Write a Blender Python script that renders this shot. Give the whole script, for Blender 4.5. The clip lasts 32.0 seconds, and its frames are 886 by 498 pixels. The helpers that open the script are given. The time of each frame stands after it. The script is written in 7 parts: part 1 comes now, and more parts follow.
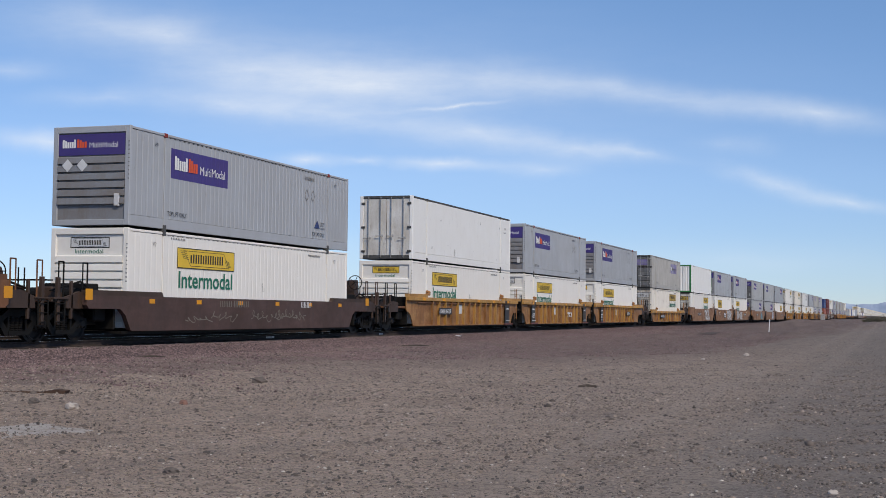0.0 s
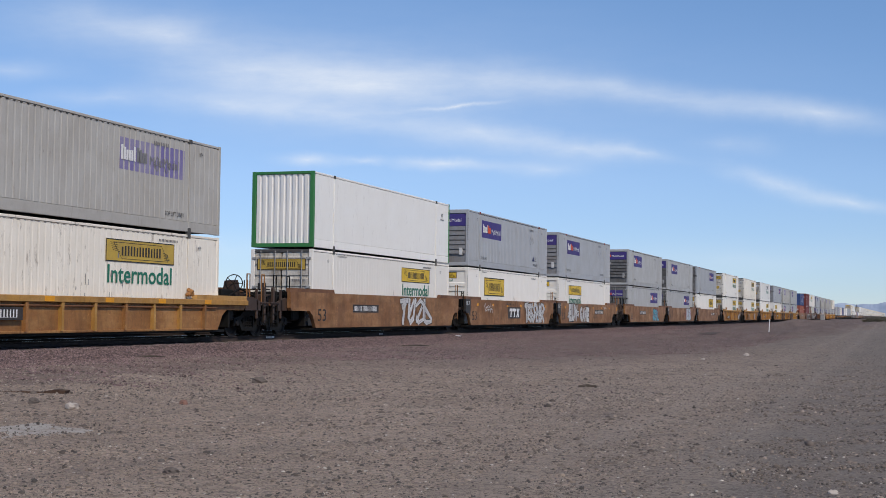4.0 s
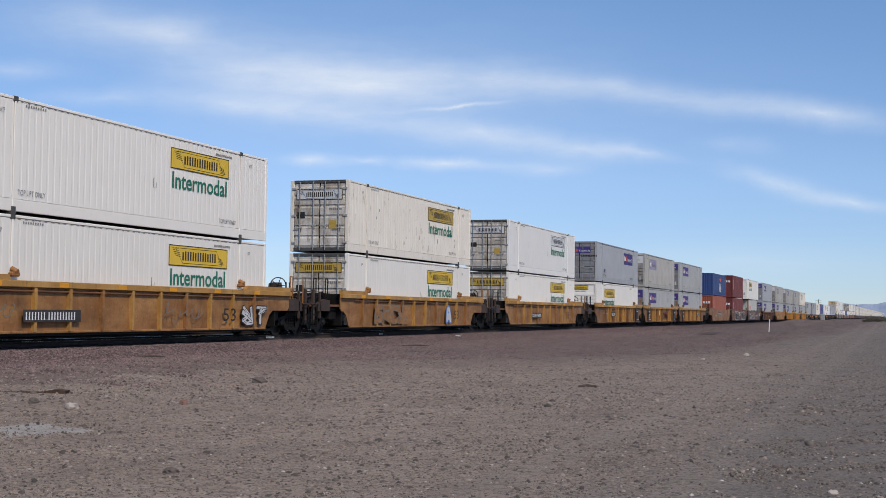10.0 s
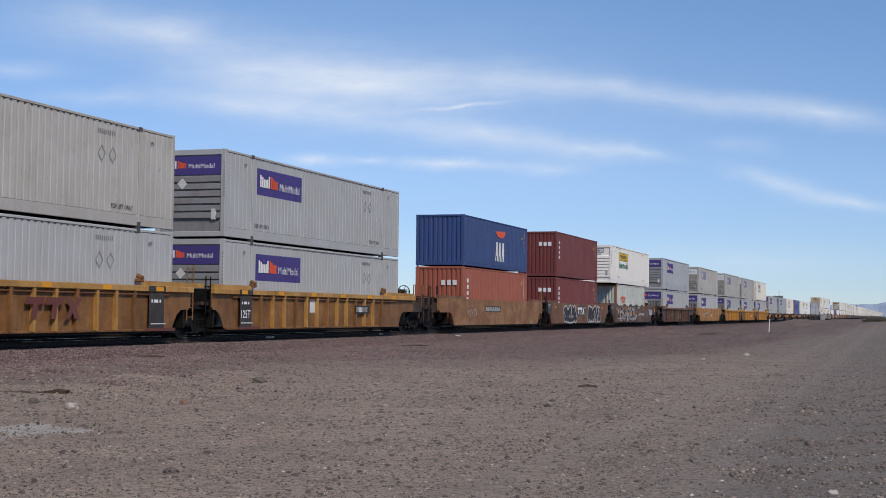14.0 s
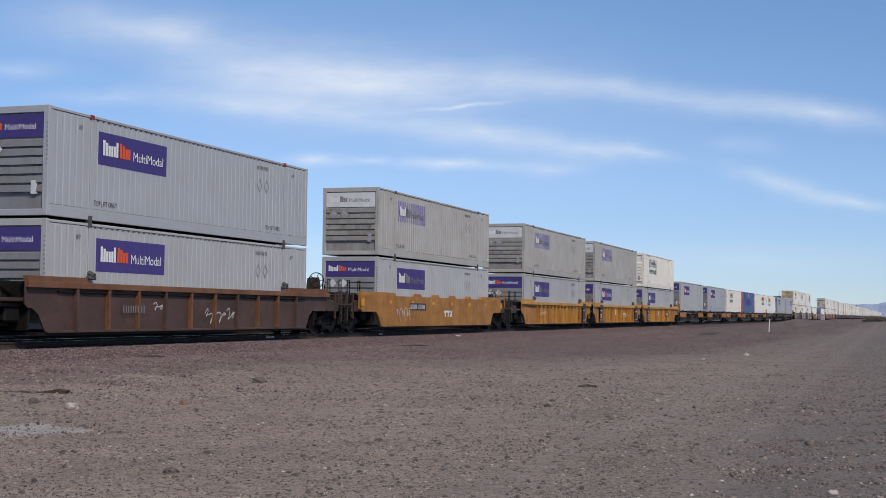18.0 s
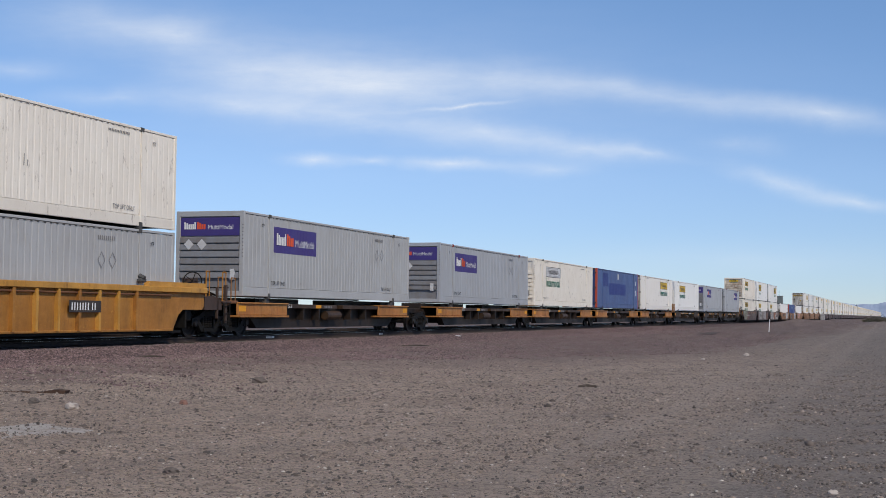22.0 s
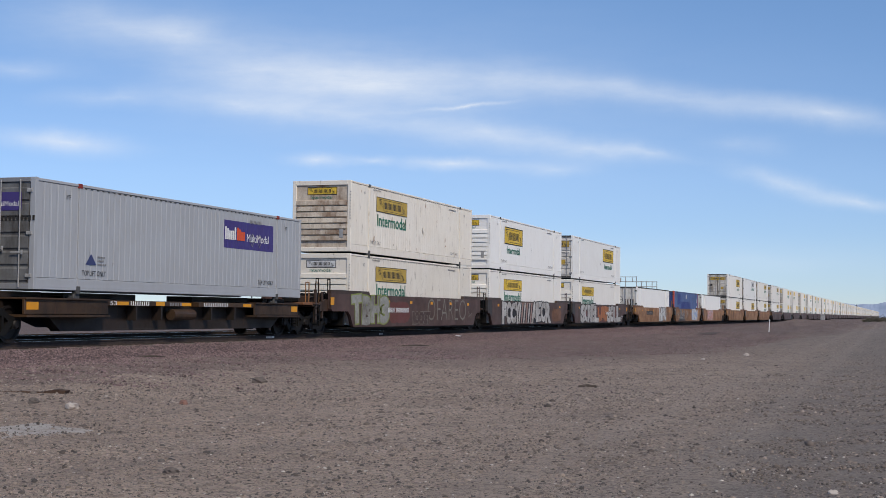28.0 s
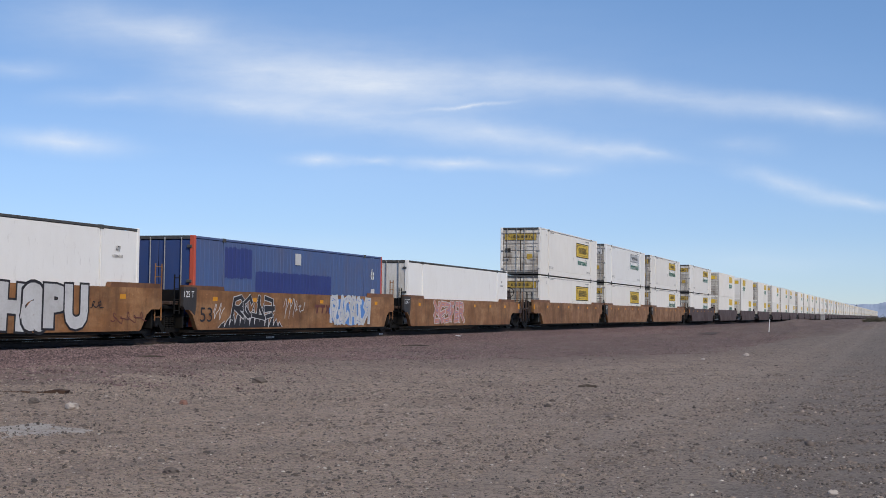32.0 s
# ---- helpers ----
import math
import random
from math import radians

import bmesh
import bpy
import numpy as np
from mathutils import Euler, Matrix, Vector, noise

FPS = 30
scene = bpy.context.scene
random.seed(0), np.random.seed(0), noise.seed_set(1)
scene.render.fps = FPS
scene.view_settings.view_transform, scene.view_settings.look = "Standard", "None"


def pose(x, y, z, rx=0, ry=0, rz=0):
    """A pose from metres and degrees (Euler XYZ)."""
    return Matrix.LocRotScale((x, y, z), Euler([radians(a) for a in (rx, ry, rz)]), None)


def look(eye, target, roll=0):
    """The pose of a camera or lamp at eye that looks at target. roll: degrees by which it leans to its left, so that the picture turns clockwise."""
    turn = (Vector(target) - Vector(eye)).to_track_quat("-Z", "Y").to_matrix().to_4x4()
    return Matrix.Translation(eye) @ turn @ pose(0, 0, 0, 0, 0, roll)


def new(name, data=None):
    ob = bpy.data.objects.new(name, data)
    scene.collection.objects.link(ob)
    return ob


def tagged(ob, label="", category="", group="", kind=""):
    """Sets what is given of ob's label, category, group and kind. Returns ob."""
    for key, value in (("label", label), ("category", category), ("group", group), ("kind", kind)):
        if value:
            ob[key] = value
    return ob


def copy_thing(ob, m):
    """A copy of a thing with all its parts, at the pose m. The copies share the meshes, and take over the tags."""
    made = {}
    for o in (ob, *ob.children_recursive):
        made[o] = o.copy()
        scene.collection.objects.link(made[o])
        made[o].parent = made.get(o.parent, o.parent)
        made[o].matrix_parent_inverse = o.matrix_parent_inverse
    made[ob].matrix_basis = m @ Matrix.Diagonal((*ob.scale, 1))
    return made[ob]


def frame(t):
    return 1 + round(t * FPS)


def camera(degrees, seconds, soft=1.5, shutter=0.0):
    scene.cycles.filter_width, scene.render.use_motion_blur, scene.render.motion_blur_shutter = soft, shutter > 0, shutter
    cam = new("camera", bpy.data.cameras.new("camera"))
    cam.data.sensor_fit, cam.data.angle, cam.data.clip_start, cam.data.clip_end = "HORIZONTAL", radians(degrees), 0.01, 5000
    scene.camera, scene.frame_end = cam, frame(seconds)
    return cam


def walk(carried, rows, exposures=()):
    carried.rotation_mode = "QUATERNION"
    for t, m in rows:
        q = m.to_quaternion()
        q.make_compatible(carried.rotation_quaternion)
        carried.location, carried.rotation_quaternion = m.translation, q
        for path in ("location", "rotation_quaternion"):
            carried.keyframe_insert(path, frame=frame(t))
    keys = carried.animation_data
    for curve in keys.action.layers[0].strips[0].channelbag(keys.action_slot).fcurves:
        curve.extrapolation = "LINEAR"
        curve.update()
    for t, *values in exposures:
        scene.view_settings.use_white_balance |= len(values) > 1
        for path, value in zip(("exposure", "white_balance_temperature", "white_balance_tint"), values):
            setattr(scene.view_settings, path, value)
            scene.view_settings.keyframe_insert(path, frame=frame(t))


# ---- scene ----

# The camera stands still beside a straight track; x runs along the track, y away from the camera.
EYE = (0.0, 0.0, 1.55)
AHEAD = Vector((0.945178, 0.323218, 0.046958))
cam = camera(36.59, 32.0, soft=0.85)
STAND = look(EYE, Vector(EYE) + AHEAD * 100, 0.663)
walk(cam, [(0.0, STAND), (32.0, STAND)], exposures=[(0.0, 0.0), (32.0, 0.0)])

# ---- light ----
SUN_DIR = Vector((-0.55, -0.64, 0.80)).normalized()   # towards the sun
world = bpy.data.worlds.new("desert_sky")
scene.world = world
world.use_nodes = True
wn = world.node_tree
sky = wn.nodes.new("ShaderNodeTexSky")
sky.sky_type, sky.sun_disc = "NISHITA", False
sky.sun_elevation = math.asin(SUN_DIR.z)
sky.sun_rotation = math.atan2(SUN_DIR.x, SUN_DIR.y)
sky.altitude, sky.air_density, sky.dust_density, sky.ozone_density = 300, 0.55, 0.04, 2.1
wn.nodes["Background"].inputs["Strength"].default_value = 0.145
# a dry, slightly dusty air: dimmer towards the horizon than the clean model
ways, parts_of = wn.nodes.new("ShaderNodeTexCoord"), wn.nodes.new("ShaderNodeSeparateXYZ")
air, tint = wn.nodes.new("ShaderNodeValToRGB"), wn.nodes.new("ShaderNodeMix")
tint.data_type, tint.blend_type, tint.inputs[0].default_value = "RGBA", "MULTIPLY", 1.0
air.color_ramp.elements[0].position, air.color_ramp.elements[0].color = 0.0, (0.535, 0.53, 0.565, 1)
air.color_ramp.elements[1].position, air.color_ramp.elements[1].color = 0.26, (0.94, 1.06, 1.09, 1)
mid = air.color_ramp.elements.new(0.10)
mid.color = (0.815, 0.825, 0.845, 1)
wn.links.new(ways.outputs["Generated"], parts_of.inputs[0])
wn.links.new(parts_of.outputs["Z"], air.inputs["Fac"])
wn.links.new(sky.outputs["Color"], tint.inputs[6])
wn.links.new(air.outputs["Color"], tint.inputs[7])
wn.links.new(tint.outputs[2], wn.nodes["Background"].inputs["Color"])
sun = new("sun", bpy.data.lights.new("sun", "SUN"))
sun.data.energy, sun.data.angle, sun.data.color = 2.90, radians(7), (1.0, 0.885, 0.735)
sun.matrix_world = look(SUN_DIR * 300, (0, 0, 0))


# ---- materials ----
class Nodes:
    """A short way to write node materials."""

    def __init__(self, name):
        self.mat = bpy.data.materials.new(name)
        self.mat.use_nodes = True
        self.tree = self.mat.node_tree
        self.bsdf = self.tree.nodes["Principled BSDF"]

    def add(self, kind, **values):
        node = self.tree.nodes.new("ShaderNode" + kind)
        for key, value in values.items():
            if key in node.inputs:
                node.inputs[key].default_value = value
            else:
                setattr(node, key, value)
        return node

    def link(self, a, b):
        self.tree.links.new(a, b)

    def coord(self, scale=(1, 1, 1), kind="Object", rot=(0, 0, 0), shift=0.0):
        """Coordinates of the object; shift moves the pattern by an amount that differs from piece to piece."""
        m = self.add("Mapping")
        m.inputs["Scale"].default_value = scale
        m.inputs["Rotation"].default_value = rot
        self.link(self.add("TexCoord").outputs[kind], m.inputs["Vector"])
        if shift:
            self.link(self.math("MULTIPLY", self.add("ObjectInfo").outputs["Random"], shift), m.inputs["Location"])
        return m.outputs["Vector"]

    def noise(self, vec, scale, detail=4.0, rough=0.55):
        n = self.add("TexNoise")
        n.inputs["Scale"].default_value, n.inputs["Detail"].default_value, n.inputs["Roughness"].default_value = scale, detail, rough
        self.link(vec, n.inputs["Vector"])
        return n.outputs["Fac"]

    def ramp(self, fac, a, b, ca=(0, 0, 0, 1), cb=(1, 1, 1, 1)):
        r = self.add("ValToRGB")
        r.color_ramp.elements[0].position, r.color_ramp.elements[1].position = a, b
        r.color_ramp.elements[0].color, r.color_ramp.elements[1].color = ca, cb
        self.link(fac, r.inputs["Fac"])
        return r.outputs["Color"]

    def mix(self, fac, a, b, blend="MIX"):
        m = self.add("Mix", data_type="RGBA", blend_type=blend)
        for value, slot in ((fac, m.inputs[0]), (a, m.inputs[6]), (b, m.inputs[7])):
            if isinstance(value, (float, int, tuple)):
                slot.default_value = value
            else:
                self.link(value, slot)
        return m.outputs[2]

    def math(self, op, a, b=0.0):
        m = self.add("Math", operation=op)
        for value, slot in ((a, m.inputs[0]), (b, m.inputs[1])):
            if isinstance(value, (float, int)):
                slot.default_value = value
            else:
                self.link(value, slot)
        return m.outputs[0]

    def bump(self, height, strength, distance=0.02):
        b = self.add("Bump", Strength=strength, Distance=distance)
        self.link(height, b.inputs["Height"])
        self.link(b.outputs["Normal"], self.bsdf.inputs["Normal"])

    def done(self, color, rough=0.6, metal=0.0):
        for value, slot in ((color, "Base Color"), (rough, "Roughness"), (metal, "Metallic")):
            if isinstance(value, (float, int, tuple)):
                self.bsdf.inputs[slot].default_value = value
            else:
                self.link(value, self.bsdf.inputs[slot])
        return self.mat


def rgb(r, g, b):
    return (r, g, b, 1.0)


def paint(name, color, grime=0.35, dirt=(0.16, 0.12, 0.09), rust=0.0, rough=0.5, spread=0.06, fade=None):
    """Weathered paint: a slight tone of its own on each piece, road dirt in streaks, rust spots, sun-faded areas."""
    n = Nodes(name)
    vec = n.coord((1, 1, 1), shift=60.0)
    info = n.add("ObjectInfo")
    tone = n.add("HueSaturation", Color=rgb(*color))
    n.link(n.math("ADD", n.math("MULTIPLY", info.outputs["Random"], 2 * spread), 1.0 - spread), tone.inputs["Value"])
    broad = n.ramp(n.noise(vec, 0.8, 6, 0.62), 0.38, 0.68)
    streak = n.ramp(n.noise(n.coord((1.7, 1.7, 0.38), shift=60.0), 1.5, 8, 0.74), 0.46, 0.74)
    fine = n.ramp(n.noise(vec, 16, 5, 0.75), 0.44, 0.66)
    base = tone.outputs["Color"]
    if fade:
        worn = n.ramp(n.noise(n.coord((0.5, 1.0, 1.3), shift=40.0), 1.3, 7, 0.68), 0.44, 0.64)
        base = n.mix(n.math("MULTIPLY", worn, 0.75), base, rgb(*fade))
        chips = n.ramp(n.noise(n.coord((1.0, 1.0, 1.6), shift=75.0), 5.5, 6, 0.75), 0.63, 0.67)
        base = n.mix(n.math("MULTIPLY", chips, 0.7), base, rgb(*(min(1.0, c * 1.35) for c in fade)))
    amount = n.math("MULTIPLY", n.math("ADD", n.math("MULTIPLY", broad, 0.80), n.math("MULTIPLY", streak, 0.85)), grime)
    col = n.mix(n.math("MINIMUM", amount, 1.0), base, rgb(*dirt))
    col = n.mix(n.math("MULTIPLY", fine, grime * 0.35), col, rgb(*dirt))
    scuff = n.ramp(n.noise(n.coord((1.0, 1.0, 0.55), shift=130.0), 4.5, 7, 0.7), 0.655, 0.70)
    col = n.mix(n.math("MULTIPLY", scuff, min(0.6, grime * 2.5)), col, rgb(*dirt))
    if rust:
        spots = n.math("MULTIPLY", n.ramp(n.noise(n.coord((2.4, 2.4, 0.6), shift=90.0), 2.0, 8, 0.75), 0.58, 0.67), rust)
        col = n.mix(spots, col, rgb(0.10, 0.042, 0.02))
    n.bump(n.noise(vec, 2.4, 6, 0.6), 0.10, 0.02)
    n.bsdf.inputs["Specular IOR Level"].default_value = 0.35
    return n.done(col, n.math("ADD", n.math("MULTIPLY", broad, 0.2), rough))


def steel(name, color, rough=0.65, metal=0.0):
    n = Nodes(name)
    v = n.coord()
    col = n.mix(n.ramp(n.noise(v, 6, 6, 0.65), 0.35, 0.7), rgb(*color), rgb(*(c * 0.5 + 0.003 for c in color)))
    n.bump(n.noise(v, 30, 4), 0.25, 0.01)
    n.bsdf.inputs["Specular IOR Level"].default_value = 0.2
    return n.done(col, rough, metal)


FEDGREY = paint("grey_container_paint", (0.40, 0.42, 0.45), 0.12)
FEDPALE = paint("pale_grey_container_paint", (0.43, 0.44, 0.447), 0.16)
FEDOLD = paint("aged_beige_grey_container_paint", (0.45, 0.437, 0.41), 0.22, rust=0.25)
WHITE = paint("white_container_paint", (0.86, 0.83, 0.775), 0.08, (0.38, 0.33, 0.27))
SMOOTHWHITE = paint("smooth_white_container_paint", (0.87, 0.86, 0.83), 0.06, (0.38, 0.33, 0.27), rust=0.15)
DOORCLEAN = paint("white_door_paint_with_light_dirt", (0.74, 0.73, 0.70), 0.42, (0.25, 0.20, 0.14), rust=0.3)
NOSERUST = paint("rust_streaked_cream_end_paint", (0.70, 0.62, 0.51), 0.80, (0.17, 0.09, 0.045), rust=1.0)
CREAM = paint("aged_cream_container_paint", (0.85, 0.795, 0.70), 0.13, (0.33, 0.26, 0.18), rust=0.5)
DOORWHITE = paint("dirty_white_door_paint", (0.72, 0.69, 0.63), 0.80, (0.16, 0.12, 0.08), rust=0.5)
DOORGREY = paint("dirty_grey_door_paint", (0.20, 0.205, 0.21), 0.75, (0.045, 0.038, 0.032), rust=0.35)
# these two carry the shade of the leading ends in their colour, besides soot
NOSEGREY = paint("shaded_grey_steel_end_paint", (0.24, 0.253, 0.275), 0.50)
NOSEDARK = paint("sooty_shaded_grey_end_paint", (0.165, 0.168, 0.172), 0.70, (0.040, 0.034, 0.030), rust=0.3)
NOSEOLD = paint("rusty_grey_end_paint", (0.33, 0.32, 0.30), 0.5, (0.10, 0.08, 0.06), rust=0.6)
NAVY = paint("navy_container_paint", (0.03, 0.065, 0.20), 0.12)
ROYAL = paint("faded_blue_container_paint", (0.070, 0.122, 0.285), 0.22)
ROYALDARK = paint("overpainted_blue_patch", (0.03, 0.05, 0.21), 0.08)
RED = paint("brick_red_container_paint", (0.36, 0.10, 0.06), 0.2)
MAROON = paint("maroon_container_paint", (0.17, 0.035, 0.035), 0.15)
PALEGREEN = paint("pale_grey_green_container_paint", (0.55, 0.58, 0.55), 0.25, rust=0.7)
POSTORANGE = paint("orange_post_paint", (0.56, 0.085, 0.045), 0.25)
POSTGREEN = paint("green_post_paint", (0.03, 0.20, 0.06), 0.2)
RUSTPOST = paint("rusted_post_paint", (0.35, 0.14, 0.05), 0.5, rust=0.8)
VIOLET = paint("violet_decal", (0.055, 0.04, 0.20), 0.08)
VIOLETFADE = paint("faded_violet_decal", (0.15, 0.12, 0.33), 0.45, (0.45, 0.44, 0.44), spread=0.2)
LETTERWHITE = paint("white_lettering", (0.80, 0.80, 0.80), 0.12)
LETTERORANGE = paint("orange_lettering", (0.75, 0.10, 0.03), 0.1)
LETTERBLACK = paint("black_lettering", (0.02, 0.02, 0.02), 0.1)
LETTERGREY = paint("faint_grey_lettering", (0.22, 0.22, 0.23), 0.2)
LETTERGREEN = paint("green_lettering", (0.015, 0.17, 0.11), 0.1)
YELLOW = paint("yellow_decal", (0.76, 0.51, 0.05), 0.12)
YELLOWOLD = paint("aged_yellow_decal", (0.56, 0.38, 0.06), 0.35)
REFLECT = paint("amber_reflector_sheeting", (0.75, 0.32, 0.01), 0.2)
PANELWHITE = paint("pale_sign_panel", (0.66, 0.67, 0.68), 0.2)
TTXTAN = paint("tan_railcar_paint", (0.290, 0.128, 0.044), 0.62, (0.080, 0.045, 0.028), rust=0.6, fade=(0.47, 0.255, 0.115))
TTXORANGE = paint("orange_railcar_paint", (0.335, 0.150, 0.048), 0.55, (0.065, 0.036, 0.022), rust=0.75, fade=(0.50, 0.27, 0.10))
TTXDULL = paint("dull_brown_orange_railcar_paint", (0.255, 0.115, 0.038), 0.62, (0.055, 0.031, 0.019), rust=0.75, fade=(0.36, 0.18, 0.06))
SPINEORANGE = paint("orange_plate_paint", (0.46, 0.185, 0.045), 0.50, (0.07, 0.035, 0.02), rust=0.6, fade=(0.55, 0.27, 0.08))
TTXEDGE = paint("yellow_edge_and_lit_rib_paint", (0.47, 0.245, 0.055), 0.42, (0.10, 0.055, 0.03), rust=0.75, fade=(0.56, 0.33, 0.12))
TTXYELLOW = paint("yellow_railcar_paint", (0.42, 0.180, 0.032), 0.48, (0.12, 0.06, 0.025), rust=0.55, fade=(0.50, 0.235, 0.05))
YELLOWEDGE = paint("bright_yellow_edge_paint", (0.56, 0.275, 0.045), 0.36, (0.13, 0.065, 0.03), rust=0.5, fade=(0.62, 0.34, 0.08))
CARBROWN = paint("brown_railcar_paint", (0.088, 0.048, 0.038), 0.45, (0.04, 0.032, 0.028), rust=0.35, fade=(0.125, 0.068, 0.055))
CARRUST = paint("rusty_brown_railcar_paint", (0.19, 0.082, 0.036), 0.55, (0.06, 0.035, 0.025), rust=0.6, fade=(0.26, 0.12, 0.055))
CARMAROON = paint("maroon_brown_railcar_paint", (0.115, 0.050, 0.036), 0.55, (0.045, 0.03, 0.024), rust=0.6, fade=(0.20, 0.115, 0.06))
BOARD = paint("black_stencil_board", (0.025, 0.025, 0.028), 0.25)
SPRAYWHITE = paint("white_spray_paint", (0.62, 0.62, 0.62), 0.25)
SPRAYSILVER = paint("silver_grey_spray_paint", (0.50, 0.49, 0.475), 0.65, (0.17, 0.14, 0.12))
SPRAYPALE = paint("chalky_pale_spray_paint", (0.54, 0.53, 0.51), 0.75, (0.19, 0.155, 0.13), rust=0.2)
SPRAYDUSK = paint("grimy_grey_spray_paint", (0.33, 0.33, 0.30), 0.75, (0.10, 0.085, 0.07), rust=0.3)
SPRAYSHADE = paint("grey_spray_shading", (0.24, 0.24, 0.25), 0.25)
SPRAYCHALK = paint("pale_blue_white_spray_paint", (0.55, 0.62, 0.68), 0.22)
SPRAYPINK = paint("dull_pink_brown_spray_paint", (0.30, 0.19, 0.16), 0.4)
EMBLEM = paint("dark_blue_emblem", (0.03, 0.05, 0.16), 0.15)
SPRAYDULL = paint("thin_pale_spray_paint", (0.21, 0.20, 0.165), 0.6)
OLDRED = paint("faded_dark_red_mark", (0.13, 0.03, 0.025), 0.3)
SPINEBROWN = paint("sooty_rust_brown_paint", (0.075, 0.040, 0.018), 0.80, (0.016, 0.012, 0.010), rust=0.5)
ENDBROWN = paint("dark_brown_end_paint", (0.070, 0.042, 0.030), 0.55, (0.025, 0.02, 0.017), rust=0.5)
UNDERBROWN = paint("greasy_brown_underframe_paint", (0.028, 0.018, 0.013), 0.6, (0.012, 0.010, 0.008), rust=0.4)
SPRAYBLACK = paint("black_spray_paint", (0.015, 0.015, 0.02), 0.1)
SPRAYTEAL = paint("teal_spray_paint", (0.09, 0.37, 0.48), 0.15)
SPRAYBLUE = paint("blue_spray_paint", (0.10, 0.25, 0.60), 0.15)
SPRAYRED = paint("red_spray_paint", (0.42, 0.06, 0.05), 0.2)
SPRAYGREEN = paint("green_spray_paint", (0.24, 0.29, 0.06), 0.45, (0.07, 0.06, 0.04))
SPRAYORANGE = paint("rust_orange_spray_paint", (0.40, 0.13, 0.035), 0.35)
SPRAYSALMON = paint("salmon_spray_paint", (0.60, 0.26, 0.20), 0.2)
DARKSTEEL = steel("dark_greasy_steel", (0.010, 0.009, 0.008))
WHEELSTEEL = steel("brown_wheel_steel", (0.016, 0.013, 0.012), 0.5)
TREADSTEEL = steel("worn_wheel_tread", (0.30, 0.29, 0.28), 0.35, 0.8)
CASTING = steel("dark_casting_steel", (0.10, 0.10, 0.10))
REDCAST = steel("red_casting_paint", (0.30, 0.05, 0.04))
GALV = steel("galvanised_rod_steel", (0.42, 0.42, 0.42), 0.45)
RAILSIDE = steel("rusty_rail_side", (0.060, 0.046, 0.041), 0.8)
RAILHEAD = steel("polished_rail_head", (0.55, 0.55, 0.56), 0.16, 1.0)


# ---- mesh helpers ----
class Shape:
    """Collects boxes, bars and prisms into one mesh."""

    def __init__(self):
        self.v, self.f = [], []

    def poly(self, pts, faces):
        k = len(self.v)
        self.v += [tuple(p) for p in pts]
        self.f += [tuple(i + k for i in face) for face in faces]
        return self

    def box(self, x0, x1, y0, y1, z0, z1):
        return self.poly([(x, y, z) for x in (x0, x1) for y in (y0, y1) for z in (z0, z1)],
                         [(0, 1, 3, 2), (4, 6, 7, 5), (0, 4, 5, 1), (2, 3, 7, 6), (0, 2, 6, 4), (1, 5, 7, 3)])

    def bar(self, x0, x1, y0, y1, z0, z1, c=0.012):
        """A box with all its edges cut off at c."""
        c = min(c, (x1 - x0) * 0.3, (y1 - y0) * 0.3, (z1 - z0) * 0.3)
        bm = bmesh.new()
        m = Matrix.LocRotScale(((x0 + x1) / 2, (y0 + y1) / 2, (z0 + z1) / 2), None, (x1 - x0, y1 - y0, z1 - z0))
        bmesh.ops.create_cube(bm, size=1.0, matrix=m)
        bmesh.ops.bevel(bm, geom=bm.edges[:], offset=c, segments=1, affect="EDGES")
        bm.verts.index_update()
        self.poly([v.co for v in bm.verts], [[v.index for v in f.verts] for f in bm.faces])
        bm.free()
        return self

    def prism(self, outline, a, b, axis="y"):
        """An outline of (x, z) points drawn out along y (or of (y, z) points along x)."""
        n = len(outline)
        put = (lambda p, d: (p[0], d, p[1])) if axis == "y" else (lambda p, d: (d, p[0], p[1]))
        pts = [put(p, a) for p in outline] + [put(p, b) for p in outline]
        return self.poly(pts, [tuple(range(n)), tuple(range(2 * n - 1, n - 1, -1))] + [((i + 1) % n, i, n + i, n + (i + 1) % n) for i in range(n)])

    def rod(self, p, q, r, n=8, r2=None):
        p, q = Vector(p), Vector(q)
        d = (q - p).normalized()
        side = d.orthogonal().normalized()
        up = d.cross(side)
        r2 = r if r2 is None else r2
        ring = [(math.cos(math.tau * i / n), math.sin(math.tau * i / n)) for i in range(n)]
        pts = [p + (side * c + up * s) * r for c, s in ring] + [q + (side * c + up * s) * r2 for c, s in ring]
        return self.poly(pts, [tuple(range(n - 1, -1, -1)), tuple(range(n, 2 * n))] + [(i, (i + 1) % n, n + (i + 1) % n, n + i) for i in range(n)])

    def turned(self, profile, n=24, at=(0, 0, 0)):
        """A profile of (radius, y) turned round the y axis."""
        k = len(profile)
        pts = []
        for i in range(n):
            c, s = math.cos(math.tau * i / n), math.sin(math.tau * i / n)
            pts += [(at[0] + r * c, at[1] + y, at[2] + r * s) for r, y in profile]
        faces = [(i * k + j, ((i + 1) % n) * k + j, ((i + 1) % n) * k + j + 1, i * k + j + 1) for i in range(n) for j in range(k - 1)]
        return self.poly(pts, faces)

    def mesh(self, name):
        me = bpy.data.meshes.new(name)
        me.from_pydata(self.v, [], self.f)
        bm = bmesh.new()
        bm.from_mesh(me)
        bmesh.ops.recalc_face_normals(bm, faces=bm.faces[:])
        bm.to_mesh(me)
        bm.free()
        return me


COATED = {}


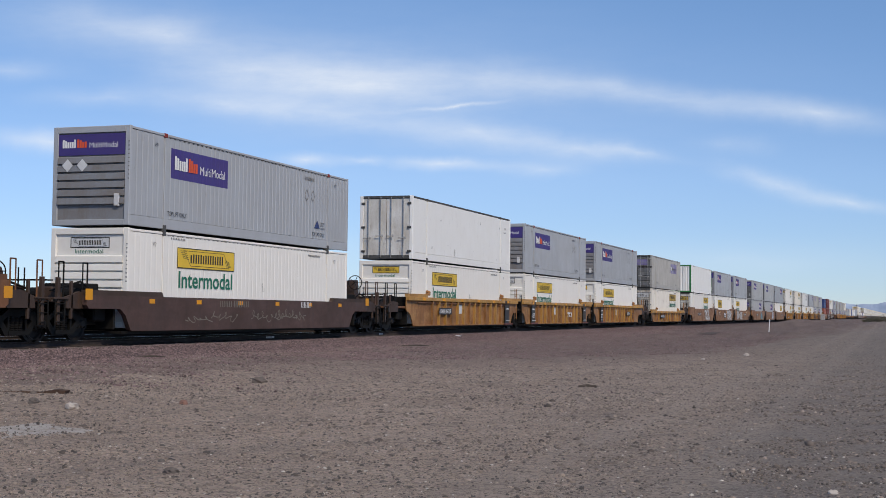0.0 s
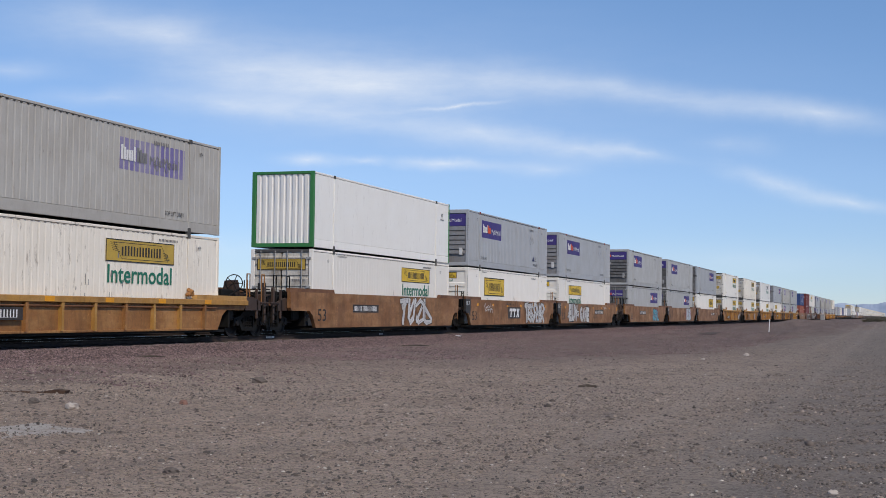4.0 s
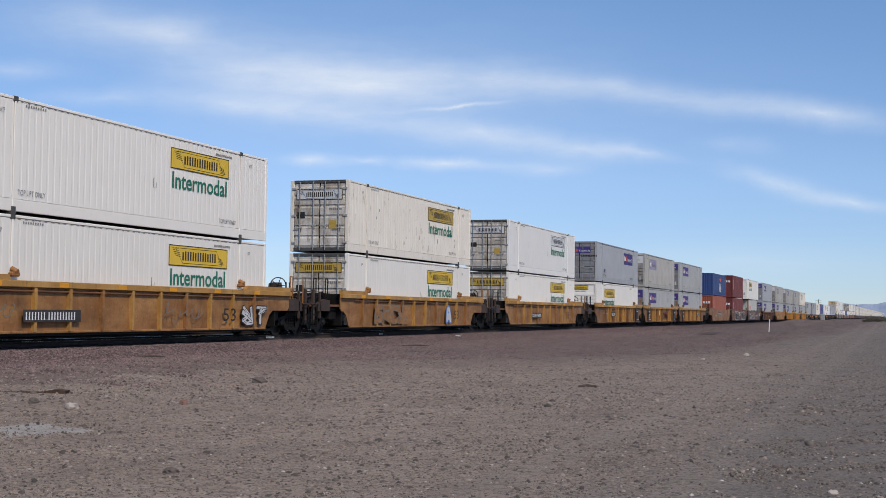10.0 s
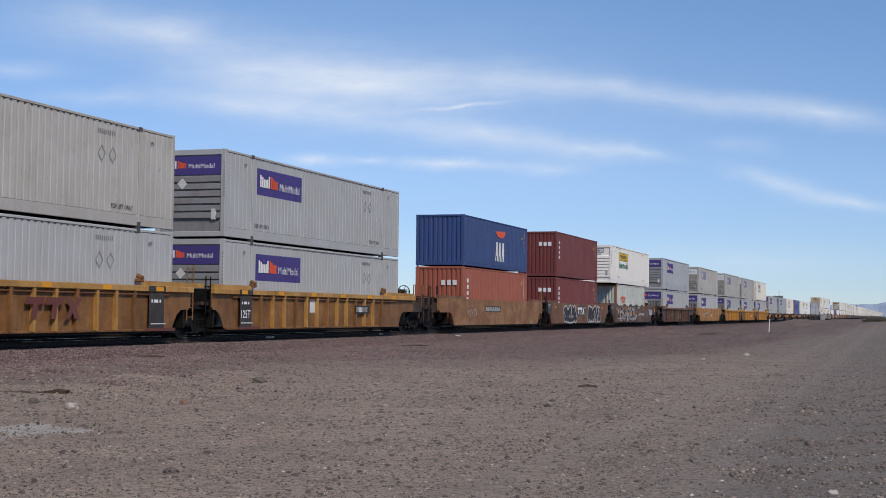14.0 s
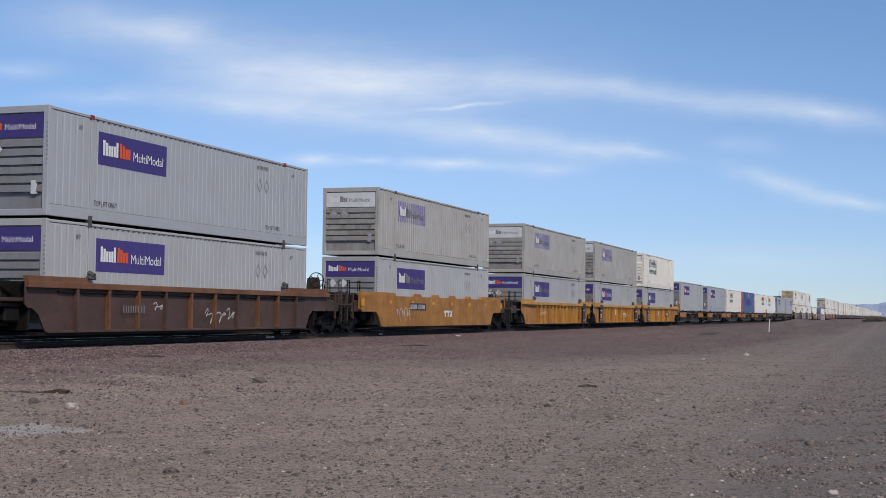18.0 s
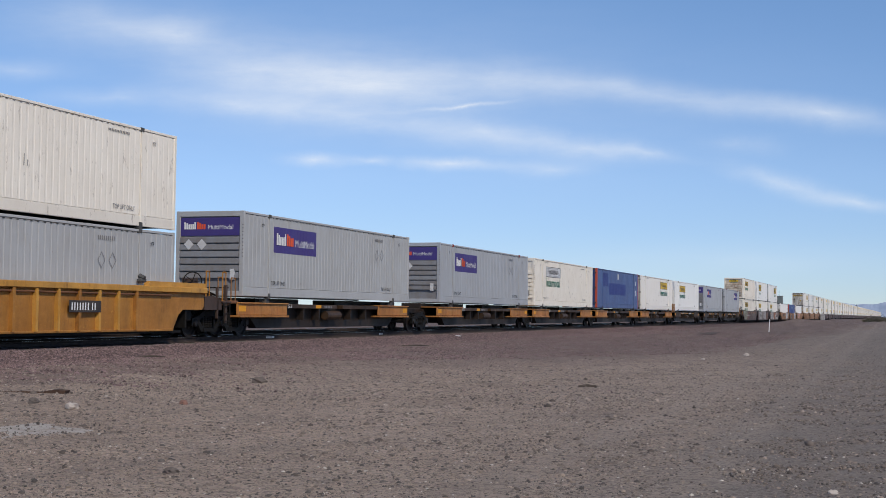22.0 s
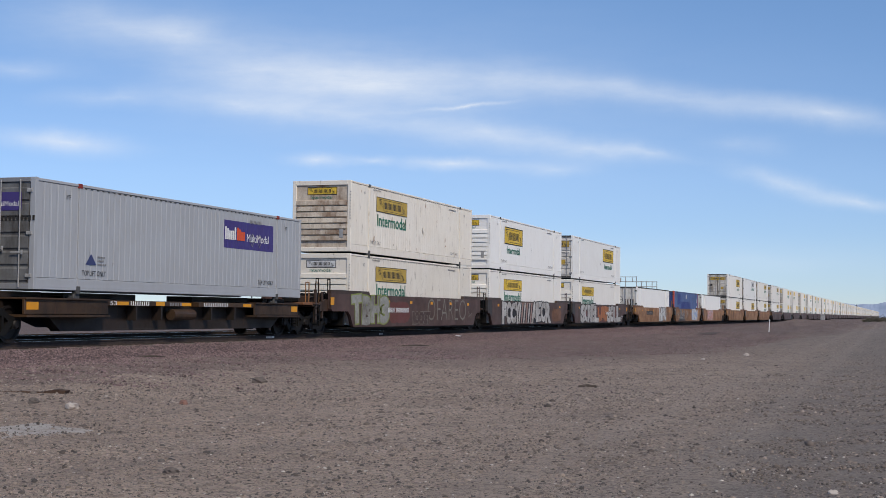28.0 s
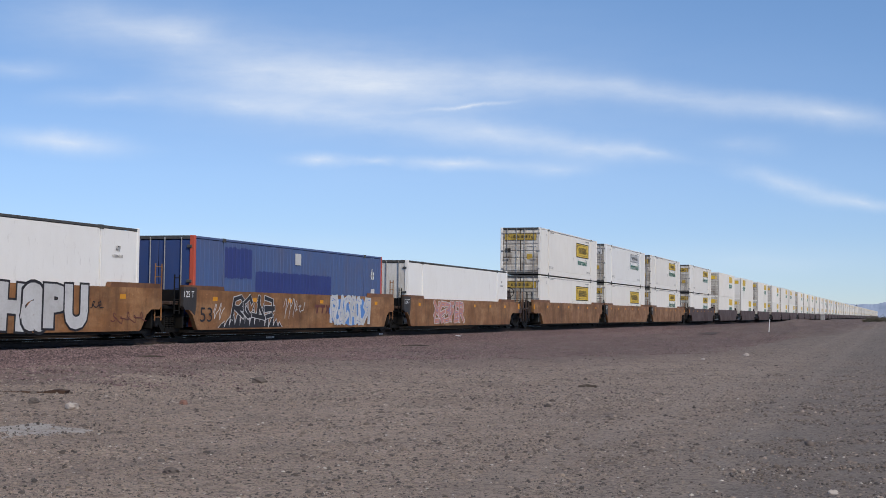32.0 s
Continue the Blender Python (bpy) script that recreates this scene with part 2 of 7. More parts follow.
def coat(mesh, material):
    """The mesh with that material; one mesh for each pair of the two."""
    if not mesh.materials:
        mesh.materials.append(material)
        return mesh
    if mesh.materials[0] == material:
        return mesh
    key = (mesh.name, material.name)
    if key not in COATED:
        COATED[key] = mesh.copy()
        COATED[key].materials[0] = material
    return COATED[key]


def part(name, shape, material, parent, label="", at=None):
    """One mesh object under a thing or under a part."""
    mesh = shape.mesh(name) if isinstance(shape, Shape) else shape
    ob = new(name, coat(mesh, material))
    ob.parent = parent
    if at is not None:
        ob.matrix_basis = at if isinstance(at, Matrix) else Matrix.Translation(at)
    return tagged(ob, label)


def thing(name, label, category, group="", m=None, kind=""):
    ob = new(name)
    ob.empty_display_size = 0.3
    if m is not None:
        ob.matrix_basis = m
    return tagged(ob, label, category, group, kind)


KEPT = {}


def once(key, make):
    if key not in KEPT:
        made = make()
        KEPT[key] = made.mesh("piece") if isinstance(made, Shape) else made
    return KEPT[key]


RAW = {}


def raw_text(text, fat):
    """The text as the built-in font draws it, fattened."""
    if (text, fat) not in RAW:
        cu = bpy.data.curves.new("lettering", "FONT")
        cu.body, cu.offset, cu.resolution_u = text, fat, 3
        ob = bpy.data.objects.new("lettering", cu)
        scene.collection.objects.link(ob)
        bpy.context.view_layer.update()
        me = bpy.data.meshes.new_from_object(ob.evaluated_get(bpy.context.evaluated_depsgraph_get()))
        bpy.data.objects.remove(ob)
        me.materials.clear()
        RAW[text, fat] = me
    return RAW[text, fat]


def lettering(text, width, height, offset=0.0, base=None):
    """The text as a flat mesh of that size with its lower left corner at the origin, in the x-y plane. offset fattens it; base: the offset whose outline has that size."""
    def make():
        me = raw_text(text, offset).copy()
        ref = raw_text(text, offset if base is None else base)
        xs, ys = [v.co.x for v in ref.vertices], [v.co.y for v in ref.vertices]
        for v in me.vertices:
            v.co.x = (v.co.x - min(xs)) / (max(xs) - min(xs)) * width
            v.co.y = (v.co.y - min(ys)) / (max(ys) - min(ys)) * height
        return me
    return once(("text", text, width, height, offset, base), make)


# the words are drawn first, while the scene is small
for word, fats in (("Intermodal", (0.0, 0.016)), ("MultiModal", (0.0,)), ("TOP LIFT ONLY", (0.0,)), ("WTP", (0.0,)), ("53", (0.0,)), ("125T", (0.012,)), ("125 T", (0.008,)),
                   ("A", (0.0,)), ("OFAREO", (-0.016,)), ("ROCKET", (0.08, 0.125))):
    for fat_by in fats:
        raw_text(word, fat_by)
for letter in "ABCEFGHKLMOPRSTUWYa3":
    raw_text(letter, 0.07), raw_text(letter, 0.11)


def bars(widths, height, gap, heights=()):
    """A row of plain upright bars in the x-y plane, in place of writing."""
    def make():
        s, x = Shape(), 0.0
        top, foot = [], []
        for i, w in enumerate(widths):
            h = heights[i] if i < len(heights) else height
            top += [(x, 0.003, 0), (x, h, 0), (x + w, h, 0), (x + w, 0.003, 0)]
            foot += [(x, 0, 0), (x + w, 0, 0)]
            x += w + gap
        k = len(top)
        faces = []
        for i in range(len(widths)):
            faces.append((4 * i, 4 * i + 3, 4 * i + 2, 4 * i + 1))
            faces.append((k + 2 * i, k + 2 * i + 1, 4 * i + 3, 4 * i))
            if i:
                faces.append((k + 2 * i - 1, k + 2 * i, 4 * i, 4 * i - 1))
        return s.poly(top + foot, faces).mesh("bars")
    return once(("bars", tuple(widths), height, gap, tuple(heights)), make)


def on_side(x, y, z, rz=0):
    """A flat x-y mesh stood up to face the near side."""
    return pose(x, y, z, 90, 0, rz)


def on_end(x, y, z):
    """A flat x-y mesh stood up to face the leading end."""
    return pose(x, y, z, 90, 0, -90)


def plate(w, h):
    return once(("plate", w, h), lambda: Shape().box(0, w, 0, h, -0.004, 0).mesh("plate"))

# ---- containers ----
HALF, TALL, LONG = 1.2955, 2.896, 16.154


def fluted(x0, x1, z0, z1, y_out, pitch=0.28, depth=0.011, rear=False):
    """An upright fluted sheet facing the near side (or the far one), with real thickness."""
    n = max(1, round((x1 - x0) / pitch))
    p, line = (x1 - x0) / n, []
    for i in range(n):
        a = x0 + i * p
        line += [(a, 0), (a + 0.64 * p, 0), (a + 0.72 * p, depth), (a + 0.92 * p, depth)]
    line.append((x1, 0))
    s = -1 if not rear else 1
    pts = [(x, s * (y_out - d), z) for x, d in line for z in (z0, z1)] + [(x, s * (y_out - 0.06), z) for x, d in (line[0], line[-1]) for z in (z0, z1)]
    k, n2 = len(line), len(line) * 2
    faces = [(2 * i, 2 * i + 2, 2 * i + 3, 2 * i + 1) for i in range(k - 1)] + [(n2, n2 + 2, n2 + 3, n2 + 1)]
    return Shape().poly(pts, faces)


def decal(x0, x1, z0, z1, y_out, style, worn=False, ragged=0.0):
    """A printed sheet that follows the flutes of the side; a worn one is left on their crowns only."""
    if style == "plain":
        return Shape().box(x0, x1, -y_out - 0.004, -y_out, z0, z1)
    start, p = 2.041, 12.072 / 43          # the flutes of the middle bay
    first, last = round((x0 - start) / p), round((x1 - start) / p)
    s, line = Shape(), []
    y, d = -y_out - 0.004, 0.007
    for i in range(first, last):
        a = start + i * p
        line += [(a, y), (a + 0.64 * p, y), (a + 0.72 * p, y + d + (0.012 if worn else 0)), (a + 0.92 * p, y + d + (0.012 if worn else 0))]
    line.append((start + last * p, y))
    rng = random.Random(round(x0 * 100))
    ends = [(z0 + ragged * rng.uniform(-1, 1), z1 + ragged * rng.uniform(-1, 1)) if ragged else (z0, z1) for _ in line]
    s.poly([(x, v, z) for (x, v), pair in zip(line, ends) for z in pair], [(2 * j, 2 * j + 2, 2 * j + 3, 2 * j + 1) for j in range(len(line) - 1)])
    return s


def courier_mark(parent, where, scale, worn, name="MultiModal"):
    """Plain blocks in white and orange, then the word beside them."""
    h = 0.40 * scale
    part("mark", bars([0.11 * scale, 0.11 * scale, 0.10 * scale, 0.10 * scale, 0.10 * scale, 0.10 * scale], h, 0.022 * scale, (h, 0.86 * h, 0.70 * h, 0.70 * h, 0.72 * h, h)), LETTERWHITE, parent, at=where @ Matrix.Translation((0, 0, 0)))
    part("mark", bars([0.11 * scale, 0.12 * scale, 0.12 * scale, 0.11 * scale], h, 0.022 * scale, (h, 0.88 * h, 0.70 * h, 0.72 * h)), LETTERGREY if worn else LETTERORANGE, parent, at=where @ Matrix.Translation((0.80 * scale, 0, 0)))
    part("word", lettering(name, round(1.55 * scale, 3), round(0.25 * scale, 3)), LETTERGREY if worn else LETTERWHITE, parent, at=where @ Matrix.Translation((1.48 * scale, -0.01 * scale, 0)))


def hauler_mark(parent, where, w, h, ground, framed):
    """A yellow or white plate with a scroll outline and dark blocks."""
    plate_ob = part("sign", plate(round(w, 3), round(h, 3)), ground, parent, at=where)
    edge = once(("edge", round(w, 3), round(h, 3)), lambda: frame_lines(w, h, 0.055 if framed else 0.028))
    part("sign_edge", edge, LETTERBLACK, plate_ob, at=(0, 0, 0.003))
    scroll = once(("scroll", round(w, 3), round(h, 3)), lambda: scroll_lines(w, h))
    part("scroll", scroll, LETTERBLACK, plate_ob, at=(0, 0, 0.004))
    u = w * 0.58 / 15.4
    part("mark", bars([u * 0.62] * 14, h * 0.42, u * 0.50, [h * (0.44 if i % 5 else 0.40) for i in range(14)]), LETTERBLACK, plate_ob, at=(w * 0.215, h * 0.28, 0.005))


def frame_lines(w, h, t):
    s = Shape()
    for x0, x1, y0, y1 in ((0, w, 0, t), (0, w, h - t, h), (0, t, t, h - t), (w - t, w, t, h - t)):
        s.poly([(x0, y0, 0), (x1, y0, 0), (x1, y1, 0), (x0, y1, 0)], [(0, 1, 2, 3)])
    return s.mesh("frame_lines")


def scroll_lines(w, h):
    """The outline of a scroll with hatched curls at two corners."""
    s = Shape()

    def line(a, b, t):
        d = Vector((b[0] - a[0], b[1] - a[1]))
        n = Vector((-d.y, d.x)).normalized() * t / 2
        s.poly([(a[0] + n.x, a[1] + n.y, 0), (a[0] - n.x, a[1] - n.y, 0), (b[0] - n.x, b[1] - n.y, 0), (b[0] + n.x, b[1] + n.y, 0)], [(0, 1, 2, 3)])
    t = h * 0.022
    corners = [(0.10, 0.86), (0.80, 0.86), (0.90, 0.14), (0.22, 0.14)]
    for i in range(4):
        a, b = corners[i], corners[(i + 1) % 4]
        line((a[0] * w, a[1] * h), (b[0] * w, b[1] * h), t)
    for i in range(5):
        f = i / 5
        line(((0.05 + 0.05 * f) * w, (0.84 - 0.4 * f) * h), ((0.15 + 0.05 * f) * w, (0.84 - 0.5 * f) * h), t)
        line(((0.82 + 0.03 * f) * w, (0.55 - 0.4 * f) * h), ((0.90 + 0.04 * f) * w, (0.45 - 0.3 * f) * h), t)
    return s.mesh("scroll_lines")


def shell(box, length, side, post, style, tall=TALL, corner=None, rail=None):
    """Sides, roof, floor, rails, posts and castings of a container whose lower leading edge lies at the origin."""
    long53 = length > 14
    lift = [(length - 12.192) / 2, (length + 12.192) / 2] if long53 else []
    cuts = [0.13] + [c for l in lift for c in (l - 0.06, l + 0.06)] + [length - 0.13]
    low, high = (0.32, tall - 0.10) if long53 else (0.16, tall - 0.09)
    y_out = HALF - 0.012
    for far in (False, True):
        sheet = Shape()
        for a, b in zip(cuts[::2], cuts[1::2]):
            if style == "plain":
                sheet.box(a, b, *((y_out - 0.05, y_out) if far else (-y_out, -y_out + 0.05)), low, high)
            else:
                f = fluted(a, b, low, high, y_out, 0.28, {"fluted": 0.011, "fine": 0.006}[style] if long53 else 0.034, far)
                sheet.poly(f.v, f.f)
        part("side_panel", once(("side", length, style, far, tall), lambda: sheet.mesh("side_panel")), side, box)
        s = -1 if not far else 1
        ya, yb = sorted((s * HALF, s * (HALF - 0.07)))
        part("bottom_rail", once(("brail", length, far), lambda: Shape().bar(0.12, length - 0.12, ya, yb, 0.0, low - 0.012)), side, box)
        part("top_rail", once(("trail", length, far, tall), lambda: Shape().bar(0.12, length - 0.12, ya, yb, high + 0.012, tall - 0.01)), rail or side, box)
        for x in () if far else lift:
            part("lift_post", once(("lpost", far, tall), lambda: Shape().bar(-0.038, 0.038, *sorted((s * (HALF + 0.016), s * (HALF - 0.06))), 0.0, tall, 0.008)), side, box, at=(x, 0, 0))
            for z in (0.0, tall - 0.118):
                part("lift_casting", once(("lcast", z > 1), lambda: Shape().bar(-0.085, 0.085, *sorted((s * (HALF + 0.024), s * (HALF - 0.14))), -0.086 if z < 1 else -0.008, 0.118, 0.008)), REDCAST if (post == FEDGREY and z) else CASTING, box, at=(x, 0, z))
        for x in (0.0, length - 0.13):
            part("corner_post", once(("cpost", far, tall, x > 1), lambda: Shape().bar(0.0, 0.13, *sorted((s * (HALF + 0.004), s * (HALF - 0.16))), 0.0, tall + 0.004)), corner or post, box, at=(x, 0, 0))
    part("roof", once(("roof", length, tall), lambda: Shape().bar(0.10, length - 0.10, -HALF + 0.05, HALF - 0.05, tall - 0.05, tall - 0.004)), side, box)
    part("floor", once(("floor", length), lambda: Shape().box(0.10, length - 0.10, -HALF + 0.08, HALF - 0.08, 0.05, 0.17)), CASTING, box)
    part("rear_end", once(("rear", length, tall), lambda: Shape().box(length - 0.09, length - 0.03, -HALF + 0.15, HALF - 0.15, 0.1, tall - 0.06)), side, box)


def nose_end(box, panel, post, brand, worn, tall=TALL):
    """The closed leading end, with shelves across it."""
    part("end_panel", once(("endp", tall), lambda: Shape().box(0.05, 0.10, -HALF + 0.15, HALF - 0.15, 0.08, tall - 0.08)), panel, box)
    part("end_sill", once("esill", lambda: Shape().bar(0.0, 0.12, -HALF + 0.15, HALF - 0.15, 0.0, 0.17)), post, box)
    part("end_header", once(("ehead", tall), lambda: Shape().bar(-0.004, 0.12, -HALF + 0.15, HALF - 0.15, tall - 0.19, tall)), post, box)
    shelf = once("shelf", lambda: Shape().prism([(0.046, 0.02), (-0.030, 0.02), (-0.012, 0.195), (0.046, 0.225)], -HALF + 0.17, HALF - 0.17).mesh("shelf"))
    first = 0.86 if brand == "courier" else 0.78
    for i in range(6 if brand == "courier" else 7):
        part("shelf", shelf, panel, box, at=(0, 0, tall - first - 0.24 * (i + 1)))
    if brand == "courier":
        sign = part("sign", once("nsign", lambda: Shape().box(0.02, 0.047, -HALF + 0.17, HALF - 0.17, tall - 0.84, tall - 0.22)), PANELWHITE if worn else VIOLET, box)
        courier_mark(sign, on_end(0.016, HALF - 0.30, tall - 0.62), 0.62, worn)
        for y in (0.78, 0.28):
            part("placard", once("placard", lambda: Shape().poly([(0.19, 0, 0), (0, 0.19, 0), (-0.19, 0, 0), (0, -0.19, 0)], [(0, 1, 2, 3)]).mesh("placard")), GALV if worn or panel == NOSEDARK else PANELWHITE, box, at=on_end(-0.034, y, tall - 1.14))
    elif brand == "hauler":
        hauler_mark(box, on_end(0.045, 0.66, tall - 0.58), 1.32, 0.32, YELLOW if worn == "yellow" else PANELWHITE, False)
        part("word", lettering("Intermodal", 0.95, 0.13), LETTERGREEN, box, at=on_end(0.040, 0.50, tall - 0.74))
    part("vent_box", once("ventbox", lambda: Shape().bar(-0.03, 0.05, -0.98, -0.80, 0.55, 0.92)), PANELWHITE if brand == "courier" and not worn and panel != NOSEDARK else GALV, box)
    part("number_stencil", bars([0.035] * 10, 0.05, 0.085), LETTERGREY, box, at=pose(-0.006, -HALF + 0.055, tall - 0.45, 90, 90, -90))


def door_end(box, panel, post, brand, worn, tall=TALL):
    """The leading end with two leaf doors, hinges and lock rods."""
    part("end_sill", once("esill2", lambda: Shape().bar(0.0, 0.12, -HALF + 0.15, HALF - 0.15, 0.0, 0.15)), post, box)
    part("end_header", once(("ehead2", tall), lambda: Shape().bar(0.0, 0.12, -HALF + 0.15, HALF - 0.15, tall - 0.12, tall)), CASTING if brand == "reefer" else post, box)
    for side in (1, -1):
        leaf = once(("leaf", tall, side, brand == "reefer"), lambda: door_leaf(side, tall, brand == "reefer"))
        door = part("door", leaf, panel, box)
        for y in (0.26, 0.86):
            part("lock_rod", once(("rod", tall), lambda: Shape().rod((0, 0, 0.06), (0, 0, tall - 0.06), 0.019)), GALV, door, at=(-0.035, side * y, 0))
            part("lock_handle", once("lhandle", lambda: Shape().bar(-0.02, 0.0, 0.0, 0.34, -0.02, 0.02).bar(-0.03, 0.0, -0.03, 0.03, -0.06, 0.06)), GALV, door, at=(-0.05, side * y - 0.1, 0.95 if y > 0.5 else 1.05))
        for z in (0.35, 1.45, 2.55):
            part("hinge", once("hinge", lambda: Shape().bar(-0.03, 0.03, -0.09, 0.09, -0.05, 0.05)), GALV if brand != "reefer" else CASTING, door, at=(0.0, side * (HALF - 0.16), z))
    if brand == "courier":
        sign = part("sign", once("dsign", lambda: Shape().box(-0.008, 0.0, -0.88, 0.92, tall - 0.86, tall - 0.38)), VIOLETFADE if worn else VIOLET, box)
        courier_mark(sign, on_end(-0.012, 0.78, tall - 0.74), 0.52, worn)
        part("number_stencil", bars([0.07] * 10, 0.13, 0.05), LETTERBLACK, box, at=on_end(-0.012, -0.15, tall - 1.12))
    elif brand == "hauler":
        hauler_mark(box, on_end(-0.012, 1.02, tall - 0.80), 2.04, 0.44, PANELWHITE if worn == "white" else YELLOWOLD, False)
        part("number_stencil", bars([0.05] * 7, 0.08, 0.03), LETTERGREY, box, at=on_end(-0.012, -0.45, tall - 1.22))
        part("caution_plate", plate(0.34, 0.34), YELLOWOLD, box, at=on_end(-0.008, -0.42, tall - 1.98))
        part("plate", plate(0.34, 0.26), LETTERBLACK, box, at=on_end(-0.008, 0.98, tall - 1.55))


def door_leaf(side, tall, plain):
    y0, y1 = sorted((side * 0.012, side * (HALF - 0.17)))
    if plain:
        return Shape().bar(0.03, 0.09, y0, y1, 0.16, tall - 0.13).mesh("door_leaf")
    n, line = 6, [(0.09, 0.16), (0.034, 0.16)]
    step = (tall - 0.40) / n
    for i in range(n):
        z = 0.20 + i * step
        line += [(0.034, z), (0.0, z + 0.04), (0.0, z + step - 0.09), (0.034, z + step - 0.05)]
    line += [(0.034, tall - 0.13), (0.09, tall - 0.13)]
    k = len(line)
    pts = [(x, y, z) for x, z in line for y in (y0 + 0.02, y1 - 0.02)]
    faces = [(2 * i, 2 * i + 1, 2 * ((i + 1) % k) + 1, 2 * ((i + 1) % k)) for i in range(k)]
    faces += [(0, 2, 2 * k - 4, 2 * k - 2), (1, 3, 2 * k - 3, 2 * k - 1)]
    for i in range(n):
        b = 2 + 4 * i
        faces += [tuple(2 * (b + j) for j in range(4)), tuple(2 * (b + j) + 1 for j in range(4))]
    return Shape().poly(pts, faces).mesh("door_leaf")


def iso_end(box, panel, post, tall):
    """The fluted closed end of a sea container."""
    n, line = 9, []
    w = (2 * HALF - 0.32) / n
    for i in range(n):
        y = -HALF + 0.16 + i * w
        line += [(y, 0.07), (y + 0.25 * w, 0.07), (y + 0.38 * w, 0.025), (y + 0.87 * w, 0.025)]
    line.append((HALF - 0.16, 0.07))
    s = Shape().poly([(x, y, z) for y, x in line for z in (0.14, tall - 0.10)], [(2 * j, 2 * j + 2, 2 * j + 3, 2 * j + 1) for j in range(len(line) - 1)])
    part("end_panel", s, panel, box)
    part("end_sill", once("isill", lambda: Shape().bar(0.0, 0.12, -HALF + 0.15, HALF - 0.15, 0.0, 0.15)), post, box)
    part("end_header", once(("ihead", tall), lambda: Shape().bar(0.0, 0.12, -HALF + 0.15, HALF - 0.15, tall - 0.11, tall)), post, box)


def small_writing(box, tall, brand):
    """Lift markings and the small print of the side."""
    y = -HALF - 0.004
    ink = LETTERGREY if brand == "hauler" else LETTERBLACK
    for x in (2.15, 12.7):
        part("writing", lettering("TOP LIFT ONLY", 1.15, 0.14), ink, box, at=on_side(x, y, 0.42))
    for x in (1.35, 14.75):
        part("writing", lettering("WTP", 0.20, 0.13), ink, box, at=on_side(x, y, tall - 0.48))
    part("number_stencil", bars([0.05] * 9, 0.06 if brand == "hauler" else 0.12, 0.05), LETTERGREY, box, at=on_side(2.4 if brand == "hauler" else 12.0, y, tall - (0.21 if brand == "hauler" else 0.42)))
    if brand == "hauler":
        part("writing", bars([0.05] * 14, 0.07, 0.03), LETTERGREY, box, at=on_side(12.4, y, tall - 0.30))
        part("scuff", bars([0.03, 0.02], 0.3, 0.12, (0.3, 0.16)), LETTERGREY, box, at=on_side(8.6, y, 1.2))
    else:
        for x in (12.2, 12.75):
            part("placard_holder", once("holder", lambda: ring_lines(0.24)), LETTERGREY, box, at=on_side(x, y, tall - 0.98))


def ring_lines(r):
    s = Shape()
    pts = [(0, r), (r * 0.8, 0), (0, -r), (-r * 0.8, 0)]
    for i in range(4):
        a, b = pts[i], pts[(i + 1) % 4]
        s.poly([(a[0], a[1], 0), (b[0], b[1], 0), (b[0] * 0.82, b[1] * 0.82, 0), (a[0] * 0.82, a[1] * 0.82, 0)], [(0, 1, 2, 3)])
    return s.mesh("ring_lines")


def courier_box(label, end, paint_mat, worn=False, style="fluted", ghost=False, end_mat=None):
    box = thing("shipping_container", label, "container", "containers on the train")
    shell(box, LONG, paint_mat, paint_mat, style)
    if end == "nose":
        nose_end(box, end_mat or (NOSEOLD if paint_mat == FEDOLD else NOSEGREY), paint_mat, "courier", worn)
    else:
        door_end(box, end_mat or DOORGREY, CASTING if paint_mat == FEDOLD else NOSEGREY, "courier", worn)
    x0 = 2.35 if end == "nose" else 10.05
    # dark bars painted for the shade in the flute tops under the rail
    part("notch_row", bars([0.10] * 43, 0.026, 12.072 / 43 - 0.10), LETTERBLACK, box, at=on_side(2.041 + 0.17, -HALF + 0.008, TALL - 0.125))
    sign = part("sign", decal(x0, x0 + 3.66, 1.58, 2.50, HALF - 0.012, style, worn), VIOLETFADE if worn else VIOLET, box)
    courier_mark(sign, on_side(x0 + 0.18, -HALF - 0.006, 1.86), 1.06, worn or ghost)
    small_writing(box, TALL, "courier")
    return box


def hauler_box(label, end, paint_mat, logo="yellow", style="fine", end_logo="", door_mat=None):
    """logo: yellow, framed, white or old."""
    box = thing("shipping_container", label, "container", "containers on the train")
    shell(box, LONG, paint_mat, paint_mat, style)
    if end == "nose":
        nose_end(box, door_mat or paint_mat, paint_mat, "hauler", end_logo)
    else:
        door_end(box, door_mat or DOORWHITE, CASTING, "hauler", end_logo)
    framed = logo == "framed"
    wide, h, drop = (3.76, 0.98, 0.45) if framed else (3.72, 0.64, 0.43 if end == "nose" else 0.36)
    x0 = (2.85 if framed else 2.80) if end == "nose" else (9.60 if framed else 9.58)
    ground = {"yellow": YELLOW, "framed": YELLOW, "white": PANELWHITE, "old": YELLOWOLD}[logo]
    hauler_mark(box, on_side(x0, -HALF - 0.002, TALL - drop - h), wide, h, ground, framed)
    word_h, word_w = (0.40, 2.7) if framed else (0.52, 3.5)
    part("word", lettering("Intermodal", word_w, word_h, 0.016), LETTERGREEN, box, at=on_side(x0 + (0.5 if framed else 0.1), -HALF - 0.003, TALL - drop - h - (0.12 if framed else 0.09) - word_h))
    # the same painted shade below the top rail, in grey
    part("notch_row", bars([0.10] * 43, 0.020, 12.072 / 43 - 0.10), LETTERGREY, box, at=on_side(2.041 + 0.17, -HALF + 0.008, TALL - 0.120))
    small_writing(box, TALL, "hauler")
    return box


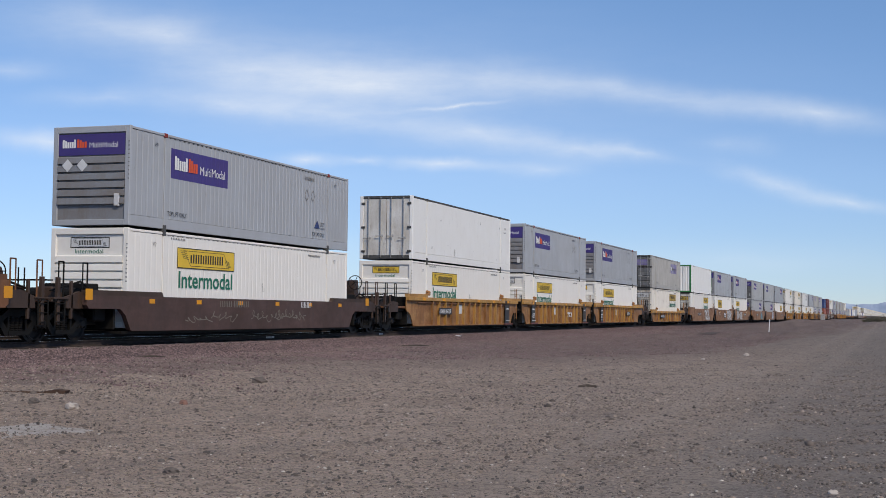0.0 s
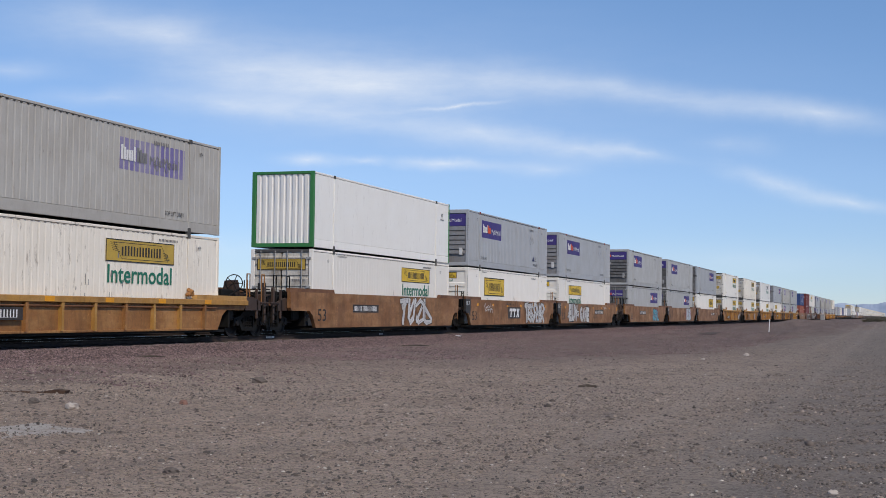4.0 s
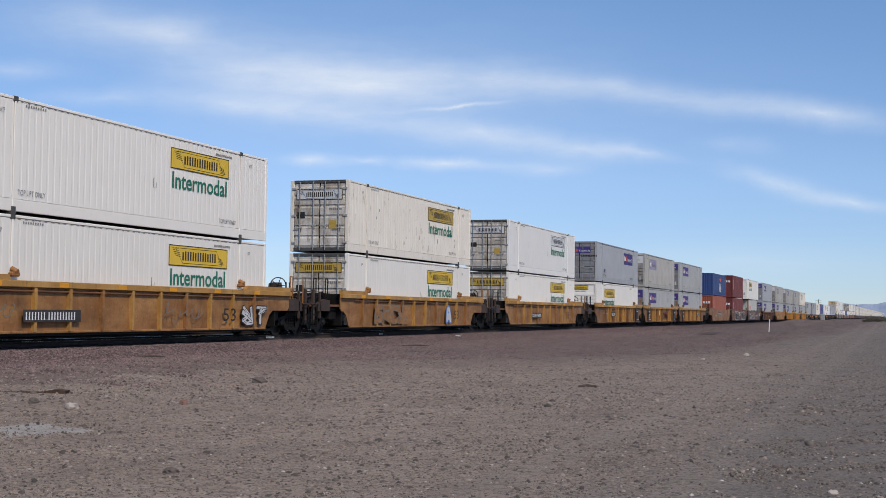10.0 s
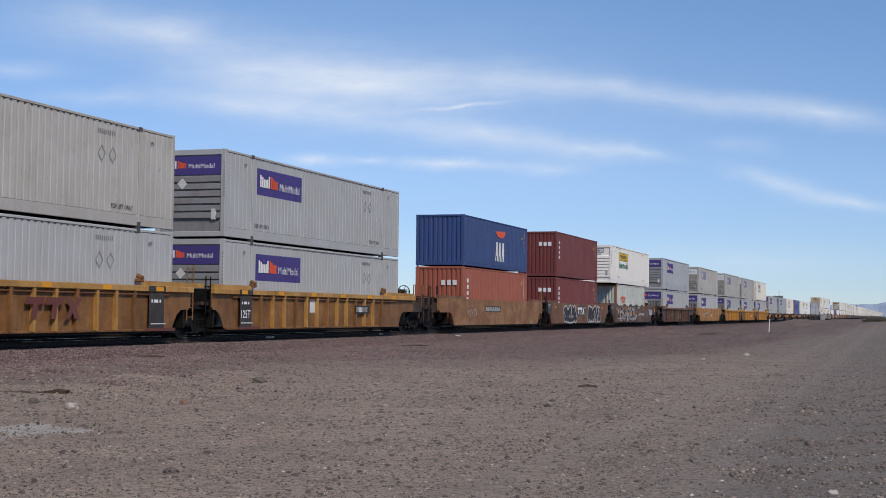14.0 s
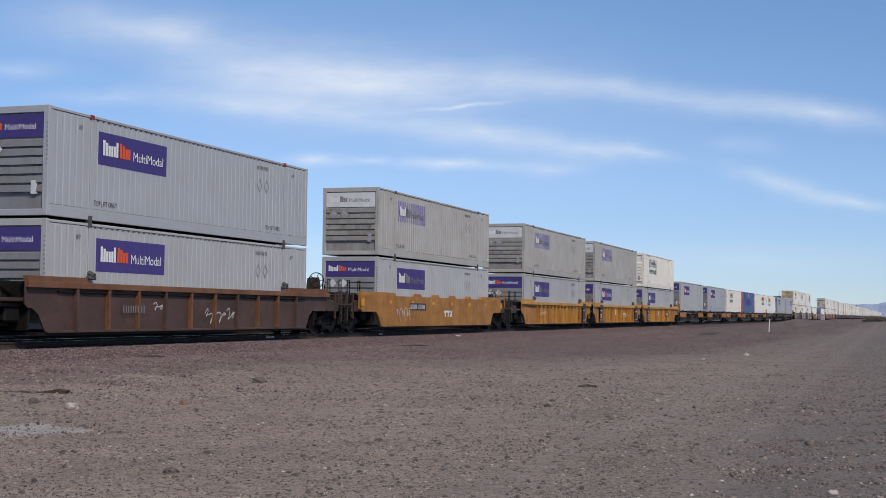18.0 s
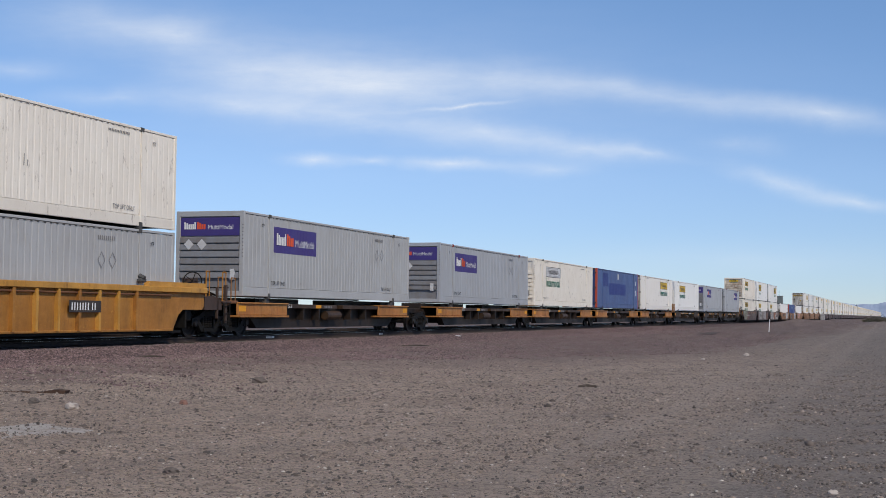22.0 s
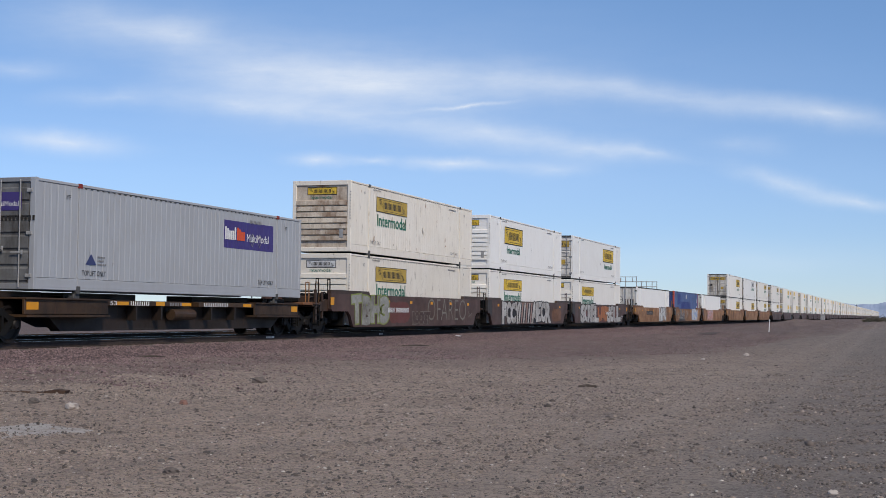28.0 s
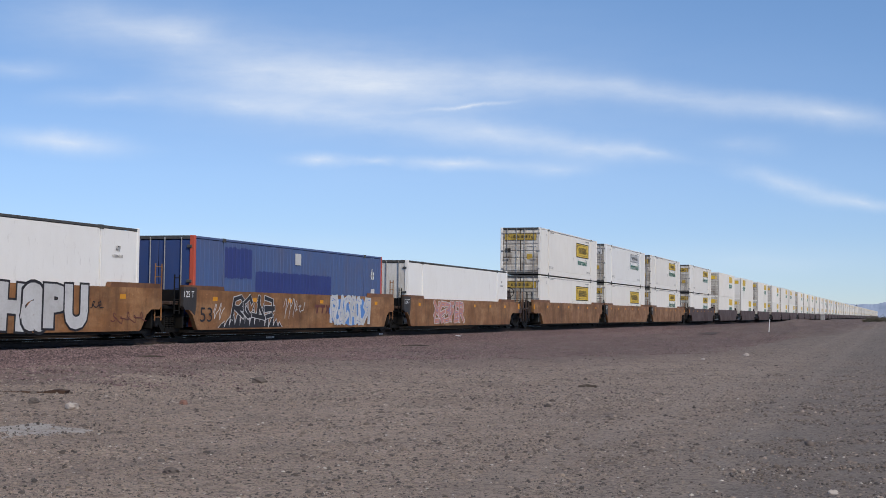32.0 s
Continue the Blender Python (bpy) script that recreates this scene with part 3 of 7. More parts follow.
def plain_box(label, paint_mat, end="reefer", corner=None, style="plain", patches=False):
    box = thing("shipping_container", label, "container", "containers on the train")
    shell(box, LONG, paint_mat, paint_mat, style, corner=corner, rail=CASTING if end == "reefer" and paint_mat == SMOOTHWHITE else None)
    if end == "reefer":
        door_end(box, DOORCLEAN if paint_mat != ROYAL else NAVY, CASTING if paint_mat != ROYAL else ROYAL, "reefer", "")
    else:
        iso_end(box, paint_mat, corner or paint_mat, TALL)
    y = -HALF - 0.004
    part("writing", lettering("WTP", 0.24, 0.16), LETTERBLACK if paint_mat != ROYAL else LETTERWHITE, box, at=on_side(14.9, y, TALL - 0.72))
    part("number_stencil", bars([0.03] * 9, 0.07, 0.03), LETTERGREY, box, at=on_side(14.75, y, TALL - 0.88))
    if patches:
        part("paint_patch", decal(2.1, 3.9, 1.62, 2.62, HALF - 0.009, "fluted", ragged=0.035), ROYALDARK, box)
        part("paint_patch", decal(4.4, 10.7, 1.02, 1.90, HALF - 0.009, "fluted", ragged=0.03), ROYALDARK, box)
        part("sticker", plate(0.50, 0.42), PANELWHITE, box, at=on_side(7.45, y - 0.002, 2.23))
        part("number_stencil", bars([0.14, 0.14], 0.30, 0.05), LETTERWHITE, box, at=on_side(14.9, y, 1.9))
        part("sticker", plate(0.40, 0.45), PANELWHITE, box, at=on_side(14.9, y - 0.002, 1.05))
    return box


def sea_box(label, paint_mat, mark, corner=None, tall=TALL):
    """A 12.2 m sea container with deep flutes."""
    box = thing("sea_container", label, "container", "containers on the train")
    length = 12.192
    shell(box, length, paint_mat, paint_mat, "fluted", tall, corner)
    iso_end(box, paint_mat, corner or paint_mat, tall)
    for x in (0.0, length - 0.17):
        for y in (-HALF - 0.006, HALF - 0.152):
            for z in (-0.004, tall - 0.114 - 0.004):
                part("corner_casting", once("ccast", lambda: Shape().bar(0.0, 0.178, 0.0, 0.158, 0.0, 0.122, 0.01).bar(0.05, 0.13, 0.04, 0.12, -0.085, 0.02, 0.01)), corner or paint_mat, box, at=(x - 0.004, y, z))
    y = -HALF - 0.006
    if mark == "navy":
        for i, w in enumerate((0.5, 0.44, 0.5)):
            part("mark", once(("blk", w), lambda: Shape().prism([(0, 0), (w * 0.35, 1.05), (w * 0.9, 1.05), (w, 0), (w * 0.68, 0), (w * 0.6, 0.3), (w * 0.38, 0.3), (w * 0.3, 0)], -0.004, 0)), LETTERWHITE, box, at=(5.6 + 0.60 * i, y, 0.42))
        part("mark", once("wing", lambda: Shape().prism([(0, 0.32), (2.0, 0.42), (2.0, 0.22), (1.5, 0.0), (0.6, 0.04)], -0.004, 0)), LETTERORANGE, box, at=(5.5, y, 1.72))
    elif mark == "orange":
        for i in range(4):
            part("mark", once("round_block", lambda: ring_block()), LETTERORANGE, box, at=on_side(1.75 + 0.52 * i, y, 1.75))
    elif mark == "white":
        part("mark", bars([0.20] * 4, 0.30, 0.12), LETTERWHITE, box, at=pose(0.55, y, 2.3, 90, 90, 0))
        part("mark", bars([0.22, 0.2, 0.22], 0.26, 0.1), LETTERWHITE, box, at=on_end(-0.004, -0.1, 1.95))
    part("number_stencil", bars([0.06] * 11, 0.09, 0.05), LETTERWHITE if mark != "orange" else LETTERGREY, box, at=pose(length - 0.75, y, tall - 0.35, 90, 90, 0))
    part("caution_plate", once("tri", lambda: Shape().poly([(0, 0, 0), (0.26, 0, 0), (0.13, 0.22, 0)], [(0, 1, 2)]).mesh("tri")), YELLOW, box, at=on_side(length - 1.3, y, tall - 0.7))
    return box


def ring_block():
    s = Shape()
    n = 12
    o = [(0.24 * math.cos(math.tau * i / n), 0.27 * math.sin(math.tau * i / n)) for i in range(n)]
    s.poly([(x, y, 0) for x, y in o] + [(x * 0.45, y * 0.45, 0) for x, y in o], [(i, (i + 1) % n, n + (i + 1) % n, n + i) for i in range(n - 2)])
    return s.mesh("ring_block")


def far_box(label, end):
    """A container that stays far down the line: shell, end, sign and word."""
    box = thing("shipping_container", label, "container", "containers on the train")
    part("side_panel", once("farside", lambda: fluted(0.0, LONG, 0.0, TALL - 0.02, HALF, 0.56, 0.03)), WHITE, box)
    part("body", once("farbody", lambda: Shape().bar(0.02, LONG - 0.02, -HALF + 0.05, HALF, 0.0, TALL)), WHITE, box)
    x0 = 2.45 if end == "nose" else 10.2
    part("sign", plate(3.5, 0.78), YELLOW, box, at=on_side(x0, -HALF - 0.004, TALL - 1.06))
    part("word", bars([0.22] * 10, 0.5, 0.1), LETTERGREEN, box, at=on_side(x0, -HALF - 0.004, TALL - 1.75))
    part("end_panel", once(("farend", end), lambda: far_end(end)), DOORWHITE if end == "door" else WHITE, box)
    part("sign", plate(2.0, 0.44), YELLOW, box, at=on_end(-0.03, 1.0, TALL - 0.85))
    return box


def far_end(end):
    s = Shape()
    for i in range(9):
        s.bar(-0.012 - 0.012 * (i % 2), 0.03, -HALF + 0.1, HALF - 0.1, 0.1 + 0.3 * i, 0.36 + 0.3 * i)
    if end == "door":
        for y in (-0.86, -0.26, 0.26, 0.86):
            s.rod((-0.04, y, 0.05), (-0.04, y, TALL - 0.05), 0.03, 6)
    return s

# ---- railcars ----
def truck(car, x, detail=True):
    """A two-axle truck: side frames, bolster, springs, bearings and wheels; rail top is z = 0."""
    def frame_mesh(y):
        s = Shape()
        a, b = y - 0.06, y + 0.06
        s.prism([(-1.10, 0.60), (-0.62, 0.70), (-0.36, 0.86), (0.36, 0.86), (0.62, 0.70), (1.10, 0.60), (1.10, 0.46), (0.62, 0.52), (0.36, 0.68), (-0.36, 0.68), (-0.62, 0.52), (-1.10, 0.46)], a, b)
        s.prism([(-0.36, 0.18), (0.36, 0.18), (0.36, 0.30), (-0.36, 0.30)], a - 0.02, b + 0.02)
        for m in (-1, 1):
            s.prism([(m * 0.36, 0.18), (m * 0.50, 0.18), (m * 0.76, 0.48), (m * 0.60, 0.55), (m * 0.36, 0.30)], a, b)
            s.prism([(m * 0.32, 0.28), (m * 0.40, 0.28), (m * 0.40, 0.72), (m * 0.32, 0.72)], a, b)
            s.prism([(m * 0.74, 0.34), (m * 0.80, 0.34), (m * 0.84, 0.62), (m * 0.72, 0.62)], a, b)
            s.prism([(m * 1.04, 0.34), (m * 1.10, 0.36), (m * 1.10, 0.62), (m * 1.00, 0.62)], a, b)
        return s.mesh("side_frame")
    body = part("truck", once("bolster", lambda: Shape().bar(-0.22, 0.22, -1.0, 1.0, 0.42, 0.78, 0.04).bar(-0.30, 0.30, -0.45, 0.45, 0.74, 0.92, 0.03)), DARKSTEEL, car, "grimy cast-steel truck", at=(x, 0, 0))
    for y in (-0.98, 0.98) if detail else (-0.98,):
        part("side_frame", once(("sframe", y), lambda: frame_mesh(y)), DARKSTEEL, body)
        if y < 0:
            for sx in (-0.17, 0.0, 0.17):
                part("spring", once("spring", lambda: coil()), DARKSTEEL, body, at=(sx, y, 0.30))
            for ax in (-0.89, 0.89):
                part("bearing_cap", once("cap", lambda: Shape().turned([(0.0, -0.06), (0.09, -0.06), (0.12, -0.02), (0.12, 0.10)], 14)), WHEELSTEEL, body, at=(ax, -1.02, 0.46))
    for ax in (-0.89, 0.89):
        part("wheelset", once("wheelset", lambda: wheelset()), WHEELSTEEL, body, at=(ax, 0, 0.457))
    return body


def coil():
    line = [(0.045, 0.0)]
    for i in range(6):
        line += [(0.075, 0.058 * i + 0.012), (0.075, 0.058 * i + 0.034), (0.048, 0.058 * i + 0.046)]
    s = Shape().turned(line, 10)
    s.v = [(x, z, y) for x, y, z in s.v]
    return s


def wheelset():
    s = Shape().rod((0, -0.95, 0), (0, 0.95, 0), 0.085, 12)
    for m in (-1, 1):
        prof = [(0.10, -0.07), (0.15, -0.09), (0.20, -0.03), (0.36, -0.045), (0.40, -0.075), (0.455, -0.07), (0.457, 0.04), (0.485, 0.055), (0.485, 0.075), (0.42, 0.075), (0.37, 0.03), (0.2, 0.02), (0.1, 0.06)]
        s.turned([(r, -m * y * -1 if m < 0 else -y) for r, y in prof], 28, (0, m * 0.755, 0))
    return s


def ladder(car, x, y, z0, z1, mat, wide=0.42, rungs=5):
    s = Shape()
    for dx in (0, wide):
        s.rod((x + dx, y, z0), (x + dx, y, z1), 0.022, 6)
    for i in range(rungs):
        z = z0 + 0.1 + (z1 - z0 - 0.2) * i / (rungs - 1)
        s.rod((x, y, z), (x + wide, y, z), 0.014, 6)
    part("ladder", s, mat, car)


def side_outline(low0, low1, up0, up1, bottom, top):
    """The side of a well seen from beside it: its lower part ends short of the trucks, its upper part reaches over them."""
    knee = 0.88
    return [(up0, top), (up0, knee + 0.10), (up0 + 0.12, knee), (low0 - 0.55, knee), (low0 - 0.28, knee - 0.16), (low0, bottom + 0.05), (low0 + 0.10, bottom),
            (low1 - 0.10, bottom), (low1, bottom + 0.05), (low1 + 0.28, knee - 0.16), (low1 + 0.55, knee), (up1 - 0.12, knee), (up1, knee + 0.10), (up1, top)]


GLYPHS = (
    (((0.92, 0.82), (0.55, 1.0), (0.15, 0.85), (0.2, 0.6), (0.75, 0.45), (0.88, 0.2), (0.5, 0.0), (0.08, 0.15)),),
    (((0.92, 0.78), (0.55, 1.0), (0.1, 0.75), (0.05, 0.3), (0.45, 0.0), (0.92, 0.2)),),
    (((0.0, 0.0), (0.25, 0.85), (0.5, 1.0), (0.75, 0.85), (1.0, 0.0)), ((0.22, 0.36), (0.78, 0.36))),
    (((0.05, 1.0), (0.08, 0.3), (0.4, 0.0), (0.8, 0.15), (0.95, 1.0)),),
    (((0.1, 1.0), (0.2, 0.1), (0.55, 0.0), (1.0, 0.1)),),
    (((0.05, 0.0), (0.08, 0.95), (0.7, 1.0), (0.9, 0.72), (0.6, 0.5), (0.25, 0.48), (0.95, 0.0)),),
    (((0.95, 0.95), (0.15, 0.9), (0.1, 0.1), (0.95, 0.05)), ((0.2, 0.5), (0.75, 0.52))),
    (((0.0, 0.92), (1.0, 1.0)), ((0.5, 0.95), (0.45, 0.0))),
)


def spray(seed, w, h, letters, fill, edge, inner=None, fat=0.12):
    """Fat painted curls that cannot be read: their rims and their fills, built of rounded strokes."""
    rng = random.Random(seed)
    rim, body, shine = Shape(), Shape(), Shape()
    step, last = w / letters, -1
    t = min(fat * h, 0.21 * step)
    for i in range(letters):
        kind = rng.choice([k for k in range(len(GLYPHS)) if k != last])
        last, level = kind, 0
        lean, low, high = rng.uniform(-0.08, 0.14), rng.uniform(0.0, 0.06), rng.uniform(0.93, 1.0)
        flip, turn = rng.random() < 0.5, rng.random() < 0.5
        extra = tuple((rng.uniform(0, 1), rng.uniform(0, 1)) for _ in range(3))
        for line in GLYPHS[kind] + (extra,):
            line = [((1 - u if flip else u) + rng.uniform(-0.16, 0.16), min(1.0, max(0.0, (1 - v if turn else v) + rng.uniform(-0.10, 0.10)))) for u, v in line]
            pts = [Vector((i * step + t * 0.4 + u * (step - 0.6 * t) + lean * v * step, h * low + t + v * (h * (high - low) - 2 * t))) for u, v in line]
            for _ in range(1):                       # round the corners once
                fine = [pts[0]]
                for p, q in zip(pts, pts[1:]):
                    fine += [p * 0.75 + q * 0.25, p * 0.25 + q * 0.75]
                pts = fine + [pts[-1]]
            for k, (p, q) in enumerate(zip(pts, pts[1:])):
                level += 1
                a = math.atan2(q.y - p.y, q.x - p.x)
                for s, r, z in ((rim, t * 1.5 + 0.025, 0.0), (body, t, 0.006)):
                    z += 0.00016 * level + 0.0025 * (i % 2)
                    ring = [(p.x + r * math.cos(a + g), p.y + r * math.sin(a + g), z) for g in (1.57, 2.36, 3.14, 3.93, 4.71)]
                    ring += [(q.x + r * math.cos(a + g), q.y + r * math.sin(a + g), z) for g in (-1.57, -0.79, 0.0, 0.79, 1.57)]
                    s.poly(ring, [tuple(range(10))])
                if inner and k % 3 == 1:
                    d = Vector((-math.sin(a), math.cos(a))) * t * 0.22
                    shine.poly([(*(p + d * 0.3), 0.0125), (*(q + d * 0.3), 0.0125), (*(q + d * 2.2), 0.0125), (*(p + d * 1.6), 0.0125)], [(0, 1, 2, 3)])
    return ((rim, edge), (body, fill)) + (((shine, inner),) if inner else ())


def graffiti(car, x, z, w, h, seed, letters, fill, edge, label, inner=None, y=-1.508, fat=0.12):
    first = None
    for shape, mat in spray(seed, w, h, letters, fill, edge, inner, fat):
        ob = part("graffiti", shape, mat, first or car, "" if first else label, at=None if first else on_side(x, y, z))
        first = first or ob


def letter_piece(car, x0, x1, z0, z1, text, fill, edge, label, seed, y=-1.508, over=1.18, tilt=5.0, shade=None):
    """A sprayed word whose fat letters lean and overlap one another, each with its rim."""
    rng = random.Random(seed)
    step, h = (x1 - x0) / len(text), z1 - z0
    for i, ch in enumerate(text):
        w, tall = round(step * over, 2), round(h * (0.93 + 0.07 * ((i * 7 + seed) % 3) / 2), 2)
        at = on_side(x0 + i * step - 0.5 * (over - 1) * step, y - 0.0016 * i, z0 + (h - tall) * rng.random()) @ pose(0, 0, 0, 0, 0, rng.uniform(-tilt, tilt))
        back = part("sprayed_letter", lettering(ch, w, tall, 0.11, 0.07), edge, car, label if i == 0 else "", at=at)
        part("letter_fill", lettering(ch, w, tall, 0.07), fill, back, at=(0, 0, 0.0008))
        if shade:
            part("letter_shading", blade_lines(rng.randrange(8), w, tall), shade, back, at=(0, 0, 0.0012))


def blade_lines(seed, w, h):
    """A few thin slanted strokes across a letter."""
    def make():
        rng, s = random.Random(seed), Shape()
        for i in range(5):
            x, z, l, t = w * rng.uniform(0.12, 0.8), h * rng.uniform(0.1, 0.6), h * rng.uniform(0.15, 0.4), rng.uniform(0.012, 0.03)
            d = rng.uniform(-0.12, 0.20)
            s.poly([(x, z, 0.0001 * i), (x + t, z, 0.0001 * i), (x + t * 0.5 + d, z + l, 0.0001 * i), (x + d, z + l, 0.0001 * i)], [(0, 1, 2, 3)])
        return s.mesh("blade_lines")
    return once(("blades", seed, w, h), make)


def wild_letter(rng, w, h, t, rim):
    """One angular sprayed letter that cannot be read: rim, fill and shading strokes."""
    shapes = [Shape(), Shape(), Shape()]
    kind = rng.randrange(len(GLYPHS))
    flip, turn = rng.random() < 0.5, rng.random() < 0.5
    lean, level = rng.uniform(-0.10, 0.18), 0
    spur = ((rng.uniform(0.0, 0.4), rng.uniform(0.1, 0.9)), (rng.uniform(0.6, 1.15), rng.uniform(0.0, 1.0)))
    for line in GLYPHS[kind] + (spur,):
        pts = []
        for a, b in line:
            a, b = (1 - a if flip else a) + rng.uniform(-0.12, 0.12), min(1.0, max(0.0, (1 - b if turn else b) + rng.uniform(-0.1, 0.1)))
            pts.append(Vector((t + a * (w - 2 * t) + lean * b * w, t + b * (h - 2 * t))))
        for p, q in zip(pts, pts[1:]):
            level += 1
            d = (q - p).normalized()
            side = Vector((-d.y, d.x))
            ta, tb = t * rng.uniform(0.75, 1.1), t * rng.uniform(0.55, 1.25)
            for s, grow, z in ((shapes[0], rim, 0.0), (shapes[1], 0.0, 0.0014)):
                a, b, m = p - d * (ta * 0.7 + grow), q + d * (tb * 0.5 + grow), q + d * (tb * 0.9 + grow * 1.5)
                ring = [a + side * (ta + grow), a - side * (ta + grow), b - side * (tb + grow), m, b + side * (tb + grow)]
                s.poly([(r.x, min(h + 0.02, max(-0.02, r.y)), z + 0.00007 * level) for r in ring], [tuple(range(5))])
            g = side * ta * rng.uniform(-0.5, 0.5)
            thin = side * 0.013
            shapes[2].poly([(*(r), 0.0026 + 0.00005 * level) for r in (p + g + thin, p + g - thin, q * 0.8 + p * 0.2 + g - thin * 0.4, q * 0.8 + p * 0.2 + g + thin * 0.4)], [(0, 1, 2, 3)])
    return shapes


def wild_piece(car, x0, x1, z0, z1, letters, fill, edge, label, seed, inner=None, y=-1.508, fat=0.10, rim=0.04, over=1.25):
    """Angular sprayed letters that cannot be read, crowded into one another."""
    rng = random.Random(seed)
    step, h = (x1 - x0) / letters, z1 - z0
    for i in range(letters):
        rim_s, body, lines = wild_letter(rng, step * over, h, min(fat * h, 0.2 * step), rim)
        back = part("sprayed_letter", rim_s, edge, car, label if i == 0 else "", at=on_side(x0 + i * step - (over - 1) * 0.5 * step, y - 0.0030 * (i % 3), z0))
        part("letter_fill", body, fill, back)
        if inner:
            part("letter_shading", lines, inner, back)


def flames(car, x0, x1, z0, z1, n, seed, fill, edge, y=-1.506):
    """A row of ragged sprayed tongues rising from the foot of the side."""
    rng, dark, pale = random.Random(seed), Shape(), Shape()
    for i in range(n):
        u = (i + 0.5) / n
        x, w = x0 + (x1 - x0) * u, (x1 - x0) / n * rng.uniform(0.8, 1.3)
        h = (z1 - z0) * max(0.18, (1 - abs(2 * u - 1.0) ** 1.5)) * rng.uniform(0.6, 1.0)
        lean = rng.uniform(-0.1, 0.25)
        for s, g, d in ((pale, 0.05, 0.0), (dark, 0.0, -0.0008)):
            d -= 0.00006 * i
            ring = [(x - w / 2 - g, z0), (x + w / 2 + g, z0), (x + w * 0.3 + g + lean * 0.3, z0 + h * 0.45), (x + w * 0.12 + lean, z0 + h + g), (x - w * 0.18 - g + lean * 0.4, z0 + h * 0.6)]
            s.poly([(a, y + d, b) for a, b in ring], [tuple(range(5))])
    back = part("sprayed_flames", pale, edge, car, "black sprayed tongues with white rims")
    part("flame_fill", dark, fill, back)


def tag_word(car, x, z, w, h, text, y=-1.508, fill=None, edge=None):
    rim = part("graffiti", lettering(text, w, h, 0.125, 0.08), edge or SPRAYBLACK, car, "sprayed word with dark rims", at=on_side(x, y, z))
    part("graffiti", lettering(text, w, h, 0.08), fill or SPRAYWHITE, rim, at=(0, 0, 0.003))


def blot(w, h, seed):
    """A ragged patch of sprayed ground."""
    rng, k = random.Random(seed), 48
    ring = []
    for i in range(k):
        a = math.tau * i / k
        r = 1.0 / max(abs(math.cos(a)), abs(math.sin(a))) ** 0.85 * rng.uniform(0.84, 1.0)
        ring.append((w / 2 + w / 2 * min(1.0, r) * math.cos(a), min(h, max(0.0, h / 2 + h / 2 * r * math.sin(a))), 0))
    return Shape().poly([(w / 2, h / 2, 0)] + ring, [(0, 1 + i, 1 + (i + 1) % k) for i in range(k)])


def scribble(car, x, z, w, h, seed, mat, y=-1.508):
    """A thin sprayed signature that cannot be read."""
    rng, s = random.Random(seed), Shape()
    last, n = None, int(w / 0.022)
    f, g, turn = rng.uniform(9, 13), rng.uniform(2.5, 4.5), rng.uniform(0, 6)
    for i in range(n + 1):
        u = i / n
        p = Vector((w * u + 0.13 * math.sin(f * w * u * 1.7), h * (0.5 + 0.32 * math.sin(f * w * u * 1.7 + 1.4 + turn) * (0.6 + 0.4 * math.sin(g * u * 9)) + 0.14 * math.sin(g * u * 5)), 0.00004 * i))
        if last is not None and rng.random() > 0.03:
            d = Vector((-(p - last).y, (p - last).x, 0)).normalized() * 0.016
            s.poly([last + d, last - d, p - d, p + d], [(0, 1, 2, 3)])
        last = p
    part("graffiti", s, mat, car, "thin sprayed signature", at=on_side(x, y, z))


def number_board(car, x, z, y=-1.508, w=2.8, board=True, ink=None):
    at = on_side(x, y, z)
    holder = part("number_board", plate(w, 0.32), BOARD, car, "black board with pale number bars", at=at) if board else car
    off = Matrix.Translation((0.10, 0.06, 0.004)) if board else at
    part("number_stencil", bars(([0.05] * 7 + [0.0] + [0.05] * 20)[:int((w - 0.15) / 0.125)], 0.20, 0.075), ink or LETTERWHITE, holder, at=off)


def block_mark(car, x, z, y=-1.508, board=True, ink=None, size=1.0):
    """Three plain slanted blocks on a black ground."""
    at = on_side(x, y, z) @ Matrix.Diagonal((size, size, 1, 1))
    holder = part("mark_board", plate(1.6, 0.40), BOARD, car, at=at) if board else None
    for i in range(3):
        outline = [(0.14, 0.0), (0.26, 0.0), (0.31, 0.20), (0.42, 0.20), (0.445, 0.30), (0.04, 0.30), (0.015, 0.20), (0.19, 0.20)]
        if i == 2:
            outline = [(0.02, 0.0), (0.15, 0.0), (0.22, 0.09), (0.27, 0.0), (0.40, 0.0), (0.31, 0.15), (0.44, 0.30), (0.31, 0.30), (0.24, 0.21), (0.19, 0.30), (0.06, 0.30), (0.15, 0.15)]
        block = once(("tblock", i == 2), lambda: Shape().poly([(a, b, 0) for a, b in outline], [tuple(range(len(outline)))]).mesh("tblock"))
        shift = Matrix.Translation((0.14 + 0.44 * i, 0.05, 0.004))
        part("mark", block, ink or LETTERWHITE, holder or car, at=shift if holder else at @ shift)


BOTTOM, CHORD, TOPZ = 0.25, 1.40, 1.57


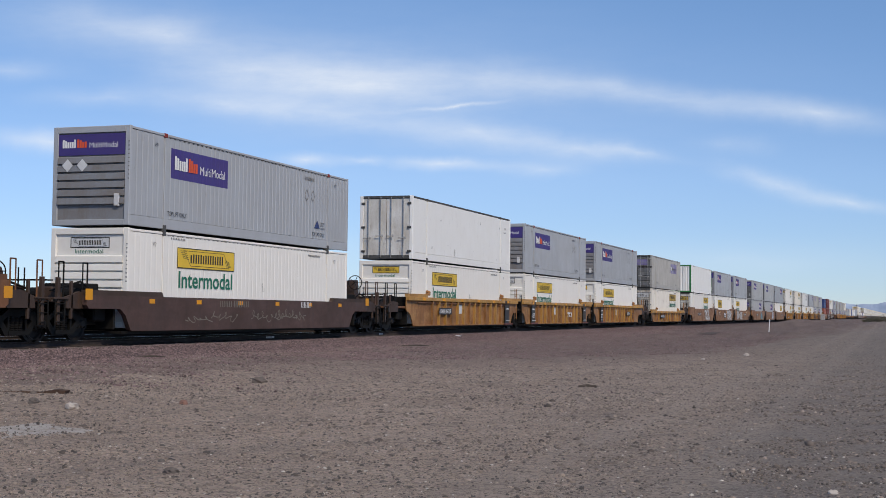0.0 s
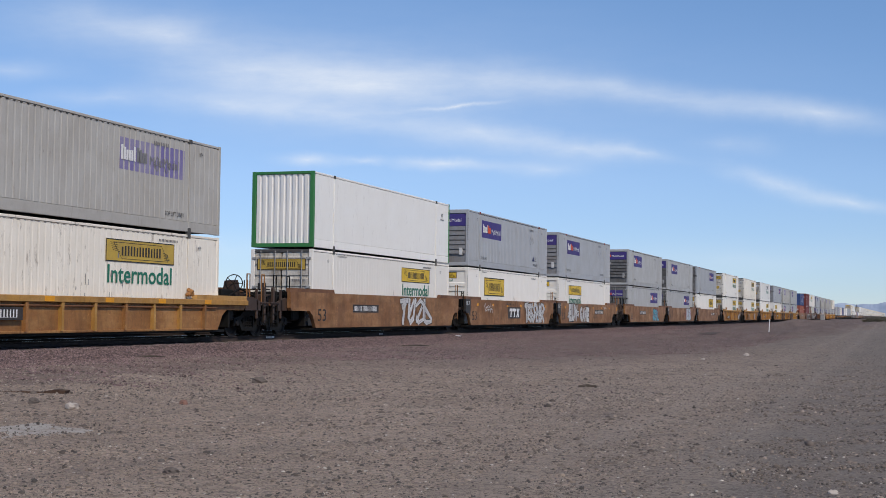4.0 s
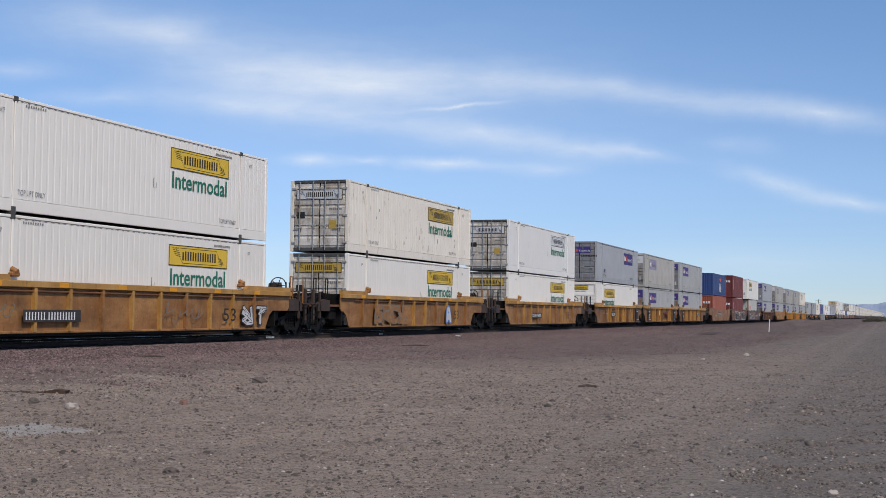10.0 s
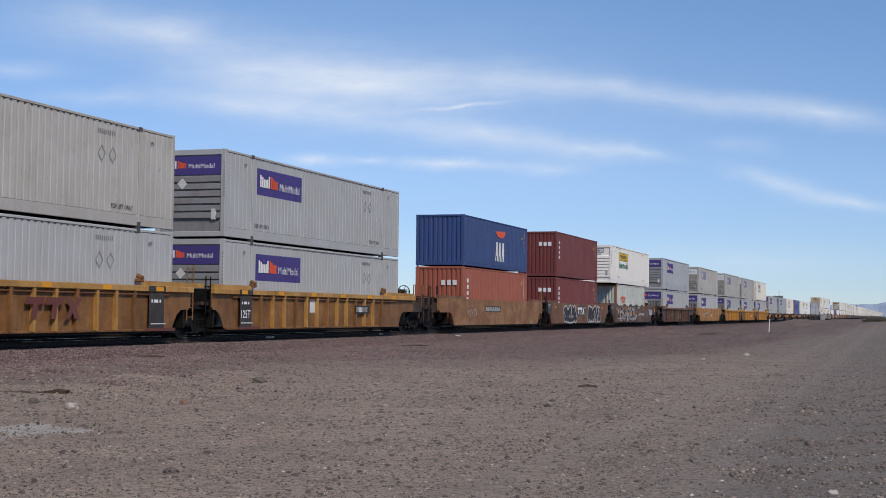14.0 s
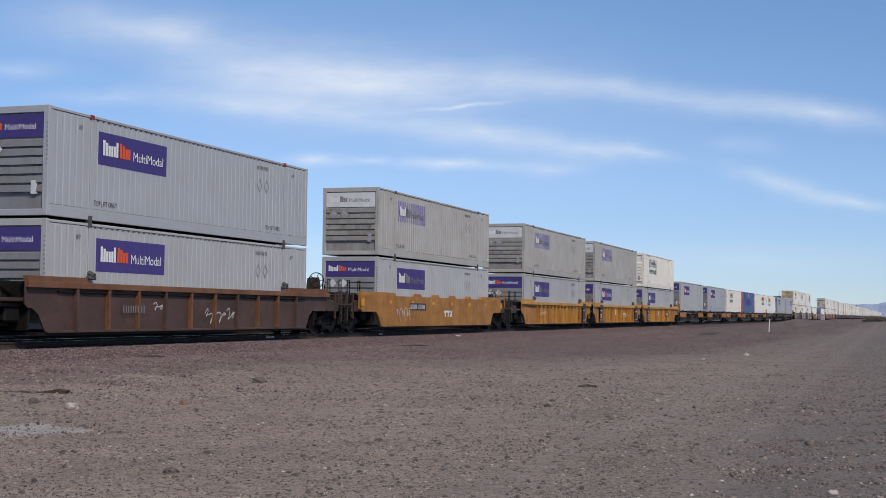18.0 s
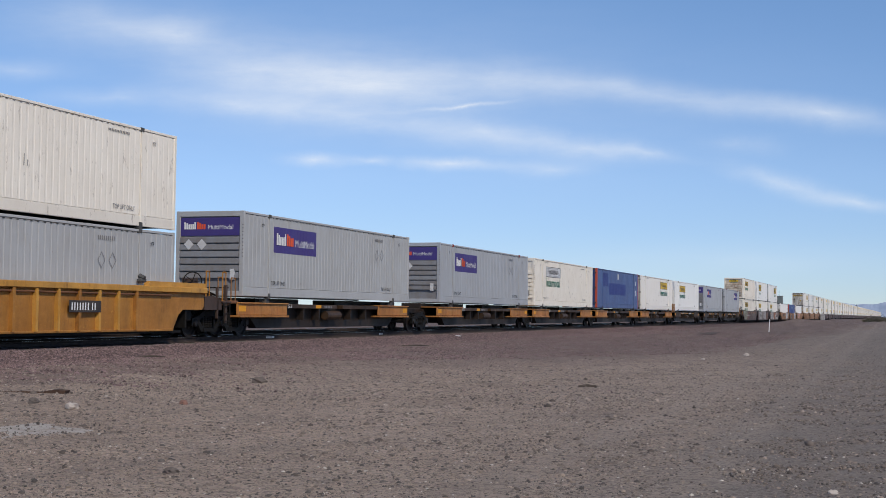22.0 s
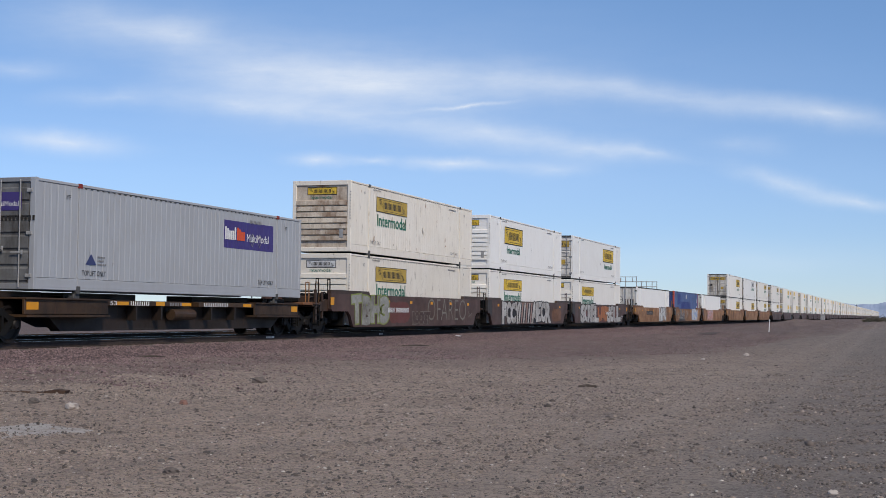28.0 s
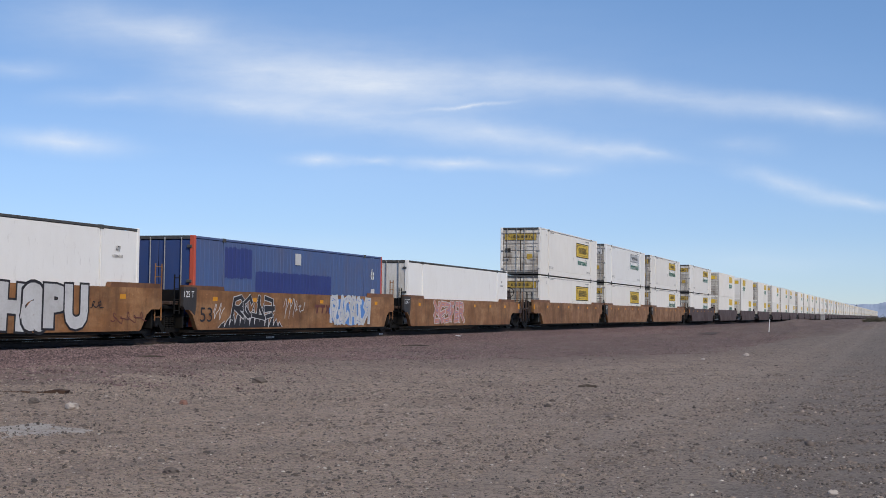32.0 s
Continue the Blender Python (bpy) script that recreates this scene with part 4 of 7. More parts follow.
def end_deck(car, x, way, mat, kind, brake, reflect):
    """What lies beyond the well at one end: deck, draft sill, truck, ladders, rails. way: -1 leading, 1 trailing."""
    def span(a, b):
        return sorted((x + way * a, x + way * b))
    if kind == "art":
        part("draft_sill", Shape().bar(*span(0.0, 1.55), -0.55, 0.55, 0.72, 1.12, 0.03).bar(*span(0.1, 1.0), -1.2, 1.2, 0.88, 1.02, 0.03), DARKSTEEL, car)
        part("end_deck", Shape().bar(*span(0.0, 0.75), -1.30, 1.30, 1.02, 1.14, 0.02), ENDBROWN, car)
        if way > 0:
            truck(car, x + 1.62)
            ladder(car, x + 0.12, -1.38, 0.55, 2.25, mat if brake else DARKSTEEL, 0.36, 6)
        else:
            ladder(car, x - 0.62, -1.36, 0.75, 1.95, DARKSTEEL, 0.30, 4)
        return
    part("draft_sill", Shape().bar(*span(0.0, 3.25), -0.42, 0.42, 0.66, 1.02, 0.03).bar(*span(0.1, 2.6), -1.22, 1.22, 0.90, 1.03, 0.03).bar(*span(0.15, 0.75), -1.15, 1.15, 0.52, 0.92, 0.05), DARKSTEEL, car)
    part("end_deck", Shape().bar(*span(0.0, 2.95), -1.32, 1.32, 1.04, 1.14, 0.02), ENDBROWN if mat == CARBROWN else CARRUST, car)
    part("coupler", Shape().bar(*span(3.2, 3.68), -0.14, 0.14, 0.72, 0.98, 0.04).rod((x + way * 3.3, -0.35, 0.72), (x + way * 3.6, -0.30, 0.35), 0.025), DARKSTEEL, car)
    truck(car, x + way * 2.05)
    ladder(car, min(span(2.45, 2.87)), -1.36, 0.42, 1.10, DARKSTEEL, 0.42, 3)
    for a in (1.35, 2.45):
        part("grab_rail", Shape().rod((x + way * a, -1.30, 1.12), (x + way * a, -1.30, 2.12), 0.024, 6).rod((x + way * a, -1.30, 2.12), (x + way * (a + 0.22), -1.30, 2.12), 0.02, 6).rod((x + way * (a + 0.22), -1.30, 2.12), (x + way * (a + 0.22), -1.30, 1.12), 0.02, 6), mat if way > 0 else DARKSTEEL, car)
    # steps, brackets and boxes of the end platform
    low = ENDBROWN
    part("end_panel", Shape().prism([(x + way * a, z) for a, z in ((1.2, 0.88), (1.2, 1.30), (1.75, 1.34), (2.35, 1.18), (2.35, 0.88))], -1.34, -1.24), low, car)
    part("corner_post", Shape().bar(*span(2.62, 2.74), -1.34, -1.24, 0.45, 1.70, 0.01).bar(*span(2.05, 2.13), -1.34, -1.26, 0.60, 1.62, 0.01), low, car)
    part("step_plate", Shape().bar(*span(2.30, 2.95), -1.38, -1.05, 1.12, 1.17, 0.01), low, car)
    part("junction_box", Shape().bar(*span(1.9, 2.45), -0.95, -0.45, 1.14, 1.46, 0.03), low, car)
    part("brake_pipe", Shape().rod((x + way * 0.2, -1.0, 1.20), (x + way * 1.3, -1.05, 1.62), 0.03, 6).rod((x + way * 1.3, -1.05, 1.62), (x + way * 2.6, -1.0, 1.35), 0.03, 6).rod((x + way * 2.9, -0.5, 0.9), (x + way * 3.2, -0.6, 0.40), 0.03, 6), DARKSTEEL, car)
    # dark bars added to close the bright gaps below the deck
    part("brake_rigging", Shape().bar(*span(0.2, 3.0), -0.9, -0.3, 0.42, 0.62, 0.04).bar(*span(0.6, 2.9), 0.2, 1.1, 0.40, 0.80, 0.04), DARKSTEEL, car)
    if reflect:
        part("end_reflector", plate(0.34, 0.30), REFLECT, car, at=on_side((x + way * (1.02 if way > 0 else 1.55)) - 0.17, -1.508 if mat not in (TTXORANGE, TTXDULL, TTXYELLOW) else -1.538, 1.12))
    part("end_rail", Shape().rod((x + way * 2.9, -1.28, 1.62), (x + way * 2.9, 1.28, 1.62), 0.02, 6).rod((x + way * 2.9, 1.28, 1.12), (x + way * 2.9, 1.28, 1.95), 0.022, 6).rod((x + way * 2.9, -0.4, 1.12), (x + way * 2.9, -0.4, 1.95), 0.022, 6), DARKSTEEL, car)
    part("equipment_box", Shape().bar(*span(0.25, 1.05), -0.95, 0.3, 1.13, 1.58, 0.03).rod((x + way * 1.2, -0.9, 1.3), (x + way * 1.2, 0.6, 1.3), 0.16, 12), DARKSTEEL, car)
    if brake:
        stand = part("brake_stand", Shape().prism([(x + way * a, z) for a, z in ((1.30, 1.12), (1.30, 1.90), (1.38, 2.16), (1.66, 2.20), (1.78, 1.96), (1.84, 1.12))], -0.80, -0.42), ENDBROWN, car, at=(0, 0, 0 if mat in (CARBROWN, TTXTAN) else -0.28))
        wheel = Shape()
        for i in range(20):
            a, b = math.tau * i / 20, math.tau * (i + 1) / 20
            wheel.rod((0.29 * math.cos(a), 0, 0.29 * math.sin(a)), (0.29 * math.cos(b), 0, 0.29 * math.sin(b)), 0.018, 6)
        for i in range(5):
            a = math.tau * i / 5
            wheel.rod((0, 0.05, 0), (0.28 * math.cos(a), 0, 0.28 * math.sin(a)), 0.014, 5)
        part("brake_wheel", once("bwheel", lambda: wheel), DARKSTEEL, stand, "spoked iron brake wheel", at=pose(x + way * 1.30, -0.84, 2.08, 0, 0, -50))


def well_car(label, style, mat, lead, rear, boards=True, brake=True, top=1.57, reflect=True, high=0.33):
    """A well unit around the origin of its load: x = 0 at the load's leading edge, z = 0 at the rail top."""
    car = thing("well_car", label, "railcar", "railcars of the train")
    x0, x1 = (-0.35, LONG + 0.35)
    smooth = style == "smooth"
    chord = top - 0.17
    edge_mat = {TTXORANGE: TTXEDGE, TTXDULL: TTXEDGE, TTXYELLOW: YELLOWEDGE, CARBROWN: mat if smooth else CARRUST}.get(mat, mat)
    for y in (-1, 1):
        ya, yb = sorted((y * 1.36, y * 1.40)) if not smooth else sorted((y * 1.36, y * 1.50))
        up0, up1 = ((-2.30 if smooth else -0.95) if lead == "end" else -0.95), LONG + (1.70 if rear == "end" else 0.95)
        outline = side_outline(-0.10, 16.0, up0, up1, BOTTOM, top if smooth else chord + 0.02)
        part("side_sill", once(("sill", smooth, y, lead, rear, top), lambda: Shape().prism(outline, ya, yb)), mat, car)
        if not smooth:
            part("top_chord", once(("chord", y, lead, rear, top), lambda: Shape().bar(up0, up1, *sorted((y * 1.36, y * 1.53)), chord, top, 0.015)), edge_mat, car)
            part("bottom_flange", once(("flange", y), lambda: Shape().bar(0.0, 15.9, *sorted((y * 1.36, y * 1.46)), BOTTOM - 0.02, BOTTOM + 0.05)), mat, car)
        for a, b in ((up0 + 0.03, 1.75), (LONG - 1.75, up1 - 0.03)):
            cap = [(a, top), (b, top), (b - 0.08 if a < 1 else b, top + 0.14), (a if a < 1 else a + 0.08, top + 0.14)]
            part("raised_cap", once(("rcap", round(a, 2), y, top), lambda: Shape().prism(cap, *sorted((y * 1.30, y * 1.47)))), edge_mat if not smooth else (CARRUST if mat == TTXTAN else ENDBROWN if mat == CARBROWN else mat), car)
    part("well_floor", once("wfloor", lambda: Shape().box(x0, x1, -1.36, 1.36, 0.17, 0.25)), DARKSTEEL, car)
    for i, (x, way, kind) in enumerate(((x0 - 0.3, -1, lead), (x1 + 0.3, 1, rear))):
        # carried down below the deck to keep the lit end of the load hidden
        part("end_bulkhead", once(("bulk", i, top), lambda: Shape().bar(min(x, x + way * 0.08), max(x, x + way * 0.08), -1.35, 1.35, 0.30, top, 0.02)), DARKSTEEL, car)
        end_deck(car, x, way, mat, kind, brake and way > 0, reflect and smooth)
    y = -1.40 if not smooth else -1.50
    if not smooth:
        rib = once(("rib", top), lambda: Shape().prism([(-0.05, BOTTOM + 0.03), (0.05, BOTTOM + 0.03), (0.055, chord - 0.005), (-0.055, chord - 0.005)], -1.515, -1.40))
        # a rod added for the dark band and shadow below the chord
        part("conduit", once(("pipe", top), lambda: Shape().rod((0.4, -1.45, chord - 0.09), (LONG - 0.4, -1.45, chord - 0.09), 0.03, 8)), CARRUST if mat != CARBROWN else DARKSTEEL, car)
        skip = 2.4 if boards else 1.2
        n = 13 if boards else 10
        for i in range(n):
            # most ribs take the paler edge paint: light caught on them, put into colour
            part("rib", rib, edge_mat if i % 3 else mat, car, at=(skip + (LONG - 2 * skip) * i / (n - 1), 0, 0))
        for x in (1.98, LONG - 1.98):
            part("latch", once("latch", lambda: Shape().bar(-0.16, 0.16, -1.46, -1.30, 1.60, 1.72, 0.03).rod((0.0, -1.48, 1.72), (0.0, -1.30, 1.80), 0.07, 8)), CASTING if mat not in (TTXORANGE, TTXDULL) else mat, car, at=(x, 0, top - 1.51))
    if boards:
        for x in ([0.80] if lead == "art" else []) + ([LONG - 1.65] if rear == "art" else []):
            b = part("stencil_board", plate(0.84, 1.06), BOARD, car, "black board with white stencils", at=on_side(x, y - 0.004 - (0.11 if not smooth else 0), 0.30))
            part("black_band", plate(0.94, 0.16), BOARD, car, at=on_side(x - 0.05, -1.534, chord + 0.005))
            part("red_plate", plate(1.7, 0.09), OLDRED, car, at=on_side(x - 0.2, -1.520, BOTTOM - 0.01))
            part("writing", bars([0.12, 0.2, 0.16, 0.12], 0.035, 0.03), LETTERWHITE, b, at=(0.10, 0.14, 0.003))
            if x < 2:
                part("writing", lettering("125T", 0.66, 0.27, 0.012), LETTERWHITE, b, at=(0.09, 0.32, 0.003))
            part("writing", bars([0.07, 0.22, 0.09], 0.09, 0.08), LETTERWHITE, b, at=(0.12, 0.78, 0.003))
            part("writing", bars([0.3, 0.4], 0.025, 0.05), LETTERWHITE, b, at=(0.2, 0.14, 0.003))
    if smooth and lead == "art":
        b = part("end_plate", once("eplate", lambda: Shape().prism([(-0.97, 0.98), (-0.86, 0.875), (-0.55, 0.875), (-0.24, 0.70), (-0.16, 1.0), (-0.16, 1.575), (-0.97, 1.575)], -1.506, -1.40)), BOARD, car, "black-painted end plate")
        if mat != CARBROWN:
            part("writing", lettering("125 T", 0.60, 0.20, 0.008), LETTERWHITE, b, at=on_side(-0.92, -1.510, 1.26))
    if smooth and mat in (CARMAROON, TTXYELLOW):
        for x in (4.6, 7.1, 9.6, 12.1):
            part("guide_hump", once("hump", lambda: Shape().prism([(-0.55, top), (0.55, top), (0.38, top + 0.13), (-0.38, top + 0.13)], -1.46, -1.40)), mat, car, at=(x, 0, 0))
    for i in range(6 if reflect else 0):
        part("reflector", plate(0.42 if not smooth else 0.30, 0.13), REFLECT, car, at=on_side(0.9 + i * (LONG - 2.2) / 5, -1.535 if not smooth else -1.506, chord + 0.02 if not smooth else top - high))
    return car


def spine_car(label, lead, rear, dull=False):
    """A low spine unit with its load on pedestals."""
    car = thing("spine_car", label, "railcar", "railcars of the train")
    part("centre_sill", Shape().prism([(-0.6, 1.04), (-0.6, 0.74), (1.6, 0.68), (2.8, 0.34), (13.3, 0.34), (14.6, 0.68), (16.7, 0.74), (16.7, 1.04)], -0.62, 0.62), UNDERBROWN, car)
    part("side_beam", Shape().prism([(1.0, 0.97), (1.0, 0.74), (1.7, 0.26), (14.4, 0.26), (15.2, 0.74), (15.2, 0.97)], -0.98, -0.66), UNDERBROWN, car)
    for x0, x1, r in ((-0.4, 3.4, -0.32), (12.4, 15.9, 15.3)):
        b = part("side_plate", Shape().bar(x0, x1, -1.34, -1.26, 0.72, 1.12, 0.015).bar(x0, x1, -1.42, -0.3, 0.64, 0.71, 0.01).bar(x0, x1, -1.40, -0.5, 1.10, 1.15, 0.01), SPINEBROWN if dull else SPINEORANGE, car, "rusty side plate")
        part("reflector", plate(0.5, 0.2), REFLECT, b, at=on_side(r, -1.346, 0.84))
    part("tread_deck", Shape().bar(3.4, 8.0, -1.30, -0.5, 0.97, 1.12, 0.01).bar(8.6, 12.4, -1.30, -0.5, 0.97, 1.12, 0.01), SPINEBROWN, car, "rusty brown running board")
    part("reflector", plate(0.5, 0.12), REFLECT, car, at=on_side(6.0, -1.306, 0.985))
    # beams added to block most of the sky in the gap under the load
    for x0, x1 in ((-0.5, 1.5), (2.5, 6.2), (9.6, 13.6), (14.7, 16.5)):
        part("deck_beam", once(("dbeam", x0), lambda: Shape().bar(x0, x1, -0.48, 0.48, 1.02, 1.315, 0.02)), UNDERBROWN, car)
    part("number_stencil", bars([0.10] * 5, 0.10, 0.05), LETTERGREY, car, at=on_side(6.8, -1.306, 0.99))
    part("writing", lettering("53", 0.34, 0.12), LETTERWHITE, car, at=on_side(3.55, -1.306, 0.985))
    if dull:
        for x, n in ((4.6, 9), (8.9, 14)):
            part("number_stencil", bars([0.05] * n, 0.12, 0.07), LETTERWHITE, car, at=on_side(x, -1.308, 0.985))
        for x in (3.9, 7.5, 11.6):
            part("reflector", plate(0.6, 0.10), REFLECT, car, at=on_side(x, -1.307, 0.99))
    for x in (1.98, 14.17):
        for y in (-1.12, 1.12):
            part("pedestal", once("ped", lambda: Shape().bar(-0.14, 0.14, -0.14, 0.14, 1.0, 1.28, 0.02).rod((-0.22, 0, 1.20), (0.22, 0, 1.20), 0.05, 8)), CASTING, car, at=(x, y, 0))
        part("cross_bearer", once("bearer", lambda: Shape().bar(-0.18, 0.18, -1.26, 1.26, 0.94, 1.12, 0.03)), DARKSTEEL, car, at=(x, 0, 0))
    part("air_tank", Shape().rod((7.0, -1.22, 0.72), (8.3, -1.22, 0.72), 0.17, 14), SPINEBROWN, car)
    for x in (4.9, 6.3, 9.4, 11.0):
        part("bracket", Shape().prism([(x, 0.55), (x + 0.08, 0.55), (x + 0.08, 0.98), (x, 0.98)], -1.30, -0.95), UNDERBROWN, car)
    for x, way, kind in ((-0.3, -1, lead), (LONG + 0.3, 1, rear)):
        if kind == "end":
            part("end_platform", Shape().bar(*sorted((x, x + way * 1.6)), -1.3, 1.3, 1.10, 1.20, 0.02), CARRUST, car)
            part("coupler", Shape().bar(*sorted((x + way * 1.0, x + way * 2.0)), -0.14, 0.14, 0.70, 0.96, 0.04), DARKSTEEL, car)
            truck(car, x - way * 0.2)
            for a in (0.5, 1.4):
                part("grab_rail", Shape().rod((x + way * a, -1.28, 1.1), (x + way * a, -1.28, 1.95), 0.022, 6).rod((x + way * a, -1.28, 1.95), (x + way * (a - 0.3), -1.28, 1.95), 0.02, 6).rod((x + way * (a - 0.3), -1.28, 1.95), (x + way * (a - 0.3), -1.28, 1.1), 0.02, 6), TTXORANGE, car)
        elif way > 0:
            truck(car, x + kind)
            part("articulation", Shape().bar(x - 0.3, x + 2 * kind + 0.3, -0.5, 0.5, 0.80, 1.06, 0.04), UNDERBROWN, car)
    return car


def far_car(label, mat):
    car = thing("well_car", label, "railcar", "railcars of the train")
    for y in (-1, 1):
        part("side_sill", once(("fsill", y), lambda: Shape().prism(side_outline(-0.10, 16.0, -1.3, LONG + 1.3, BOTTOM, TOPZ), *sorted((y * 1.38, y * 1.50)))), mat, car)
    part("well_floor", once("wfloor", lambda: Shape().box(-0.35, LONG + 0.35, -1.36, 1.36, 0.17, 0.25)), DARKSTEEL, car)
    part("end_deck", once("fdeck", lambda: Shape().bar(-2.4, -0.7, -1.3, 1.3, 0.9, 1.14).bar(LONG + 0.7, LONG + 2.4, -1.3, 1.3, 0.9, 1.14).bar(-1.4, -1.0, -0.8, -0.3, 1.14, 1.9)), DARKSTEEL, car)
    for x in (-1.5, LONG + 1.5):
        part("truck", once("ftruck", lambda: Shape().bar(-1.1, 1.1, -1.04, -0.92, 0.40, 0.75, 0.05).rod((-0.89, -0.8, 0.457), (-0.89, 0.8, 0.457), 0.45, 12).rod((0.89, -0.8, 0.457), (0.89, 0.8, 0.457), 0.45, 12)), DARKSTEEL, car, at=(x, 0, 0))
    return car

# ---- the train ----
RAIL, TRACK_Y = 0.65, 22.34     # rail top and the track's centre line
SPACING = 4.6                   # from this track to the next
LOW, HIGH, ON_SPINE = 0.33, 3.305, 1.36
TRAIN = []                      # (thing, where its load edge lies at the start, height over the rail)


def put(ob, s, z=0.0):
    ob.matrix_basis = pose(s, TRACK_Y, RAIL + z)
    TRAIN.append((ob, s, z))
    return ob


BUILT = {}


def load(key, s, z, make):
    """A container of a kind that may come again: built once, then copied."""
    if key in BUILT:
        return put(copy_thing(BUILT[key], Matrix()), s, z)
    BUILT[key] = make()
    return put(BUILT[key], s, z)


GREY_NOSE = "grey fluted container with a violet courier sign, closed end leading"
GREY_DOOR = "grey fluted container with a violet courier sign, doors leading"
SOOTY_NOSE = "pale grey container with a sooty, shade-darkened end and a violet sign"
OLD_NOSE = "weathered beige-grey container with a faded violet sign and rust streaks"
OLD_DOOR = "weathered grey container with grimy doors and a peeling violet sign"
PALE_NOSE = "pale grey fluted container with a violet sign and faded word"
WHITE_NOSE = "white fluted container with a yellow hauler sign and green word"
WHITE_FRAMED = "white container with a black-framed yellow hauler sign"
WHITE_DOOR = "white container with dirty doors, yellow sign and green word"
CREAM_NOSE = "aged cream container with an outlined hauler sign and rust"
CREAM_DOOR = "aged cream container with grimy doors and a dull yellow sign"
SMOOTH_DOOR = "white smooth-sided container with a pale hauler sign, doors leading"
SMOOTH_NOSE = "white smooth-sided container with a framed yellow hauler sign"
KINDS = {
    "fn": lambda: courier_box(GREY_NOSE, "nose", FEDGREY),
    "fp": lambda: courier_box(GREY_NOSE, "nose", FEDPALE),
    "fk": lambda: courier_box(SOOTY_NOSE, "nose", FEDPALE, end_mat=NOSEDARK),
    "fc": lambda: courier_box(GREY_DOOR, "door", FEDGREY, end_mat=NOSEGREY),
    "fd": lambda: courier_box(GREY_DOOR, "door", FEDGREY),
    "fg": lambda: courier_box(GREY_DOOR, "door", FEDPALE),
    "on": lambda: courier_box(OLD_NOSE, "nose", FEDOLD, True),
    "od": lambda: courier_box(OLD_DOOR, "door", FEDOLD, True),
    "pn": lambda: courier_box(PALE_NOSE, "nose", FEDPALE, ghost=True),
    "hn": lambda: hauler_box(WHITE_NOSE, "nose", WHITE, "yellow", "fine", "yellow"),
    "hf": lambda: hauler_box(WHITE_FRAMED, "nose", WHITE, "framed", "fine", "yellow"),
    "hw": lambda: hauler_box(WHITE_NOSE, "nose", WHITE, "yellow", "fine", ""),
    "hd": lambda: hauler_box(WHITE_DOOR, "door", WHITE, "yellow"),
    "he": lambda: hauler_box(WHITE_DOOR, "door", WHITE, "framed"),
    "cn": lambda: hauler_box(CREAM_NOSE, "nose", CREAM, "white", "fine", ""),
    "cr": lambda: hauler_box(CREAM_NOSE, "nose", CREAM, "old", "fine", "yellow", NOSERUST),
    "co": lambda: hauler_box(CREAM_NOSE, "nose", CREAM, "old", "fine", ""),
    "cd": lambda: hauler_box(CREAM_DOOR, "door", CREAM, "old", "fine", "white"),
    "sd": lambda: hauler_box(SMOOTH_DOOR, "door", SMOOTHWHITE, "white", "plain", "white"),
    "sn": lambda: hauler_box(SMOOTH_NOSE, "nose", SMOOTHWHITE, "framed", "plain", "yellow"),
    "se": lambda: hauler_box(SMOOTH_DOOR, "door", SMOOTHWHITE, "framed", "plain", "yellow", DOORCLEAN),
    "sw": lambda: hauler_box(WHITE_NOSE, "nose", SMOOTHWHITE, "yellow", "plain", ""),
    "rw": lambda: plain_box("plain white insulated container with grimy doors", SMOOTHWHITE),
    "gw": lambda: plain_box("white container with green corner posts", SMOOTHWHITE, "fluted", POSTGREEN, "plain"),
    "bl": lambda: plain_box("faded blue container with orange corner posts and painted-out patches", ROYAL, "reefer", POSTORANGE, "fluted", True),
    "nv": lambda: sea_box("navy blue sea container with white block letters", NAVY, "navy", tall=2.591),
    "rd": lambda: sea_box("brick red sea container with white marks", RED, "white"),
    "mr": lambda: sea_box("maroon sea container with deep flutes", MAROON, "white"),
    "oc": lambda: sea_box("pale grey-green sea container with rusted posts and orange mark", PALEGREEN, "orange", RUSTPOST),
}
FORTY = (LONG - 12.192) / 2

